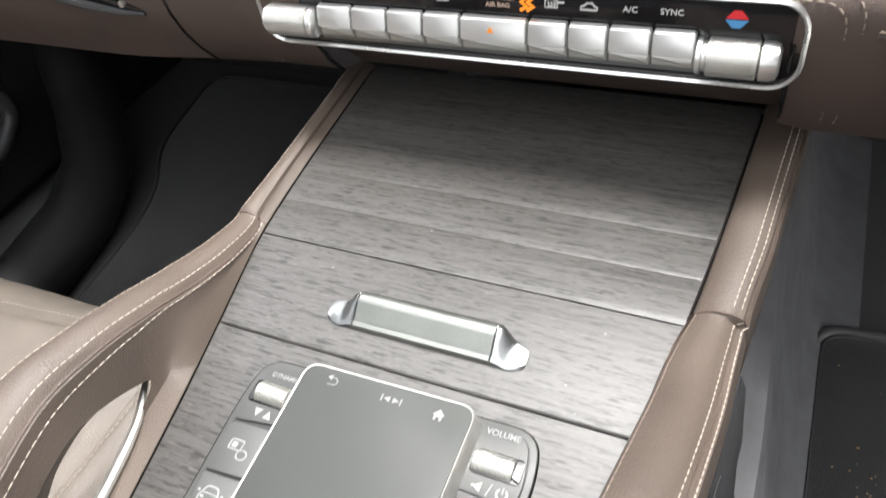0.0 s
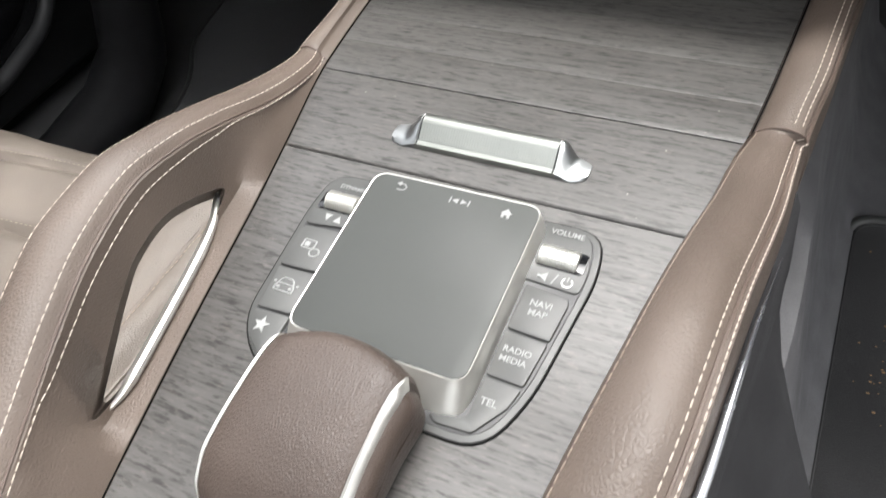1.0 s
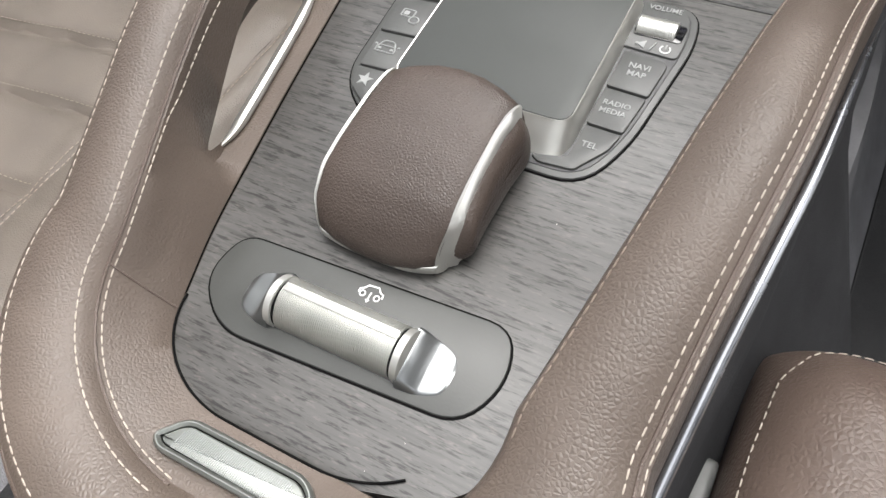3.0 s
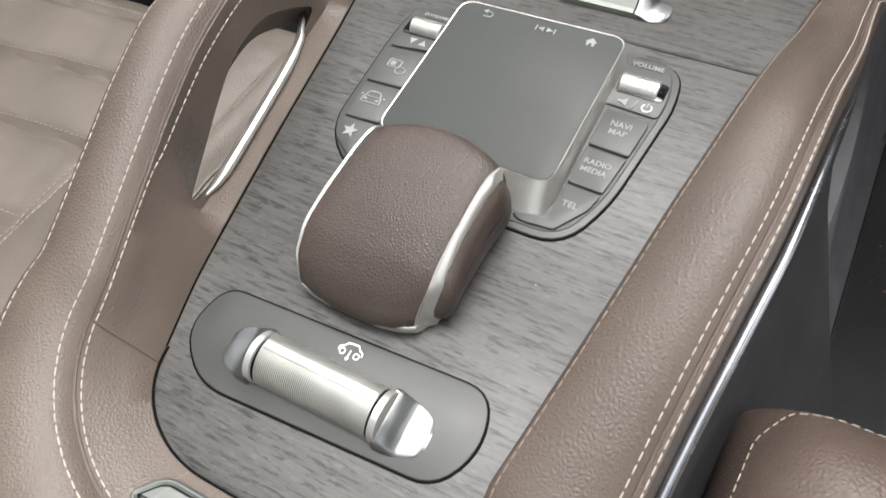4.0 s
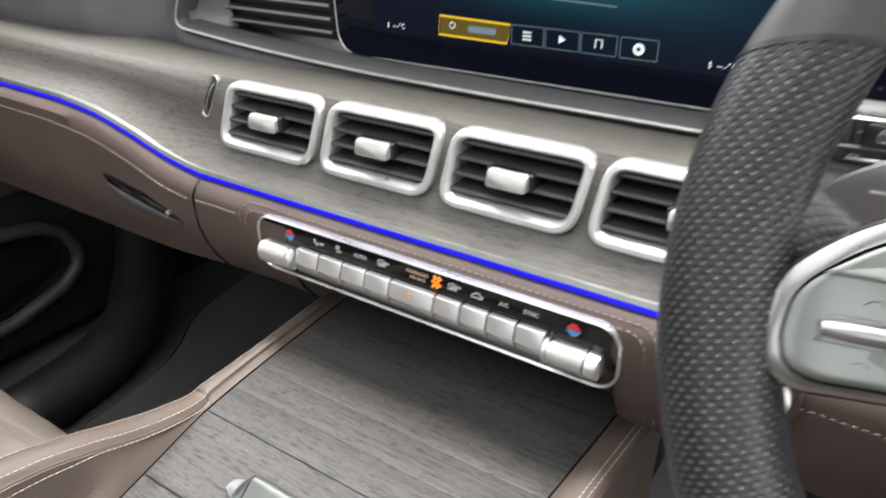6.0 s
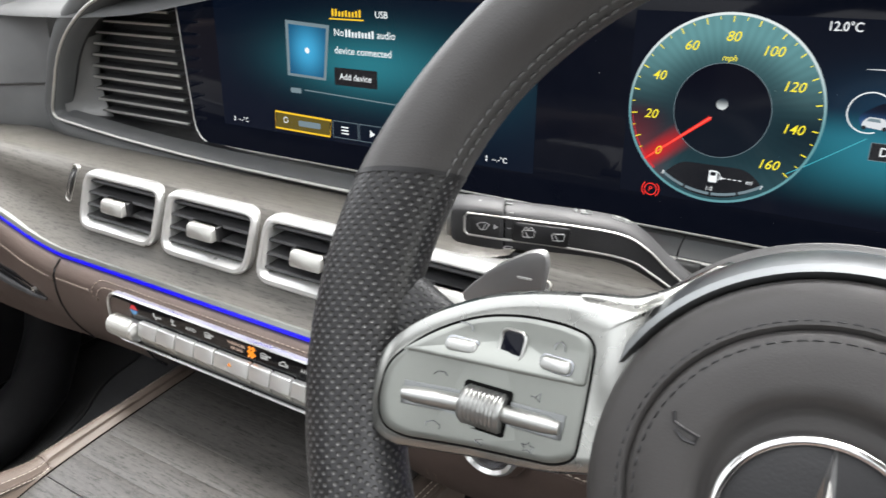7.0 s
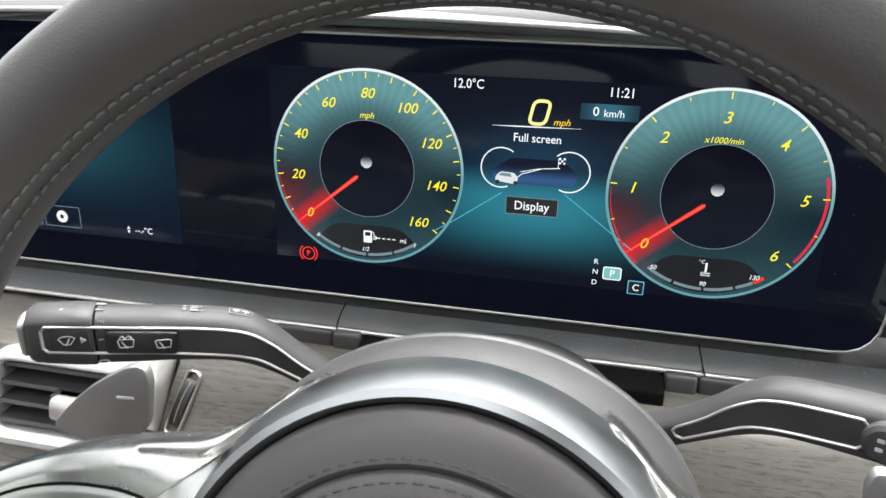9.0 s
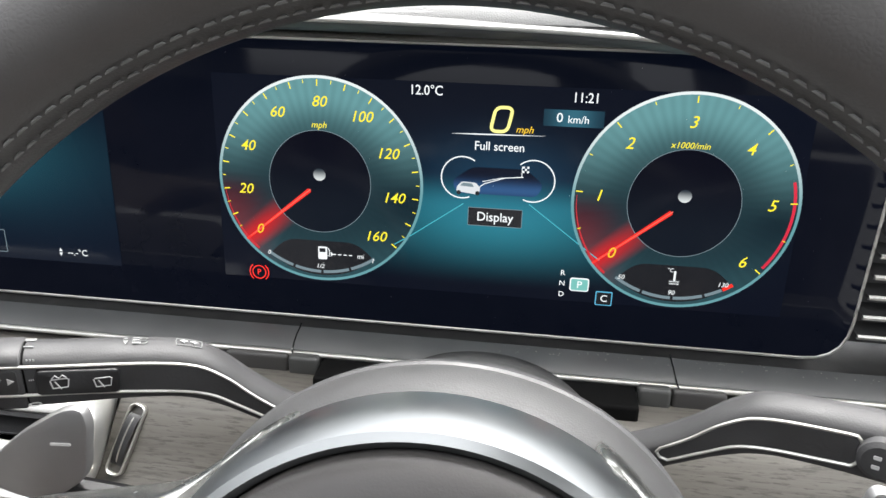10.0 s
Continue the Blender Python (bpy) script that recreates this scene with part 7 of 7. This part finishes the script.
for k in range(18):
    y = rnd.uniform(-.525, -.20)
    x = MID + rnd.uniform(-.92, .92) * half_w(y)
    bmesh.ops.create_icosphere(lint, subdivisions=1, radius=rnd.uniform(.00010, .00022), matrix=Matrix.Translation(con(x, y, .0001)) @ Matrix.Diagonal((1.4, 1, .5, 1)))
for k in range(70):
    bmesh.ops.create_icosphere(lint, subdivisions=1, radius=rnd.uniform(.00008, .00019), matrix=Matrix.Translation(Vector((rnd.uniform(.38, .56), -rnd.uniform(.0215, .030), .6268))))
for k in range(60):
    bmesh.ops.create_icosphere(lint, subdivisions=1, radius=rnd.uniform(.00006, .00013), matrix=Matrix.Translation(scr(rnd.uniform(.20, .55), rnd.uniform(.628, .764), .0014)))
lint_ob = part("dust", lint, plain("pale_dust", (.55, .52, .47), .9, 0, .2, 300, 0))
tagged(lint_ob, "pale specks of dust on the wood and the display ledge", "dust", kind="stuff")
pm_line = rounded([(-.205, -.45), (-.205, .30), (-.66, .30), (-.625, .12), (-.570, .05), (-.548, -.01), (-.535, -.10), (-.535, -.45)], [.03, .03, .05, .05, .04, .04, .04, .03], 6)
pm = thing("passenger_floor_mat", "black carpet floor mat with a thin grey edge", "floor mat")
part("carpet", slab(pm_line, on_floor, 0, .008, .003), MAT_PILE, pm)
part("edging", tube([on_floor(a, b, .008) for a, b in pm_line], .0028, 8, True), GREY, pm, "thin grey edge")

sill = thing("sill_trim", "rounded dark plastic trim between door sill and footwell", "trim")
path = [(-.755, .20, .40), (-.715, .135, .300), (-.660, .080, .230), (-.612, .020, .190), (-.588, -.05, .170), (-.582, -.14, .160), (-.582, -.35, .155), (-.582, -.90, .155)]
smooth_path = resample([Vector(p) for p in path], .02)
part("cover", tube(smooth_path, .040, 18), BLACK, sill)

door = thing("passenger_door", "black door lining with a storage pocket and brown upper panel", "door")
part("lining", box_bm(-.760, -.715, -1.2, .24, .16, .47, .012), BLACK, door)
part("upper_panel", box_bm(-.762, -.700, -1.2, .20, .385, .66, .014), DASH_BROWN, door, "brown leather upper door panel")
rim_p = [(-.60, .190), (-.175, .208), (-.095, .212), (-.02, .232), (.010, .255), (.014, .280), (.000, .312), (-.03, .330), (-.11, .344), (-.30, .352), (-.60, .356)]
part("pocket_rim", tube(resample([Vector((-.706, a, b)) for a, b in rim_p], .012), .010, 10), DARK, door, "rounded rim of the door pocket")
part("pocket", slab(rounded([(-.60, .20), (-.10, .222), (.0, .265), (-.03, .32), (-.30, .345), (-.60, .35)], .02), lambda a, b, h: Vector((-.712 + h, a, b)), 0, .002, .001), PIANO, door)
